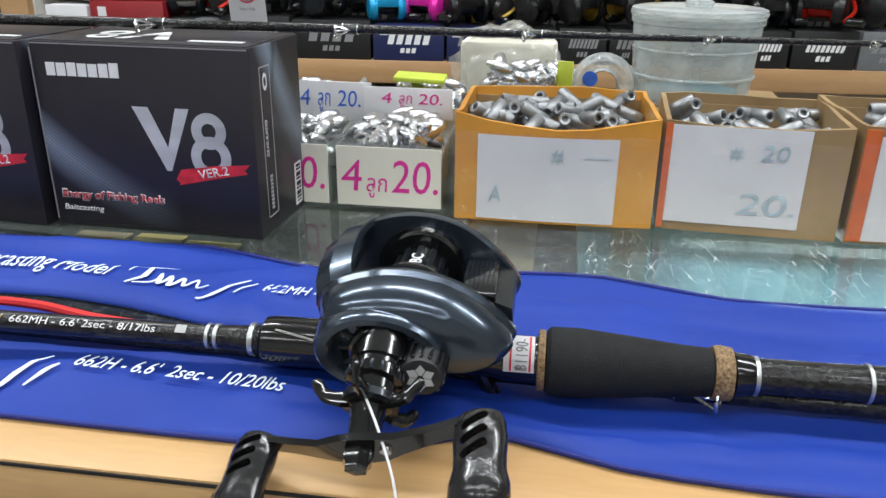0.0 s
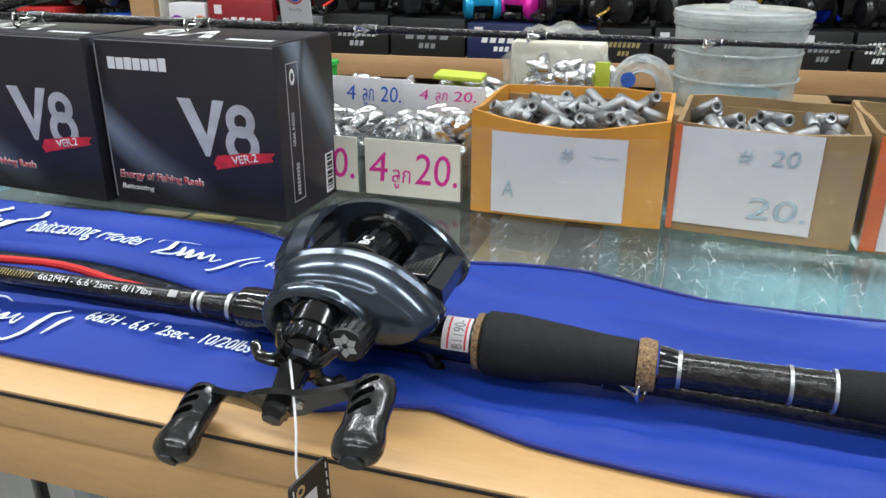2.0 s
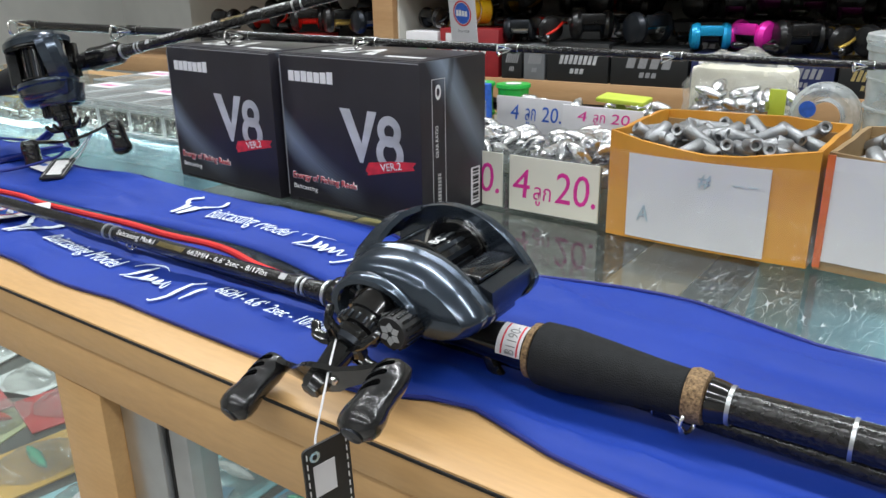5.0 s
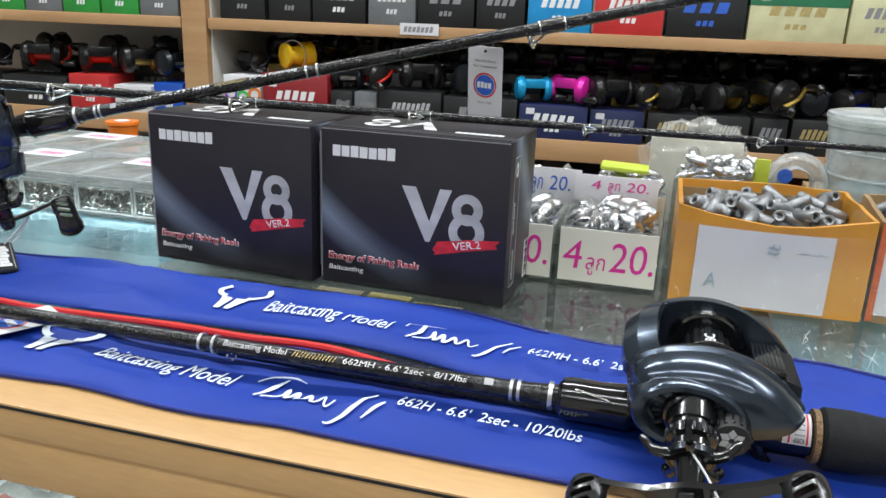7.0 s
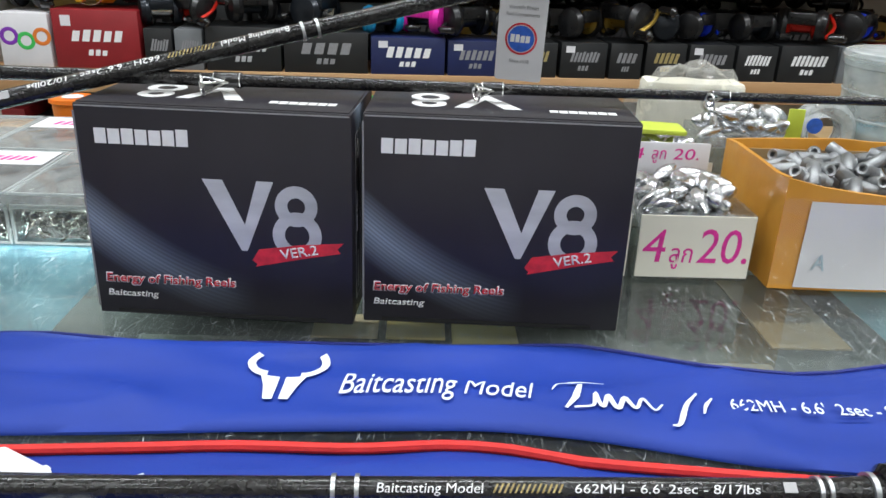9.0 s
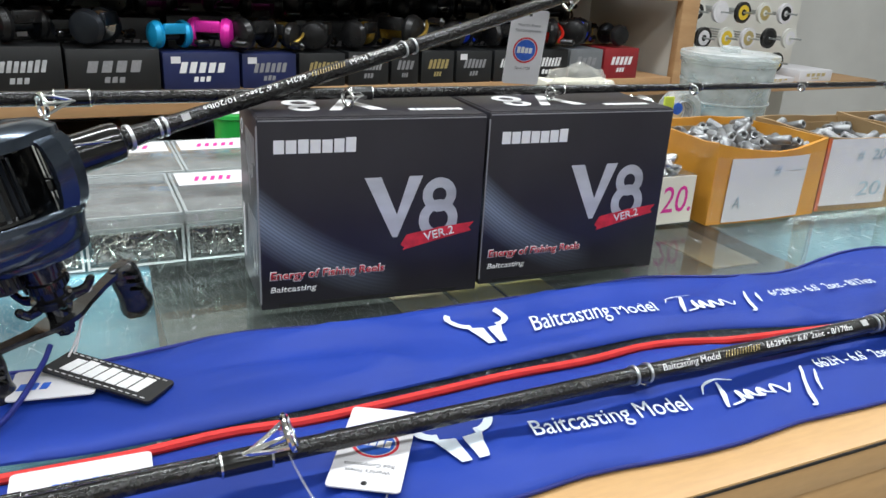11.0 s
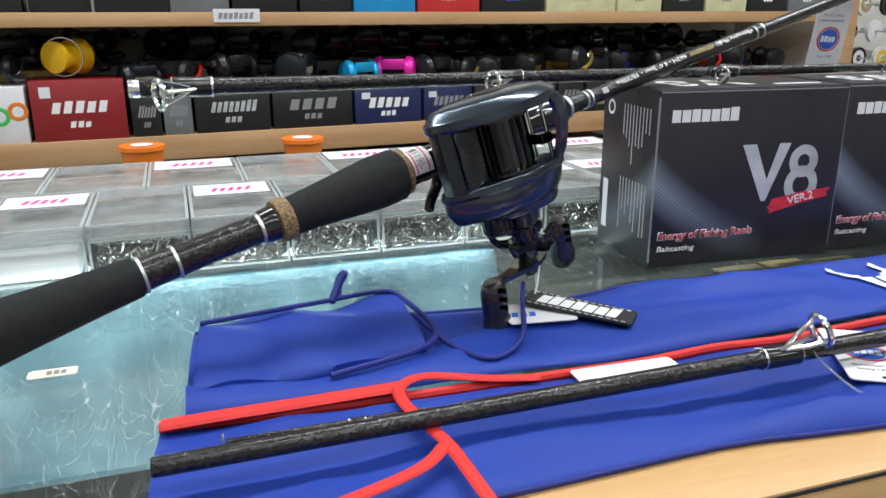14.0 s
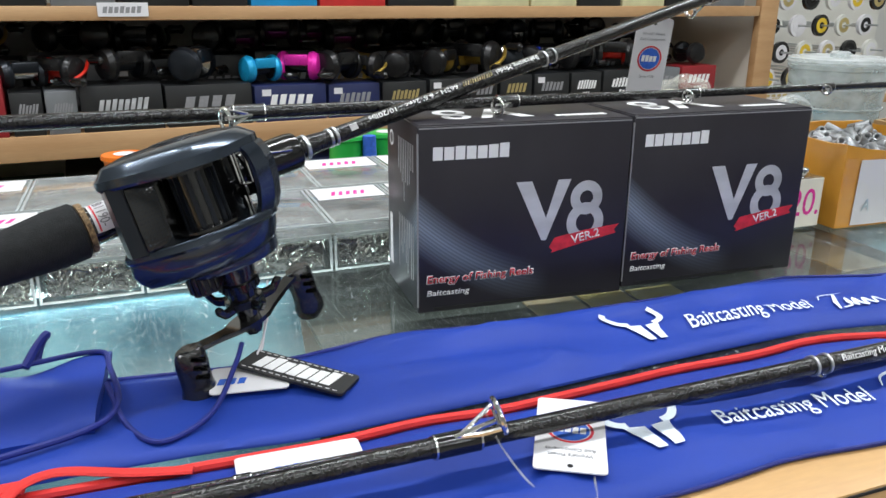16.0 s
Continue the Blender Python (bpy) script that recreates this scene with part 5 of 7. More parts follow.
def component_tag(m, label):
    """White swing tag with a round blue and red badge."""
    t = thing("swing_tag", m, label, "tag", "swing tags")
    card("card", Matrix.Identity(4), 0.029, 0.056, M["paper"], "", t)
    up = Matrix.Translation((0, 0, 0.0007))
    letters("text_line", "World's Finest", 0.0022, M["grey_ink"], t, up @ Matrix.Translation((0.0055, 0.0440, 0)), "", 0.018)
    letters("text_line", "Rod Components", 0.0022, M["grey_ink"], t, up @ Matrix.Translation((0.0045, 0.0400, 0)), "", 0.020)
    letters("text_line", "Since 1938", 0.0022, M["grey_ink"], t, up @ Matrix.Translation((0.0085, 0.0115, 0)), "", 0.012)
    b = part("badge", disc(0.0098, 0.0001, 0, 0, None, 0.0086), M["red_ink"], t, "red badge rim", up @ Matrix.Translation((0.0145, 0.0262, 0)), 0)
    part("badge_field", disc(0.0080, 0.0001), M["blue_ink"], b, "", None, 0)
    mark_bars("badge_mark", 0.0125, 0.0048, 4, M["white_ink"], b, Matrix.Translation((-0.0066, -0.0022, 0.0001)), "white plain mark", 0.05, 2, 0.0001, 0.8)
    part("hole", disc(0.0012, 0.0001), M["void"], t, "", up @ Matrix.Translation((0.0145, 0.0525, 0)), 0)
    return t


bl, br, tl = Vector((0.2045, 0.1315, 0.1105)), Vector((0.2325, 0.1280, 0.1095)), Vector((0.2105, 0.1225, 0.1655))
ex = (br - bl).normalized()
ez = ex.cross(tl - bl).normalized()
mm = Matrix((ex, ez.cross(ex), ez)).transposed().to_4x4()
mm.translation = bl
component_tag(mm, "white swing tag hanging from the propped rod by a thread")
th = solid("tag_thread", sweep(smooth_path([(0.2245, 0.1205, 0.1635), (0.229, 0.112, 0.170), (0.236, 0.108, 0.1765)]), 0.0003, 6), M["paper"], "thin white nylon thread holding a tag", "thread")
component_tag(flat(0.023, -0.158, 0.0075, 154) @ Matrix.Translation((-0.0145, -0.028, 0)), "white swing tag lying under the rod on the bag")
solid("nylon_thread", sweep(smooth_path([(-0.016, -0.158, 0.026), (-0.012, -0.170, 0.014), (-0.004, -0.190, 0.006), (0.012, -0.200, 0.005), (0.020, -0.186, 0.006), (0.026, -0.183, 0.006)]), 0.0005, 6), M["film"], "clear nylon thread loop beside the guide", "thread")

# black stitched tag on the rear bag, with its white card
wt = thing("leather_tag", Matrix.Translation((-0.1085, -0.0615, 0.0098)) @ Matrix.Rotation(radians(-38), 4, "Z") @ Matrix.Rotation(radians(4), 4, "Y"), "black stitched leather tag with a white block mark", "tag")
card("leather", Matrix.Identity(4), 0.058, 0.0195, M["black_matt"], "", wt, 0.0014)
mark_bars("block_mark", 0.043, 0.0120, 7, M["white_ink"], wt, Matrix.Translation((0.007, 0.0042, 0.0015)), "white block mark", 0.12, 8, 0.0002, 0.86)
bm = bmesh.new()
for k in range(14):
    for y in (0.0014, 0.0177):
        merge(bm, box(0.003 + k * 0.0038, 0.0052 + k * 0.0038, y, y + 0.0004, 0.0014, 0.0017))
part("stitching", bm, M["white_ink"], wt, "white stitches", None, 0)
pc = thing("price_card", flat(-0.121, -0.081, 0.0068, -4), "white paper price card under a leather tag", "card")
card("paper", Matrix.Identity(4), 0.036, 0.026, M["paper"], "", pc)
mark_bars("ink_bar", 0.014, 0.006, 3, M["blue_ink"], pc, Matrix.Translation((0.003, 0.008, 0.0007)), "blue handwriting", 0.2, 6)
pc = thing("price_card", flat(-0.112, -0.150, 0.0050, 2), "white paper strip under the rod", "card")
card("paper", Matrix.Identity(4), 0.050, 0.016, M["paper"], "", pc)
mark_bars("ink_bar", 0.024, 0.004, 7, M["blue_ink"], pc, Matrix.Translation((0.014, 0.001, 0.0007)), "blue handwriting", 0.2, 7)
solid("nylon_loop", sweep(smooth_path([(-0.088, -0.026, 0.040), (-0.091, -0.036, 0.025), (-0.094, -0.046, 0.012), (-0.097, -0.052, 0.011), (-0.093, -0.046, 0.018), (-0.086, -0.030, 0.036)]), 0.0006, 6), M["paper"], "white nylon loop hanging from the reel handle", "thread")
# black swing tag hanging over the counter's front edge
ht = thing("hang_tag", Matrix.Translation((0.4235, -0.2265, -0.056)) @ Matrix.Rotation(radians(82), 4, "Z") @ FRONT @ Matrix.Rotation(radians(2), 4, "Z"), "black stitched hang tag hanging from the reel handle", "tag")
card("card", Matrix.Identity(4), 0.0195, 0.068, M["black_matt"], "", ht, 0.001)
part("code_patch", plate([(0.0035, 0.047), (0.0125, 0.047), (0.0125, 0.060), (0.0035, 0.060)], 0.0002), M["paper"], ht, "white square patch", Matrix.Translation((0, 0, 0.001)), 0)
bm = bmesh.new()
for k in range(17):
    for x in (0.0012, 0.0178):
        merge(bm, box(x, x + 0.0004, 0.003 + k * 0.0038, 0.0052 + k * 0.0038, 0.001, 0.0013))
part("stitching", bm, M["white_ink"], ht, "white stitches", None, 0)
for i, (w, n) in enumerate(((0.030, 13), (0.026, 11), (0.032, 14), (0.022, 9))):
    mark_bars("small_print", w, 0.0018, n, M["dim_ink"], ht, Matrix.Translation((0.0065 + i * 0.0028, 0.008, 0.001)) @ Matrix.Rotation(radians(90), 4, "Z"), "unreadable white print", 0.1, 12 + i, 0.00012, 0.72, True)
part("eyelet", ring_plate(0.0045, 0.0640, 0.0022, 0.0010, 0.0004, 16), M["chrome"], ht, "small metal eyelet", Matrix.Translation((0, 0, 0.001)), 0)
solid("tag_loop", sweep(smooth_path([(0.402, -0.190, 0.034), (0.409, -0.200, 0.030), (0.417, -0.212, 0.022), (0.4215, -0.2205, 0.012), (0.4245, -0.2225, 0.0085)]), 0.00045, 8), M["paper"], "clear white plastic tag loop", "thread")
st = thing("glass_sticker", flat(-0.346, -0.0715, 0.0004, 4), "small worn price sticker on the glass", "sticker")
card("paper", Matrix.Identity(4), 0.021, 0.009, M["cream"], "", st, 0.0002)
mark_bars("ink_bar", 0.009, 0.004, 3, M["grey_ink"], st, Matrix.Translation((0.008, 0.0025, 0.0003)), "worn figures", 0.0, 2)

# ---- sinkers in trays and cartons ----
tube_me = finish(loft([[(x, r * math.cos(2 * math.pi * i / 14), r * math.sin(2 * math.pi * i / 14)) for i in range(14)] for x, r in ((-0.0060, 0.0018), (-0.0100, 0.0021), (-0.0104, 0.0034), (-0.0094, 0.0043), (0.0094, 0.0043), (0.0104, 0.0034), (0.0100, 0.0021), (0.0060, 0.0018))], True), "lead_sinker", M["lead"], 50)
drop_me = finish(lathe([(-0.0110, 0.0012), (-0.0090, 0.0036), (-0.002, 0.0056), (0.005, 0.0046), (0.0110, 0.0016)], 14), "drop_sinker", M["shiny_lead"], 50)


def heap(name, me, label, x0, x1, y0, y1, z, n, seed, group, lift=0.006, m=None):
    rnd = random.Random(seed)
    for i in range(n):
        x, y = rnd.uniform(x0, x1), rnd.uniform(y0, y1)
        o = tagged(new(name, me), label, "sinker", group)
        o.matrix_world = (m or Matrix.Identity(4)) @ Matrix.Translation((x, y, z + rnd.uniform(-0.002, lift))) @ Euler((0, rnd.uniform(-0.6, 0.6), rnd.uniform(0, 6.28))).to_matrix().to_4x4()


def filler(x0, x1, y0, y1, z, seed, parent, material):
    """Lower layer of a heap, uneven and closed down to the floor of its box."""
    bm = bmesh.new()
    n = 18
    g = [[bm.verts.new((x0 + (x1 - x0) * i / n, y0 + (y1 - y0) * j / n, z + 0.006 * abs(noise.noise(Vector((i * 0.9 + seed, j * 0.9, 0)))) - 0.004)) for j in range(n + 1)] for i in range(n + 1)]
    for i in range(n):
        for j in range(n):
            bm.faces.new((g[i][j], g[i + 1][j], g[i + 1][j + 1], g[i][j + 1]))
    ob = part("sinker_layer", bm, material, parent, "lower layer of sinkers", None, 20)
    ob["kind"] = "stuff"
    return ob


def open_box(parent, w, d, h, t, material, bulge=0.0, name="wall", sag=0.0):
    for nm, b in (("front", (0, w, 0, t)), ("back", (0, w, d - t, d)), ("left", (0, t, t, d - t)), ("right", (w - t, w, t, d - t))):
        bm = box(b[0], b[1], b[2], b[3], 0, h, 0.0)
        bmesh.ops.subdivide_edges(bm, edges=bm.edges[:], cuts=5, use_grid_fill=True)
        for v in bm.verts:
            s, k = v.co.x / w, v.co.z / h
            if nm == "front":
                v.co.y -= bulge * math.sin(math.pi * s) * (0.4 + 0.6 * k)
                v.co.z -= k ** 3 * sag * math.sin(math.pi * s)
            if nm == "back":
                v.co.y += bulge * math.sin(math.pi * s) * k
            v.co.z += k * 0.0022 * noise.noise(Vector((v.co.x * 40 + w * 90, v.co.y * 30, 1)))
        part(name, bm, material, parent)
    part("floor_panel", box(t, w - t, t, d - t, 0, 0.002), material, parent)


def sinker_tray(m, w, d, h, label, seed, mark, colour, n=38):
    t = thing("sinker_tray", m, label, "tray", "sinker trays")
    open_box(t, w, d, h, 0.0014, M["clear"], 0.0, "clear_wall")
    part("price_sign", box(0.001, w - 0.001, -0.0012, -0.0002, 0.002, h - 0.001), M["cream"], t, "cream card price sign")
    filler(0.002, w - 0.002, 0.002, d - 0.002, h - 0.006, seed, t, M["shiny_lead"])
    sign = [c for c in t.children if c.name.startswith("price_sign")][0]
    for txt, x, hh, ww in mark:
        letters("sign_text", txt, hh, M[colour], sign, on_front(x, 0.012, -0.0013), "hand-drawn marker figures", ww, 0.08, 0.0002)
    heap("drop_sinker", drop_me, "bright drop-shaped lead sinker in a tray", 0.010, w - 0.010, 0.008, d - 0.008, h - 0.002, n, seed, "drop sinkers", 0.010, m)
    return t


SIGN = (("4", 0.004, 0.022, 0.014), ("ลูก", 0.021, 0.012, 0.014), ("20.", 0.038, 0.023, 0.031))
sinker_tray(pose(0.2955, 0.0815, 0, 0, 0, 4), 0.072, 0.072, 0.043, "clear sinker tray with a pink hand-lettered price sign", 21, SIGN, "pink_ink")
sinker_tray(pose(0.2190, 0.0785, 0, 0, 0, 2), 0.0725, 0.072, 0.043, "clear sinker tray partly behind a carton, cream price sign", 22, SIGN, "pink_ink", 30)
sinker_tray(pose(0.2935, 0.172, 0, 0, 0, 3), 0.070, 0.060, 0.052, "clear sinker tray in the second row", 23, SIGN[:1], "pink_ink", 22)
sinker_tray(pose(0.2200, 0.168, 0, 0, 0, 3), 0.070, 0.060, 0.052, "clear sinker tray in the second row beside its twin", 24, SIGN[:1], "pink_ink", 22)
for x, y, z0, z1, w, col, lab in ((0.290, 0.163, 0.052, 0.0665, 0.067, "pink_ink", "white card with pink marker price"), (0.224, 0.166, 0.045, 0.0680, 0.070, "blue_ink", "white card with blue marker price")):
    s = thing("price_sign", pose(x, y, 0, 0, 0, 3), lab, "price sign", "price signs")
    part("card", box(0, w, 0, 0.0012, z0 - 0.008, z1, 0.0004), M["paper"], s)
    for txt, k, ww in (("4", 0.20, 0.008), ("ลูก", 0.40, 0.010), ("20.", 0.62, 0.018)):
        letters("sign_text", txt, (z1 - z0) * 0.55, M[col], s, on_front(w * k, z0 + (z1 - z0) * 0.2, -0.0003), "", ww, 0.1, 0.0002)
s = thing("fluorescent_pack", pose(0.300, 0.185, 0.067, 4, 2, 5), "fluorescent yellow-green plastic pack lying on sinkers", "packet")
bm = box(0.006, 0.046, 0, 0.022, 0, 0.004, 0.0015)
part("packet", bm, M["yellow_green"], s)


def sinker_carton(m, w, d, h, material, label, seed, bulge, paper, marks, n, inner):
    c = thing("sinker_carton", m, label, "carton", "sinker cartons")
    open_box(c, w, d, h, 0.003, material, bulge, "wall", 0.003 + bulge * 0.6)
    part("inner_lining", box(0.0035, w - 0.0035, d - 0.0045, d - 0.0032, 0.002, h - 0.006), M["brown_card"], c)
    px0, px1, pz0, pz1 = paper
    bm = bmesh.new()
    k = 14
    rows = [[bm.verts.new((px0 + (px1 - px0) * i / k, -0.0008 - bulge * math.sin(math.pi * (px0 + (px1 - px0) * i / k) / w) * (0.4 + 0.6 * z / h) - 0.0007 * abs(noise.noise(Vector((i * 0.5, z * 60, seed)))), z)) for i in range(k + 1)] for z in np.linspace(pz0, pz1, 7)]
    for a, b in zip(rows, rows[1:]):
        for i in range(k):
            bm.faces.new((a[i], a[i + 1], b[i + 1], b[i]))
    r = bmesh.ops.extrude_face_region(bm, geom=bm.faces[:])
    bmesh.ops.translate(bm, verts=[v for v in r["geom"] if isinstance(v, bmesh.types.BMVert)], vec=(0, -0.0003, 0))
    pp = part("paper_sheet", bm, M["paper"], c, "white paper sheet with faded blue marker", None, 60)
    for txt, x, z, hh, ww in marks:
        lt = letters("faded_writing", txt, hh, M["pale_ink"], pp, on_front(0, 0, 0), "faded blue marker", ww, 0.1, 0.0002)
        for v in lt.data.vertices:
            v.co.x += x
            v.co.y += z
            v.co.z += 0.0018 + bulge * math.sin(math.pi * v.co.x / w) * (0.4 + 0.6 * v.co.y / h)
    # crumpled clear tape round the front
    bm = bmesh.new()
    nx, nz = 44, 16
    rows = [[bm.verts.new((-0.0015 + (w + 0.003) * i / nx, -0.0030 - bulge * math.sin(math.pi * min(1, max(0, i / nx))) * (0.4 + 0.6 * z / h) - 0.0014 * noise.noise(Vector((i * 0.22 + seed, z * 110 + 0.15 * i, seed))) - 0.0007 * noise.noise(Vector((i * 0.7, z * 260, seed))), z)) for i in range(nx + 1)] for z in np.linspace(0.004, h - 0.010, nz)]
    for a, b in zip(rows, rows[1:]):
        for i in range(nx):
            bm.faces.new((a[i], a[i + 1], b[i + 1], b[i]))
    part("clear_tape", bm, M["tape"], c, "crumpled clear packing tape", None, 80).visible_shadow = False
    filler(0.003, w - 0.003, 0.003, d - 0.003, h - inner - 0.008, seed, c, M["lead"])
    heap("lead_sinker", tube_me, "grey cast lead tube sinker in a carton", 0.012, w - 0.012, 0.012, d - 0.012, h - inner, n, seed, "tube sinkers", 0.009, m)
    return c


MK = (("A", 0.022, 0.014, 0.011, 0.008), ("#", 0.060, 0.042, 0.009, 0.008), ("--", 0.080, 0.044, 0.004, 0.016))
sinker_carton(pose(0.377, 0.0775, 0, 0, 0, 4), 0.125, 0.100, 0.069, M["orange_card"], "orange cardboard carton full of grey tube sinkers", 31, 0.0065, (0.0145, 0.101, 0.002, 0.057), MK, 62, 0.012)
sinker_carton(pose(0.5045, 0.0895, 0, 0, 0, 0), 0.106, 0.090, 0.070, M["brown_card"], "brown taped carton with grey tube sinkers", 32, 0.001, (0.004, 0.083, 0.006, 0.067), (("#", 0.038, 0.048, 0.009, 0.008), ("20", 0.056, 0.048, 0.010, 0.016), ("20.", 0.046, 0.014, 0.014, 0.034)), 22, 0.012)
sinker_carton(pose(0.6155, 0.0900, 0, 0, 0, 5), 0.118, 0.090, 0.072, M["brown_card"], "brown carton edged with orange-red tape, few sinkers", 33, 0.001, (0.009, 0.098, 0.002, 0.066), (("#", 0.056, 0.044, 0.010, 0.008), ("10", 0.070, 0.042, 0.014, 0.016), ("10.", 0.062, 0.010, 0.014, 0.026)), 22, 0.012)
for m0, u0, u1, zz in ((pose(0.5045, 0.0895, 0), 0.0, 0.004, 0.068), (pose(0.6155, 0.0900, 0, 0, 0, 5), 0.0, 0.0085, 0.070)):
    solid("edge_tape", box(u0, u1, -0.0022, -0.0012, 0.002, zz), M["red_card"], "orange-red tape strip on a carton edge", "tape", "", "edge tapes", m0)
# round milky tub on a stack behind the cartons
tub = thing("plastic_tub", pose(0.531, 0.262, 0.0), "round milky plastic tub with a snap lid", "tub")
part("tub_wall", lathe([(0.050, 0.0420), (0.052, 0.0445), (0.110, 0.0485), (0.111, 0.0500), (0.1145, 0.0500), (0.1145, 0.0470), (0.054, 0.0430)], 48, None, False), M["milky"], tub, "", Matrix.Rotation(radians(-90), 4, "Y"))
part("lid", lathe([(0.1150, 0.0), (0.1150, 0.0500), (0.1180, 0.0515), (0.1215, 0.0505), (0.1225, 0.0470), (0.1215, 0.0)], 48), M["milky"], tub, "", Matrix.Rotation(radians(-90), 4, "Y"))
part("lid_knob", lathe([(0.1220, 0.010), (0.1260, 0.011), (0.1280, 0.008), (0.1285, 0.0)], 24), M["milky"], tub, "", Matrix.Rotation(radians(-90), 4, "Y"))
for z in (0.072, 0.092):
    part("tub_ring", torus(0.0468, 0.0012, 48, 6), M["milky"], tub, "", Matrix.Translation((0, 0, z)) @ Matrix.Rotation(radians(90), 4, "Y"))
part("contents", lathe([(0.052, 0.030), (0.060, 0.036), (0.064, 0.020), (0.066, 0.0)], 18), M["case_board"], tub, "pale blue goods", Matrix.Rotation(radians(-90), 4, "Y"))
st = thing("brown_carton", pose(0.4805, 0.205, 0, 0, 0, 2), "low brown carton under a plastic tub", "carton")
part("carton_body", box(0, 0.13, 0, 0.12, 0, 0.0495, 0.001), M["brown_card"], st)
# cream bag, chrome sinkers, a roll of tape and a yellow tag behind the orange carton
cb = thing("cream_pouch", pose(0.336, 0.300, 0.0), "cream paper pouch in crumpled clear film", "pouch")
bm = box(0, 0.084, 0, 0.030, 0, 0.086, 0.004)
bmesh.ops.subdivide_edges(bm, edges=bm.edges[:], cuts=4, use_grid_fill=True)
for v in bm.verts:
    v.co += Vector((0, 1, 0.6)) * 0.004 * noise.noise(v.co * 60)
part("pouch", bm, M["cream"], cb)
bm = bmesh.new()
bmesh.ops.create_icosphere(bm, subdivisions=4, radius=1)
for v in bm.verts:
    d = 1 + 0.22 * noise.noise(v.co * 3.1) + 0.10 * noise.noise(v.co * 8)
    v.co = Vector((0.042 + v.co.x * d * 0.050, 0.014 + v.co.y * d * 0.026, max(0.001, 0.052 + v.co.z * d * 0.048)))
part("film_wrap", bm, M["film"], cb, "crumpled clear film", None, 12)
stand = thing("sinker_dish", pose(0.365, 0.215, 0.0), "clear dish of bright sinkers behind the orange carton", "dish")
open_box(stand, 0.075, 0.06, 0.060, 0.0014, M["clear"], 0.0, "clear_wall")
filler(0.002, 0.073, 0.002, 0.058, 0.055, 5, stand, M["shiny_lead"])
heap("drop_sinker", drop_me, "bright drop-shaped lead sinker in a dish", 0.008, 0.068, 0.008, 0.05, 0.062, 26, 77, "drop sinkers", 0.014, pose(0.365, 0.215, 0.0))
tp = thing("tape_roll", pose(0.463, 0.245, 0.062, 0, 0, 0), "white roll of clear tape standing on edge, blue label", "tape roll")
part("roll", torus(0.0180, 0.0075, 36, 10, None, Matrix.Rotation(radians(90), 4, "Z") @ Matrix.Diagonal((1.3, 1, 1, 1))), M["milky"], tp)
part("label_patch", disc(0.0060, 0.0006), M["blue_ink"], tp, "blue oval label", Matrix.Translation((-0.010, -0.0102, 0.006)) @ FRONT, 0)
part("roll_core", lathe([(-0.008, 0.0125), (0.008, 0.0125)], 28, None, False), M["paper"], tp, "", Matrix.Rotation(radians(90), 4, "Z"))
bx = thing("small_carton", pose(0.4435, 0.222, 0), "low white carton under a tape roll", "carton")
part("carton_body", box(0, 0.036, 0, 0.045, 0, 0.0365, 0.001), M["paper"], bx)
yt = solid("yellow_tag", box(0.428, 0.440, 0.224, 0.226, 0.060, 0.082, 0.0006), M["yellow_green"], "fluorescent yellow tag standing among sinkers", "tag")
# bottle at the counter's end
bo = thing("small_bottle", pose(0.772, 0.062, 0), "small amber bottle with a white printed label", "bottle")
part("bottle_body", lathe([(0, 0.0), (0, 0.014), (0.003, 0.0155), (0.045, 0.0155), (0.055, 0.012), (0.060, 0.007), (0.066, 0.007)], 28), paint("amber_plastic", (0.62, 0.33, 0.03), 0.25), bo, "", Matrix.Rotation(radians(-90), 4, "Y"))
part("bottle_label", lathe([(0.008, 0.0157), (0.042, 0.0157)], 28, None, False), M["cream"], bo, "white label", Matrix.Rotation(radians(-90), 4, "Y"))
part("cap", lathe([(0.066, 0.0085), (0.082, 0.0075), (0.0825, 0.0)], 24), M["white_ink"], bo, "", Matrix.Rotation(radians(-90), 4, "Y"))

# ---- clear boxes of hooks ----
def wires(x0, x1, y0, y1, z0, z1, n, seed):
    rnd = random.Random(seed)
    bm = bmesh.new()
    for _ in range(n):
        c = Vector((rnd.uniform(x0, x1), rnd.uniform(y0, y1), rnd.uniform(z0, z1)))
        e = Euler((rnd.uniform(0, 6), rnd.uniform(0, 6), rnd.uniform(0, 6))).to_matrix()
        R = rnd.uniform(0.0018, 0.0034)
        pts = [c + e @ Vector((R * math.cos(t), R * math.sin(t), 0)) for t in np.linspace(0, 4.2, 6)]
        pts.append(pts[-1] + e @ Vector((R * 1.2, -R * 1.4, 0)))
        pts = [Vector((min(x1, max(x0, p.x)), min(y1, max(y0, p.y)), min(z1, max(z0, p.z)))) for p in pts]
        sweep(pts, 0.00068, 4, bm)
    return bm


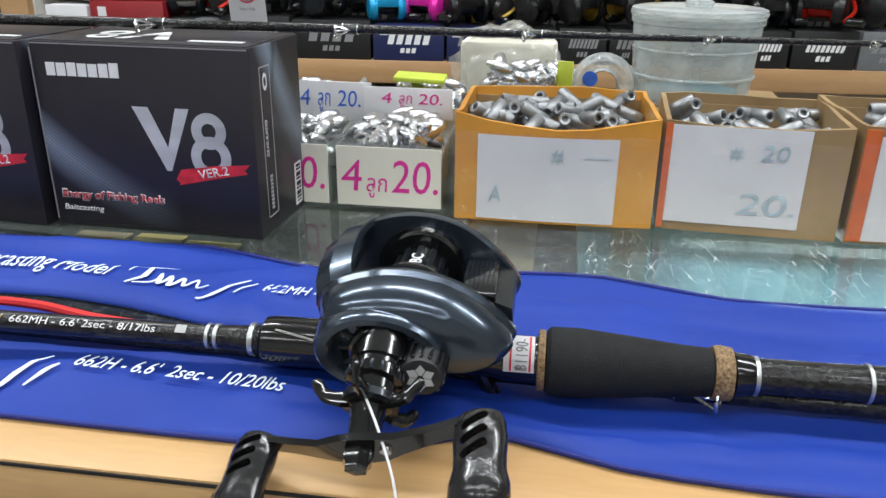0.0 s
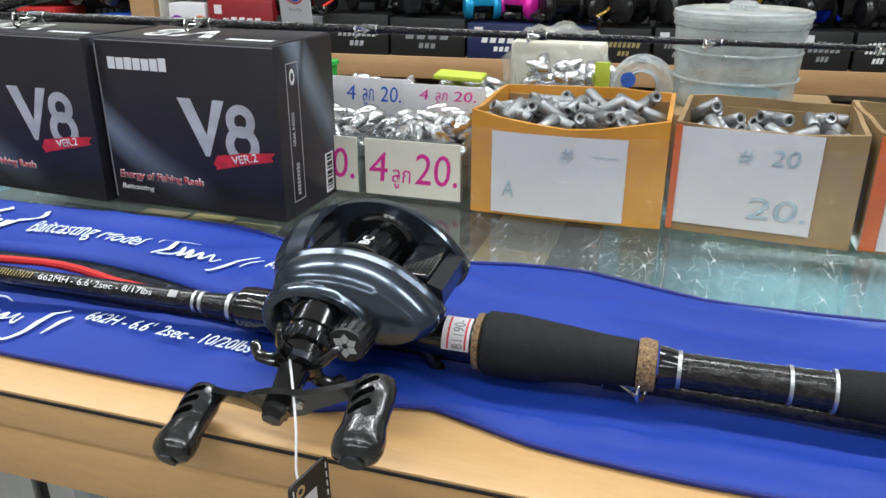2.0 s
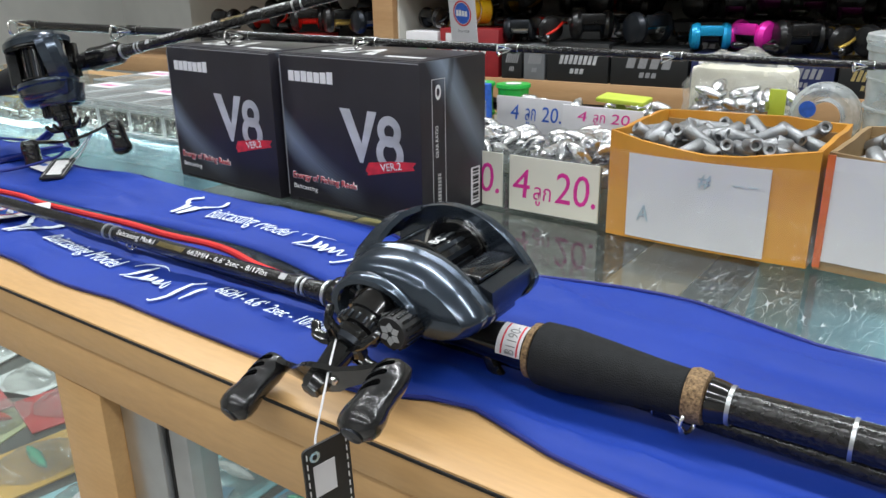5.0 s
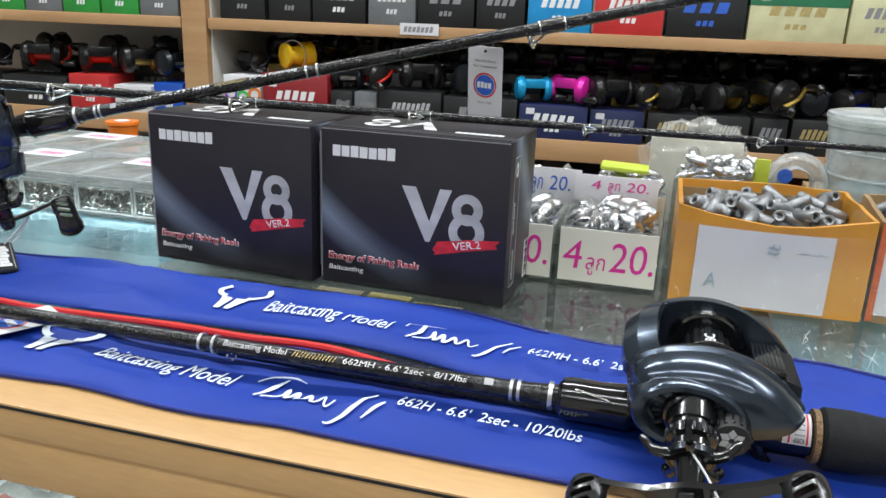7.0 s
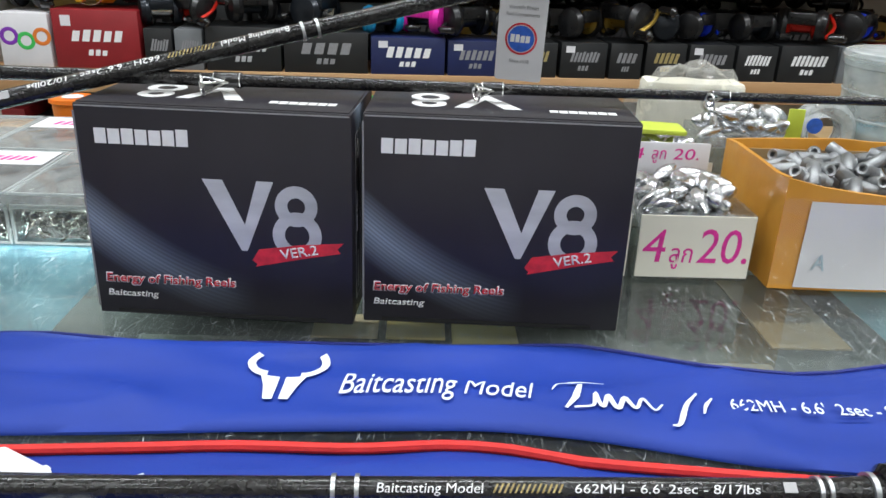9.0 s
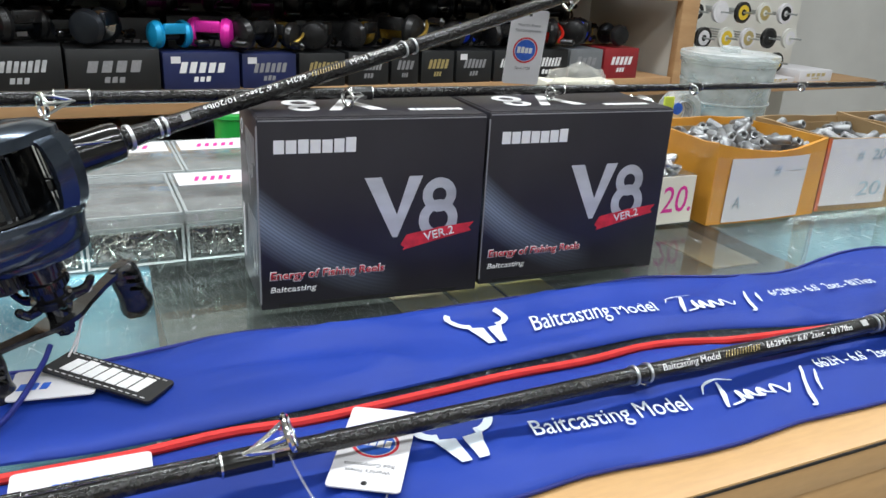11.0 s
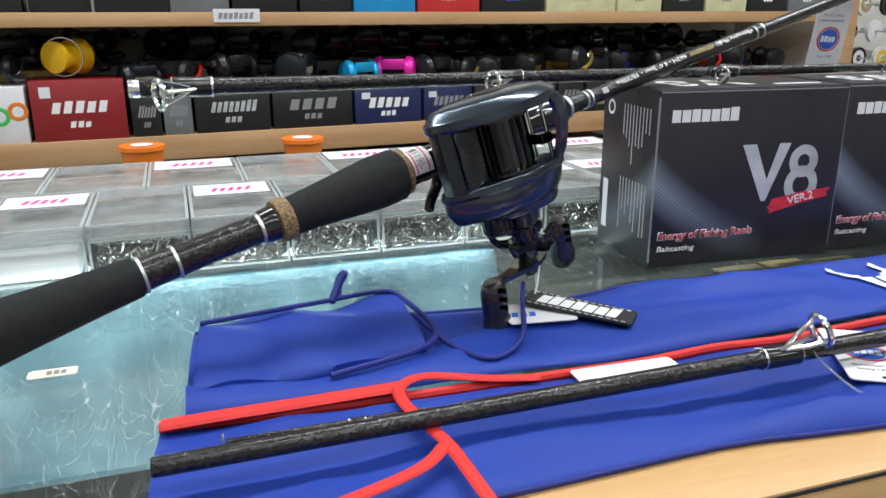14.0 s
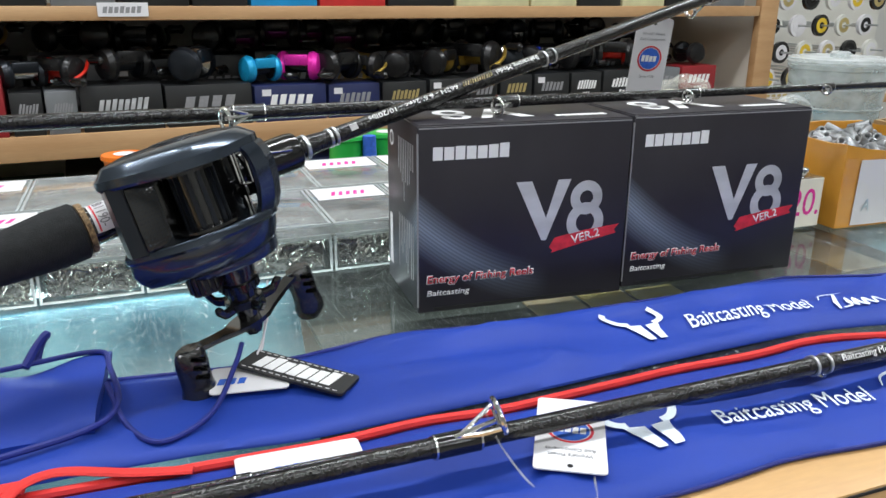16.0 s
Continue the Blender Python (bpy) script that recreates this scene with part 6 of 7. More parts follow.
def hook_box(m, w, d, h, label, seed, fill, sign):
    c = thing("hook_box", m, label, "clear box", "hook boxes")
    part("tray", box(0, w, 0, d, 0, h * 0.72, 0.0012), M["tray"], c, "clear plastic tray")
    part("lid", box(-0.0012, w + 0.0012, -0.0012, d + 0.0012, h * 0.74, h, 0.0014), M["lid"], c, "clear hinged lid")
    for ex in (0.0, w):
        for ey in (0.0, d):
            part("corner_edge", box(ex - 0.0008, ex + 0.0008, ey - 0.0008, ey + 0.0008, 0, h * 0.72, 0.0002), M["rim"], c, "pale plastic edge")
    part("front_rim", box(0, w, -0.0014, 0.0006, h * 0.70, h * 0.78, 0.0004), M["rim"], c, "pale plastic rim")
    part("foot_rim", box(0, w, -0.0010, 0.0004, 0.0, 0.0016, 0.0003), M["rim"], c, "pale plastic edge")
    for ex in (0.0, w):
        part("lid_edge", box(ex - 0.0010, ex + 0.0010, 0, d, h - 0.0012, h + 0.0004, 0.0003), M["rim"], c, "pale plastic edge")
    part("lid_edge", box(0, w, -0.0012, 0.0008, h - 0.0012, h + 0.0004, 0.0003), M["rim"], c, "pale plastic edge")
    part("lid_edge", box(0, w, d - 0.001, d + 0.001, h - 0.0012, h + 0.0004, 0.0003), M["rim"], c, "pale plastic edge")
    part("rim", box(-0.0016, w + 0.0016, -0.0016, -0.0004, h * 0.66, h * 0.76, 0.0004), M["clear"], c)
    if fill:
        ob = part("hooks", wires(0.003, w - 0.003, 0.0022, d * 0.95 if seed > 55 else d * 0.62, 0.0015, h * fill, 430 if seed < 56 else 160, seed), M["hooks"], c, "small dark hooks", None, 0)
        ob["kind"] = "stuff"
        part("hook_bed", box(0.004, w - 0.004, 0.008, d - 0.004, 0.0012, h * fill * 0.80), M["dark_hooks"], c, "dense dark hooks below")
    else:
        part("white_goods", box(0.004, w - 0.004, 0.004, d - 0.004, 0.0015, h * 0.55, 0.002), M["paper"], c, "white packets")
    if sign:
        s = part("price_strip", box(w * 0.05, w * 0.95, d * 0.62, d * 0.97, h + 0.0002, h + 0.0006), M["paper"], c, "white paper strip with pink marker")
        mark_bars("marker_bar", w * 0.5, d * 0.12, 5, M["pink_ink"], s, Matrix.Translation((w * 0.25, d * 0.72, h + 0.0007)), "pink handwriting", 0.25, seed, 0.0001, 0.5)
    return c


HB = pose(-0.400, 0.0635, 0, 0, 0, 4.2)
for i in range(8):
    hook_box(HB @ Matrix.Translation((i * 0.0612, 0, 0)), 0.058, 0.098, 0.034, "clear plastic box of small dark fishing hooks" if i else "clear plastic box of white packets", 40 + i, 0.0 if i == 0 else 0.68, i in (0, 2, 4, 6, 7))
for i in range(8):
    hook_box(HB @ Matrix.Translation((i * 0.072 - 0.05, 0.104, 0)), 0.069, 0.105, 0.034, "clear plastic hook box in the second row, pale label", 60 + i, 0.5, i % 2 == 0 or i > 4)
yb = thing("bait_box", pose(-0.470, 0.030, 0, 0, 0, 4), "clear box with yellow and green printed card", "clear box")
part("tray", box(0, 0.065, 0, 0.10, 0, 0.030, 0.002), M["clear"], yb)
part("lid", box(-0.001, 0.066, -0.001, 0.101, 0.031, 0.056, 0.002), M["clear"], yb)
part("yellow_card", box(0.003, 0.062, 0.003, 0.097, 0.0285, 0.0295), paint("yellow_card", (0.72, 0.50, 0.03)), yb, "yellow card insert")
part("green_stripe", box(0.003, 0.062, 0.05, 0.097, 0.0572, 0.0576), paint("green_card", (0.08, 0.42, 0.06)), yb, "green printed stripe")
part("yellow_label", box(0.003, 0.062, 0.004, 0.049, 0.0572, 0.0576), paint("yellow_card", (0.72, 0.50, 0.03)), yb, "yellow label")
ob = part("swivels", wires(0.003, 0.062, 0.003, 0.09, 0.0015, 0.020, 240, 91), M["hooks"], yb, "small dark swivels", None, 0)
ob["kind"] = "stuff"
for x, y, col, lab in ((-0.335, 0.345, (0.80, 0.18, 0.01), "orange line spool standing behind the hook boxes"), (-0.186, 0.352, (0.80, 0.18, 0.01), "orange line spool beside the hook boxes"), (0.030, 0.40, (0.02, 0.42, 0.06), "green line spool behind the hook boxes"), (0.075, 0.41, (0.02, 0.42, 0.06), "green line spool beside its twin")):
    sp = thing("line_spool", pose(x, y, 0) @ Matrix.Diagonal((1.25, 1.25, 1.22, 1)), lab, "line spool", "line spools")
    mt = paint("spool_%s" % ("orange" if col[0] > 0.5 else "green"), col, 0.4)
    part("spool_rim", lathe([(0.0, 0.010), (0.0, 0.0165), (0.003, 0.0170), (0.004, 0.0150), (0.020, 0.0145), (0.028, 0.0150), (0.029, 0.0170), (0.032, 0.0165), (0.032, 0.010)], 30), mt, sp, "", Matrix.Rotation(radians(-90), 4, "Y"))
    part("spool_hub", lathe([(0.0325, 0.008), (0.0330, 0.0)], 20), M["paper"], sp, "", Matrix.Rotation(radians(-90), 4, "Y"))
solid("blue_cap", lathe([(0, 0.008), (0.040, 0.007), (0.041, 0.0)], 20), M["blue_ink"], "small blue plastic cap behind the hook boxes", "cap", "", "", pose(0.052, 0.385, 0, 0, -90, 0))

# ---- goods on the shelves ----
def shelf_carton(u0, u1, v, z0, z1, material, label, mark="grey_ink", n=6, depth=0.10, sticker=False, seed=1):
    w = u1 - u0 - 0.003
    c = thing("shelf_carton", SH @ Matrix.Translation((u0, v, z0)), label, "box", "shelf cartons")
    part("body", box(0, w, 0, depth, 0, z1 - z0, 0.0012), material, c)
    if mark:
        hh = min(0.022, (z1 - z0) * 0.30)
        mark_bars("word_mark", w * 0.62, hh, n, M[mark], c, on_front(w * 0.2, (z1 - z0) * 0.46), "plain block mark", 0.25, seed, 0.0004, 0.68)
        mark_bars("sub_mark", w * 0.24, hh * 0.5, 3, M[mark], c, on_front(w * 0.38, (z1 - z0) * 0.22), "plain small mark", 0.2, seed + 1, 0.0004, 0.7)
    if sticker:
        part("price_sticker", box(w * 0.10, w * 0.10 + 0.018, -0.0006, -0.0001, (z1 - z0) * 0.72, (z1 - z0) * 0.90), M["paper"], c, "white price sticker")
    return c


blk, navy, crim = paint("black_carton", (0.012, 0.013, 0.014)), paint("navy_carton", (0.012, 0.020, 0.085)), paint("crimson_carton", (0.26, 0.015, 0.02))
grey = paint("grey_carton", (0.16, 0.17, 0.18))
LOW = [(-0.700, -0.608, 0.034, M["paper"], "white carton with coloured rings", None), (-0.603, -0.445, 0.043, crim, "crimson reel carton with pale print", "white_ink"), (-0.440, -0.386, 0.012, blk, "black carton on the shelf", "grey_ink"), (-0.384, -0.330, 0.012, grey, "dark grey carton on the shelf", "grey_ink"), (-0.327, -0.183, 0.019, blk, "black reel carton with silver mark", "silver_ink"), (-0.180, -0.016, 0.014, blk, "black reel carton with grey mark", "grey_ink"), (-0.013, 0.135, 0.007, navy, "navy blue reel carton with white mark", "white_ink"), (0.138, 0.252, 0.004, navy, "dark navy carton with fine print", "grey_ink"), (0.256, 0.360, 0.004, blk, "black carton with gold mark", "gold_ink"), (0.365, 0.462, 0.006, blk, "black carton with fine print", "grey_ink"), (0.466, 0.535, 0.006, blk, "black carton on the shelf", "grey_ink"), (0.540, 0.626, 0.008, blk, "black carton with gold print", "gold_ink"), (0.630, 0.728, 0.008, blk, "black carton with white sticker", "grey_ink"), (0.732, 0.820, 0.008, blk, "black carton on the shelf", "white_ink"), (0.824, 0.950, 0.010, blk, "black carton with white mark", "white_ink"), (0.954, 1.060, 0.010, grey, "grey carton on the shelf", "grey_ink"), (1.064, 1.180, 0.012, crim, "crimson carton at the shelf's end", "white_ink")]
for i, (a, b, z, mt, lab, mk) in enumerate(LOW):
    c = shelf_carton(a, b, 0.004, -0.064, z, mt, lab, mk, 4 + i % 5, 0.11, i in (1, 6, 7, 9, 12), i)
    if i == 0:
        for k, col in enumerate(((0.20, 0.03, 0.40), (0.05, 0.50, 0.10), (0.75, 0.20, 0.03))):
            part("printed_ring", torus(0.013, 0.0035, 24, 6, None, Matrix.Translation((0.018 + k * 0.029, -0.0002, 0.056 - 0.008 * (k % 2))) @ Matrix.Rotation(radians(90), 4, "Z") @ Matrix.Diagonal((0.15, 1, 1, 1))), paint("ring_ink_%d" % k, col), c, "coloured printed ring")
for i, (a, b) in enumerate(((-0.70, -0.56), (-0.555, -0.42), (-0.41, -0.27), (-0.262, -0.13), (-0.122, 0.02), (0.03, 0.17), (0.18, 0.30), (0.31, 0.45), (0.46, 0.58), (0.59, 0.73), (0.74, 0.87), (0.88, 1.02), (1.03, 1.17))):
    shelf_carton(a, b, 0.185, -0.064, 0.050 + 0.006 * (i % 3), (blk, blk, grey, blk, paint("ochre_carton", (0.35, 0.22, 0.03)), blk)[(i * 5 + 4) % 6], ("black reel carton in the rear row", "dark reel carton in the rear row")[i % 2], "grey_ink", 5, 0.12, i % 3 == 0, 20 + i)


def shelf_reel(body, accent, label, spinning=False):
    """Small reel as shown on the cartons: frame, side plates, spool, handle and knob."""
    r = thing("display_reel", pose(0, 0, 0), label, "fishing reel", "display reels")
    if spinning:
        part("spool", lathe([(-0.030, 0.012), (-0.028, 0.022), (-0.022, 0.022), (-0.020, 0.016), (0.004, 0.017), (0.006, 0.024), (0.024, 0.026), (0.030, 0.018)], 26), body, r, "", Matrix.Translation((0, 0, 0.030)))
        part("foot", sweep(smooth_path([(0.012, 0, 0.040), (0.016, 0, 0.062), (0.004, 0, 0.068)]), 0.005, 8), accent, r)
        part("bail", torus(0.027, 0.0012, 26, 6, None, Matrix.Translation((-0.010, 0, 0.030)) @ Matrix.Rotation(radians(30), 4, "Z")), M["chrome"], r)
    else:
        for s in (-1, 1):
            part("side_plate", lathe([(s * 0.018, 0.021), (s * 0.024, 0.0225), (s * 0.031, 0.019), (s * 0.034, 0.010), (s * 0.0345, 0.0)], 24), body, r, "", Matrix.Translation((0, 0, 0.0245)))
        part("spool", lathe([(-0.018, 0.017), (-0.016, 0.018), (-0.013, 0.010), (0.013, 0.010), (0.016, 0.018), (0.018, 0.017)], 22), accent, r, "", Matrix.Translation((0, 0, 0.0245)))
        part("hood", box(-0.019, 0.019, -0.022, -0.014, 0.026, 0.043, 0.003), body, r)
        part("thumb_rest", box(-0.018, 0.018, 0.012, 0.021, 0.022, 0.032, 0.002), body, r)
    part("handle_arm", sweep(smooth_path([(0.034, -0.020, 0.012), (0.042, 0.0, 0.0245), (0.034, 0.020, 0.038)]), 0.0026, 8), accent, r)
    for y, z in ((-0.020, 0.012), (0.020, 0.038)):
        part("knob", lathe([(0.036, 0.004), (0.040, 0.0062), (0.050, 0.0055), (0.056, 0.0065), (0.060, 0.002)], 14), M["black"], r, "", Matrix.Translation((0, y, z)))
    return r


ink_black = paint("reel_black", (0.012, 0.012, 0.013), 0.3, 0.4)
COL = {"black": (ink_black, M["gun_dark"], "black low-profile display reel on a carton"), "blue": (paint("reel_blue", (0.01, 0.33, 0.62), 0.3, 0.3), ink_black, "bright blue display reel on a carton"), "pink": (paint("reel_pink", (0.70, 0.02, 0.36), 0.3, 0.3), ink_black, "magenta display reel on a carton"), "purple": (ink_black, paint("reel_purple", (0.14, 0.005, 0.10), 0.3, 0.4), "black display reel with purple spool"), "gold": (ink_black, paint("reel_gold", (0.45, 0.30, 0.06), 0.3, 0.8), "black display reel with gold trim"), "royal": (ink_black, paint("reel_royal", (0.01, 0.05, 0.70), 0.3, 0.4), "black display reel with royal blue spool"), "red": (ink_black, paint("reel_red", (0.55, 0.02, 0.01), 0.3, 0.4), "black display reel with red trim"), "grey": (M["gun_dark"], M["chrome"], "dark grey display reel with silver spool"), "yellow": (paint("reel_yellow", (0.75, 0.45, 0.01), 0.3, 0.1), ink_black, "yellow spinning display reel on a carton")}
proto = {}
SPOTS = [(-0.535, 0.05, 0.044, "yellow", 20), (-0.655, 0.06, 0.035, "black", -10), (-0.415, 0.05, 0.013, "grey", 15), (-0.355, 0.05, 0.013, "red", -12), (-0.245, 0.05, 0.020, "black", 8), (-0.120, 0.05, 0.015, "grey", 160), (0.010, 0.045, 0.008, "blue", 12), (0.090, 0.05, 0.008, "pink", -5), (0.175, 0.045, 0.005, "black", 18), (0.235, 0.06, 0.005, "gold", -14), (0.310, 0.05, 0.005, "black", 25), (0.410, 0.05, 0.007, "gold", 10), (0.500, 0.05, 0.007, "gold", -15), (0.580, 0.05, 0.009, "grey", 170), (0.655, 0.05, 0.009, "royal", 8), (0.775, 0.05, 0.009, "black", 12), (0.880, 0.05, 0.011, "red", -6), (1.000, 0.05, 0.011, "royal", 14), (1.12, 0.05, 0.013, "black", 30),
         (-0.640, 0.235, 0.051, "black", 10), (-0.500, 0.235, 0.057, "gold", -10), (-0.350, 0.235, 0.063, "black", 14), (-0.275, 0.235, 0.063, "red", 170), (-0.200, 0.235, 0.051, "black", -12), (-0.055, 0.235, 0.057, "black", 20), (0.015, 0.24, 0.057, "purple", 5), (0.095, 0.235, 0.063, "purple", -10), (0.165, 0.24, 0.063, "purple", 15), (0.245, 0.235, 0.051, "purple", 0), (0.330, 0.235, 0.057, "black", 12), (0.420, 0.235, 0.057, "black", -20), (0.520, 0.235, 0.063, "black", 8), (0.610, 0.235, 0.051, "black", 16), (0.690, 0.235, 0.051, "grey", 150), (0.800, 0.235, 0.057, "black", -8), (0.930, 0.235, 0.063, "black", 10), (1.06, 0.235, 0.051, "black", 0)]
spin = random.Random(12)
for u, v, z, k, a in SPOTS:
    m = SH @ Matrix.Translation((u, v, z)) @ Matrix.Rotation(radians(a * 2.6 + spin.uniform(-20, 20)), 4, "Z") @ Matrix.Scale(spin.uniform(1.08, 1.34), 4)
    if k not in proto:
        b, ac, lab = COL[k]
        proto[k] = shelf_reel(b, ac, lab, k == "yellow")
        proto[k].matrix_world = m
    else:
        copy_thing(proto[k], m)
# crumpled clear bags pushed in behind the reels
for i, (u, z, s) in enumerate(((-0.62, 0.085, 0.05), (-0.46, 0.085, 0.055), (0.03, 0.09, 0.04), (0.22, 0.095, 0.06), (0.36, 0.085, 0.05), (0.72, 0.085, 0.05))):
    bm = bmesh.new()
    bmesh.ops.create_icosphere(bm, subdivisions=4, radius=1)
    for v in bm.verts:
        d = 1 + 0.3 * noise.noise(v.co * 2.3 + Vector((i, 0, 0))) + 0.16 * noise.noise(v.co * 7)
        v.co = Vector((v.co.x * d * s * 1.5, v.co.y * d * 0.03, v.co.z * d * 0.036))
    solid("plastic_bag", bm, M["film"], "crumpled clear plastic bag behind the reels", "plastic bag", "", "plastic bags", SH @ Matrix.Translation((u, 0.325, z)), 14)
UP = [(-0.70, -0.590, blk, "grey_ink"), (-0.583, -0.483, blk, "grey_ink"), (-0.480, -0.357, blk, "white_ink"), (-0.353, -0.246, grey, "paper"), (-0.243, -0.119, blk, "grey_ink"), (-0.116, -0.012, blk, "grey_ink"), (-0.008, 0.124, paint("sky_carton", (0.01, 0.27, 0.60)), "white_ink"), (0.127, 0.268, paint("red_carton", (0.55, 0.03, 0.03)), "white_ink"), (0.271, 0.424, blk, "blue_ink"), (0.427, 0.609, paint("pale_carton", (0.62, 0.60, 0.36)), "gold_ink"), (0.612, 0.736, paint("pale_carton", (0.62, 0.60, 0.36)), "grey_ink"), (0.739, 0.86, blk, "grey_ink"), (0.863, 0.99, paint("pale_carton", (0.62, 0.60, 0.36)), "grey_ink"), (0.993, 1.12, blk, "white_ink"), (1.123, 1.25, grey, "white_ink")]
for i, (a, b, mt, mk) in enumerate(UP):
    c = shelf_carton(a, b, 0.004, 0.158, 0.262, mt, "%s reel carton standing on the upper shelf" % ("black" if mt is blk else "grey" if mt is grey else "coloured"), mk, 3 + i % 4, 0.12, i in (6, 7, 9), 50 + i)
    if i == 9:
        part("green_band", box(-0.0004, b - a - 0.0026, -0.0006, 0.05, 0.066, 0.1045), paint("dark_green_ink", (0.02, 0.16, 0.07)), c, "dark green top band")
sg = thing("shelf_sign", SH @ Matrix.Translation((-0.28, -0.002, 0.140)), "white card sign on the shelf edge", "sign")
part("card", box(0, 0.085, -0.001, 0.0, 0, 0.024), M["paper"], sg)
mark_bars("sign_mark", 0.066, 0.012, 7, M["grey_ink"], sg, on_front(0.008, 0.006, -0.0012), "unreadable dark print", 0.2, 9, 0.0003)
# left bay
for i, (a, b, z, mt, lab) in enumerate(((-1.42, -1.30, 0.01, blk, "black carton in the side bay"), (-1.29, -1.11, 0.005, blk, "black carton in the side bay"), (-1.105, -0.995, 0.016, paint("red_carton", (0.55, 0.03, 0.03)), "red carton in the side bay"), (-0.985, -0.885, -0.004, M["paper"], "white carton in the side bay"), (-0.880, -0.802, 0.006, paint("blue_carton", (0.01, 0.08, 0.45)), "blue and black carton in the side bay"))):
    shelf_carton(a, b, 0.006, -0.066, z, mt, lab, "white_ink" if mt is not M["paper"] else "grey_ink", 3, 0.11, False, 70 + i)
for i, (u, v, k) in enumerate(((-1.35, 0.05, "black"), (-1.20, 0.05, "red"), (-1.05, 0.06, "red"), (-0.94, 0.06, "gold"), (-0.85, 0.06, "grey"), (-1.30, 0.22, "black"), (-1.12, 0.22, "black"), (-0.97, 0.22, "grey"), (-0.86, 0.22, "black"))):
    z = 0.018 if v < 0.1 else -0.064
    if v > 0.1:
        shelf_carton(u - 0.06, u + 0.06, 0.16, -0.066, 0.040, blk, "black carton in the rear of the side bay", "grey_ink", 4, 0.12, False, 90 + i)
        z = 0.041
    copy_thing(proto[k], SH @ Matrix.Translation((u, v, z)) @ Matrix.Rotation(radians(17 * i), 4, "Z") @ Matrix.Scale(1.15, 4))
for i in range(7):
    shelf_carton(-1.5 + i * 0.10, -1.402 + i * 0.10, 0.006, 0.158, 0.24, paint("green_carton", (0.03, 0.30, 0.05)) if i % 3 else grey, "green carton on the side bay shelf", "white_ink", 3, 0.1, False, 110 + i)
# lower storage under the shelf
for i in range(14):
    u = -1.30 + i * 0.155
    mt = (crim, blk, M["paper"], M["paper"], M["paper"], crim, blk, paint("green_carton", (0.03, 0.30, 0.05)), blk, M["brown_card"], blk, navy, M["cream"], blk)[(i + 2) % 14]
    shelf_carton(u, u + 0.150, 0.03, -0.59, -0.150 - 0.02 * (i % 3), mt, "tall carton stored under the shelf", None, 3, 0.25)
# side bay with hanging line spools
for i in range(5):
    for j in range(4):
        u, z = 1.44 + i * 0.092 + (0.04 if j % 2 else 0), -0.040 + j * 0.072
        sp = thing("line_spool", SH @ Matrix.Translation((u, 0.085, z)), "flat round fishing line spool hung on the wall", "line spool", "hanging line spools")
        part("flange", disc(0.030, 0.010), (M["paper"], M["black"], M["panel"])[(i + j) % 3], sp, "", FRONT, 0)
        part("label_disc", disc(0.021, 0.0006, 0, 0, None, 0.009), ((paint("yellow_card", (0.72, 0.50, 0.03)), M["paper"], M["void"], M["gold_ink"])[(i * 3 + j) % 4]), sp, "round paper label", Matrix.Translation((0, -0.0102, 0)) @ FRONT, 0)
        part("peg", lathe([(-0.09, 0.003), (0.30, 0.003)], 10), M["alu"], sp, "", Matrix.Rotation(radians(90), 4, "Z") @ Matrix.Translation((0.04, 0, 0)))
for i, (u, w, z1) in enumerate(((1.40, 0.14, -0.02), (1.56, 0.16, -0.01), (1.74, 0.15, -0.03), (1.91, 0.16, -0.01))):
    shelf_carton(u, u + w, 0.06, -0.100, z1 - 0.055, M["paper"], "white carton below the hanging spools", "gold_ink", 4, 0.16, False, 130 + i)

# ---- goods inside the counter ----
def packet(u, v, z, w, d, rot, col, label):
    p = thing("lure_packet", CT @ Matrix.Translation((u, v, z)) @ Matrix.Rotation(radians(rot), 4, "Z"), label, "packet", "lure packets")
    part("backing_card", box(0, w, 0, d, 0, 0.002, 0.0006), paint("packet_%d%d%d" % tuple(int(c * 9) for c in col), col), p)
    bm = bmesh.new()
    bmesh.ops.create_icosphere(bm, subdivisions=3, radius=1)
    for v0 in bm.verts:
        k = 1 + 0.15 * noise.noise(v0.co * 4)
        v0.co = Vector((w / 2 + v0.co.x * w * 0.42 * k, d / 2 + v0.co.y * d * 0.40 * k, 0.002 + max(0, v0.co.z) * 0.010 * k))
    part("blister", bm, M["film"], p, "clear blister", None, 20)
    part("lure", lathe([(-w * 0.3, 0.001), (-w * 0.2, 0.004), (0, 0.0058), (w * 0.2, 0.0035), (w * 0.3, 0.001)], 12), paint("lure_%d" % (int(rot) % 4), ((0.5, 0.65, 0.05), (0.7, 0.1, 0.05), (0.6, 0.62, 0.6), (0.1, 0.5, 0.3))[int(rot) % 4], 0.25), p, "small lure", Matrix.Translation((w / 2, d / 2, 0.008)))
    return p


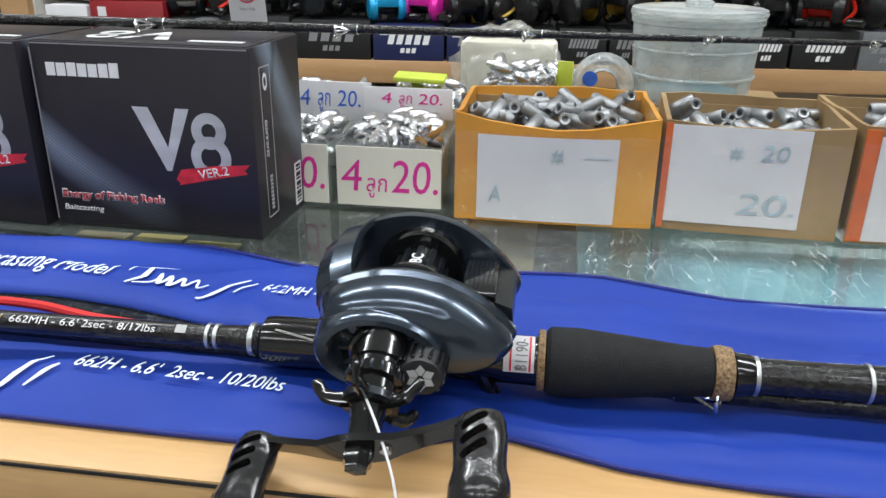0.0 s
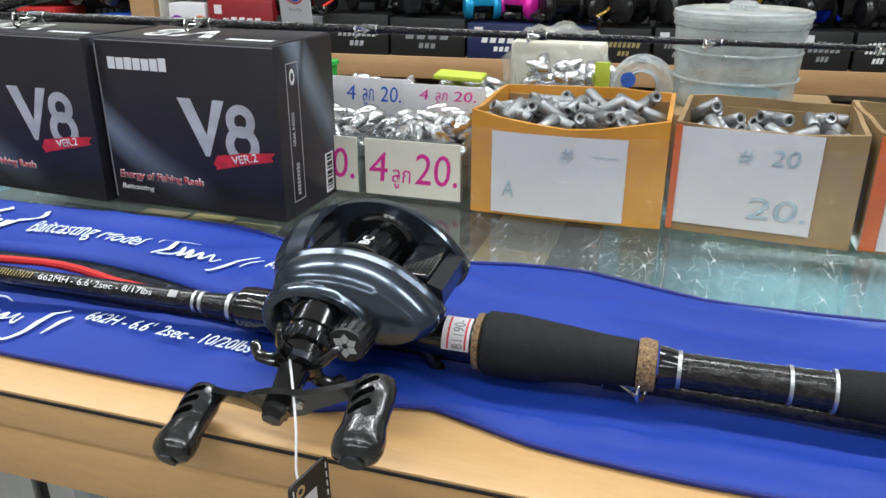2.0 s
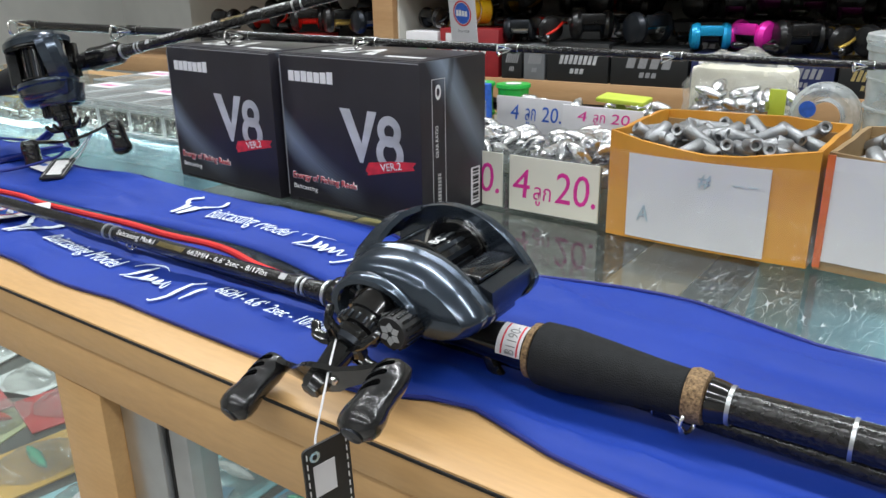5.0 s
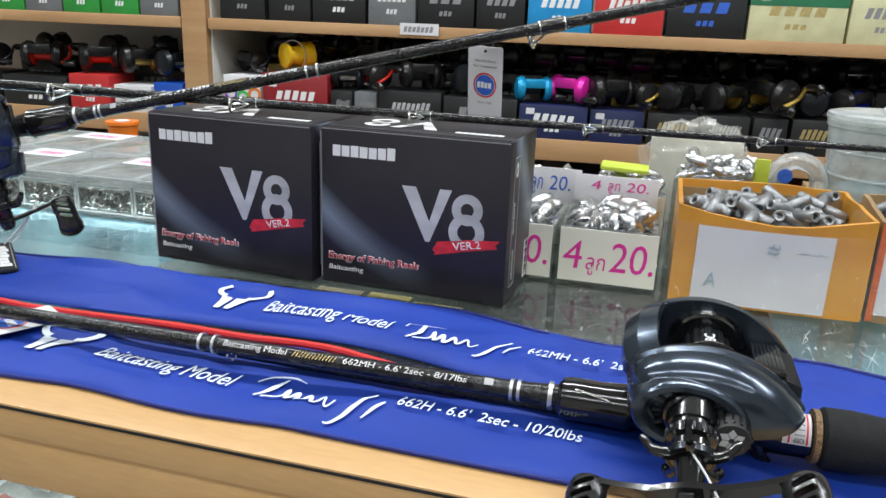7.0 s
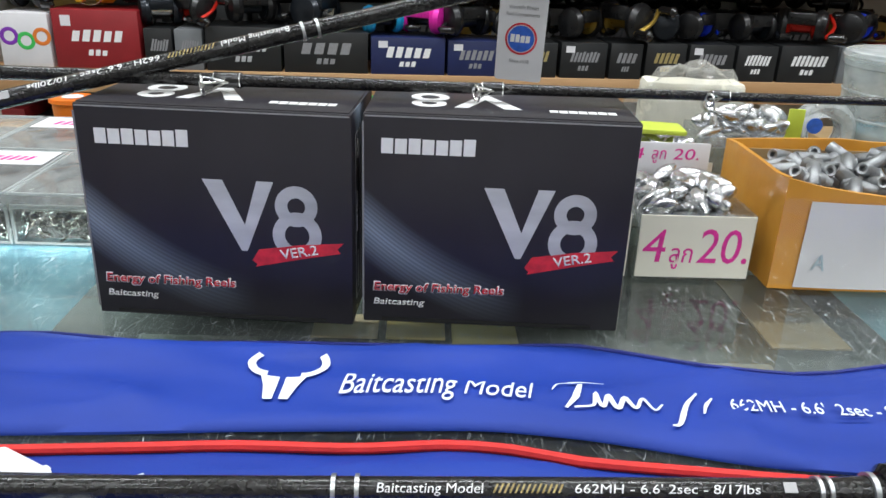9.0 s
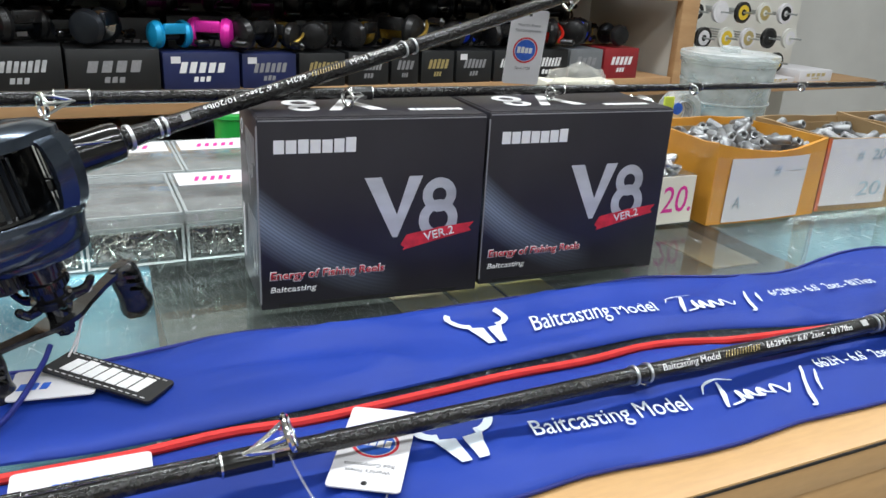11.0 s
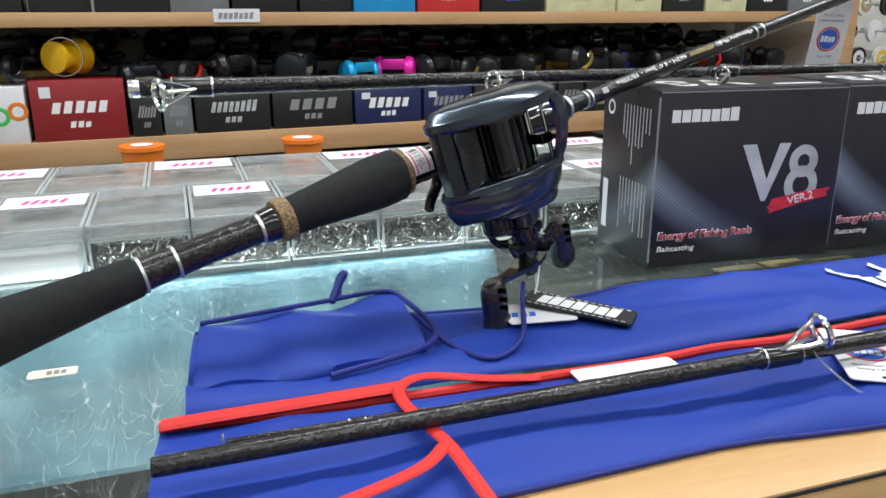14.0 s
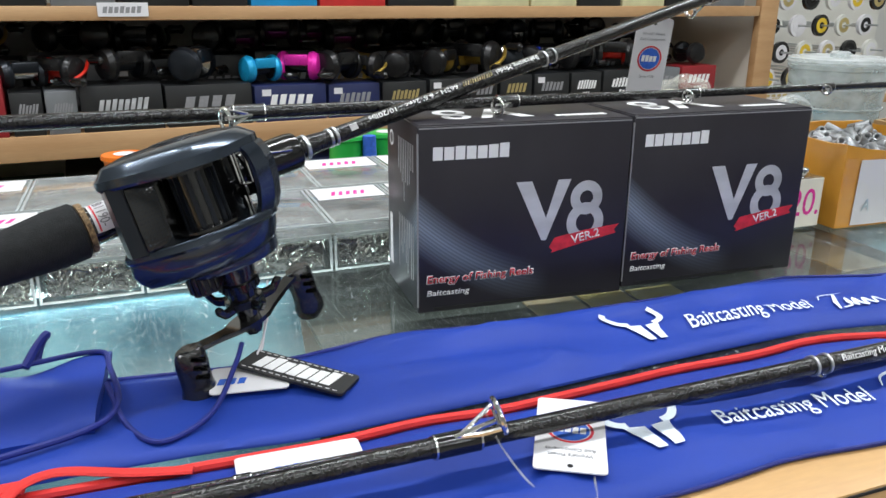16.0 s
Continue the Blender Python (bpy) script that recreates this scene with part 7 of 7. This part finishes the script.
rnd = random.Random(5)
COLS = [(0.70, 0.72, 0.70), (0.55, 0.03, 0.03), (0.30, 0.60, 0.66), (0.72, 0.74, 0.72), (0.60, 0.62, 0.30), (0.10, 0.35, 0.55), (0.75, 0.75, 0.74), (0.70, 0.40, 0.06)]
for i in range(20):
    for j in range(3):
        packet(-0.55 + i * 0.088 + rnd.uniform(-0.012, 0.012), 0.045 + j * 0.085, -0.262 + 0.003 * ((i + j) % 2), 0.078, 0.10, rnd.randint(-22, 22), COLS[(i * 3 + j * 5) % 8], "clear blister packet with a small lure inside the case")
for i, (u, v, w, d, col, lab) in enumerate(((0.165, 0.262, 0.036, 0.032, (0.66, 0.50, 0.20), "yellow manila card under the glass"), (0.205, 0.250, 0.040, 0.036, (0.72, 0.58, 0.22), "yellow manila card under the glass"), (0.120, 0.262, 0.04, 0.03, (0.50, 0.38, 0.24), "tan card under the glass"), (0.02, 0.21, 0.07, 0.05, (0.22, 0.24, 0.20), "dark packet under the glass"), (0.30, 0.19, 0.09, 0.05, (0.25, 0.24, 0.20), "dark packet under the glass"), (0.40, 0.26, 0.05, 0.11, (0.42, 0.32, 0.20), "tan card under the glass"))):
    solid("display_card", box(0, w, 0, d, 0, 0.0015, 0.0004), paint("under_card_%d" % i, col), lab, "card", "", "cards under the glass", CT @ Matrix.Translation((u, v, -0.034)))
for i in range(4):
    solid("soft_lure", lathe([(-0.030, 0.001), (-0.020, 0.0055), (0.0, 0.0075), (0.018, 0.0045), (0.030, 0.001)], 14), paint("neon_lure_%d" % (i % 2), ((0.55, 0.85, 0.04), (0.80, 0.12, 0.08))[i % 2], 0.3), "neon lure lying in the counter case", "lure", "", "neon lures", CT @ Matrix.Translation((0.640 + i * 0.040, 0.085 - 0.006 * i, -0.250)) @ Matrix.Rotation(radians(-10), 4, "Z"))
for k, (u, z) in enumerate(((0.02, -0.2545), (0.10, -0.2545), (0.40, -0.2545), (0.56, -0.2545))):
    solid("paper_card", box(0, 0.07, 0, 0.05, 0, 0.0008), M["paper"], "white paper card on the case shelf", "card", "", "case cards", CT @ Matrix.Translation((u, 0.06, z + 0.004)) @ Matrix.Rotation(radians(20 - 13 * k), 4, "Z"))
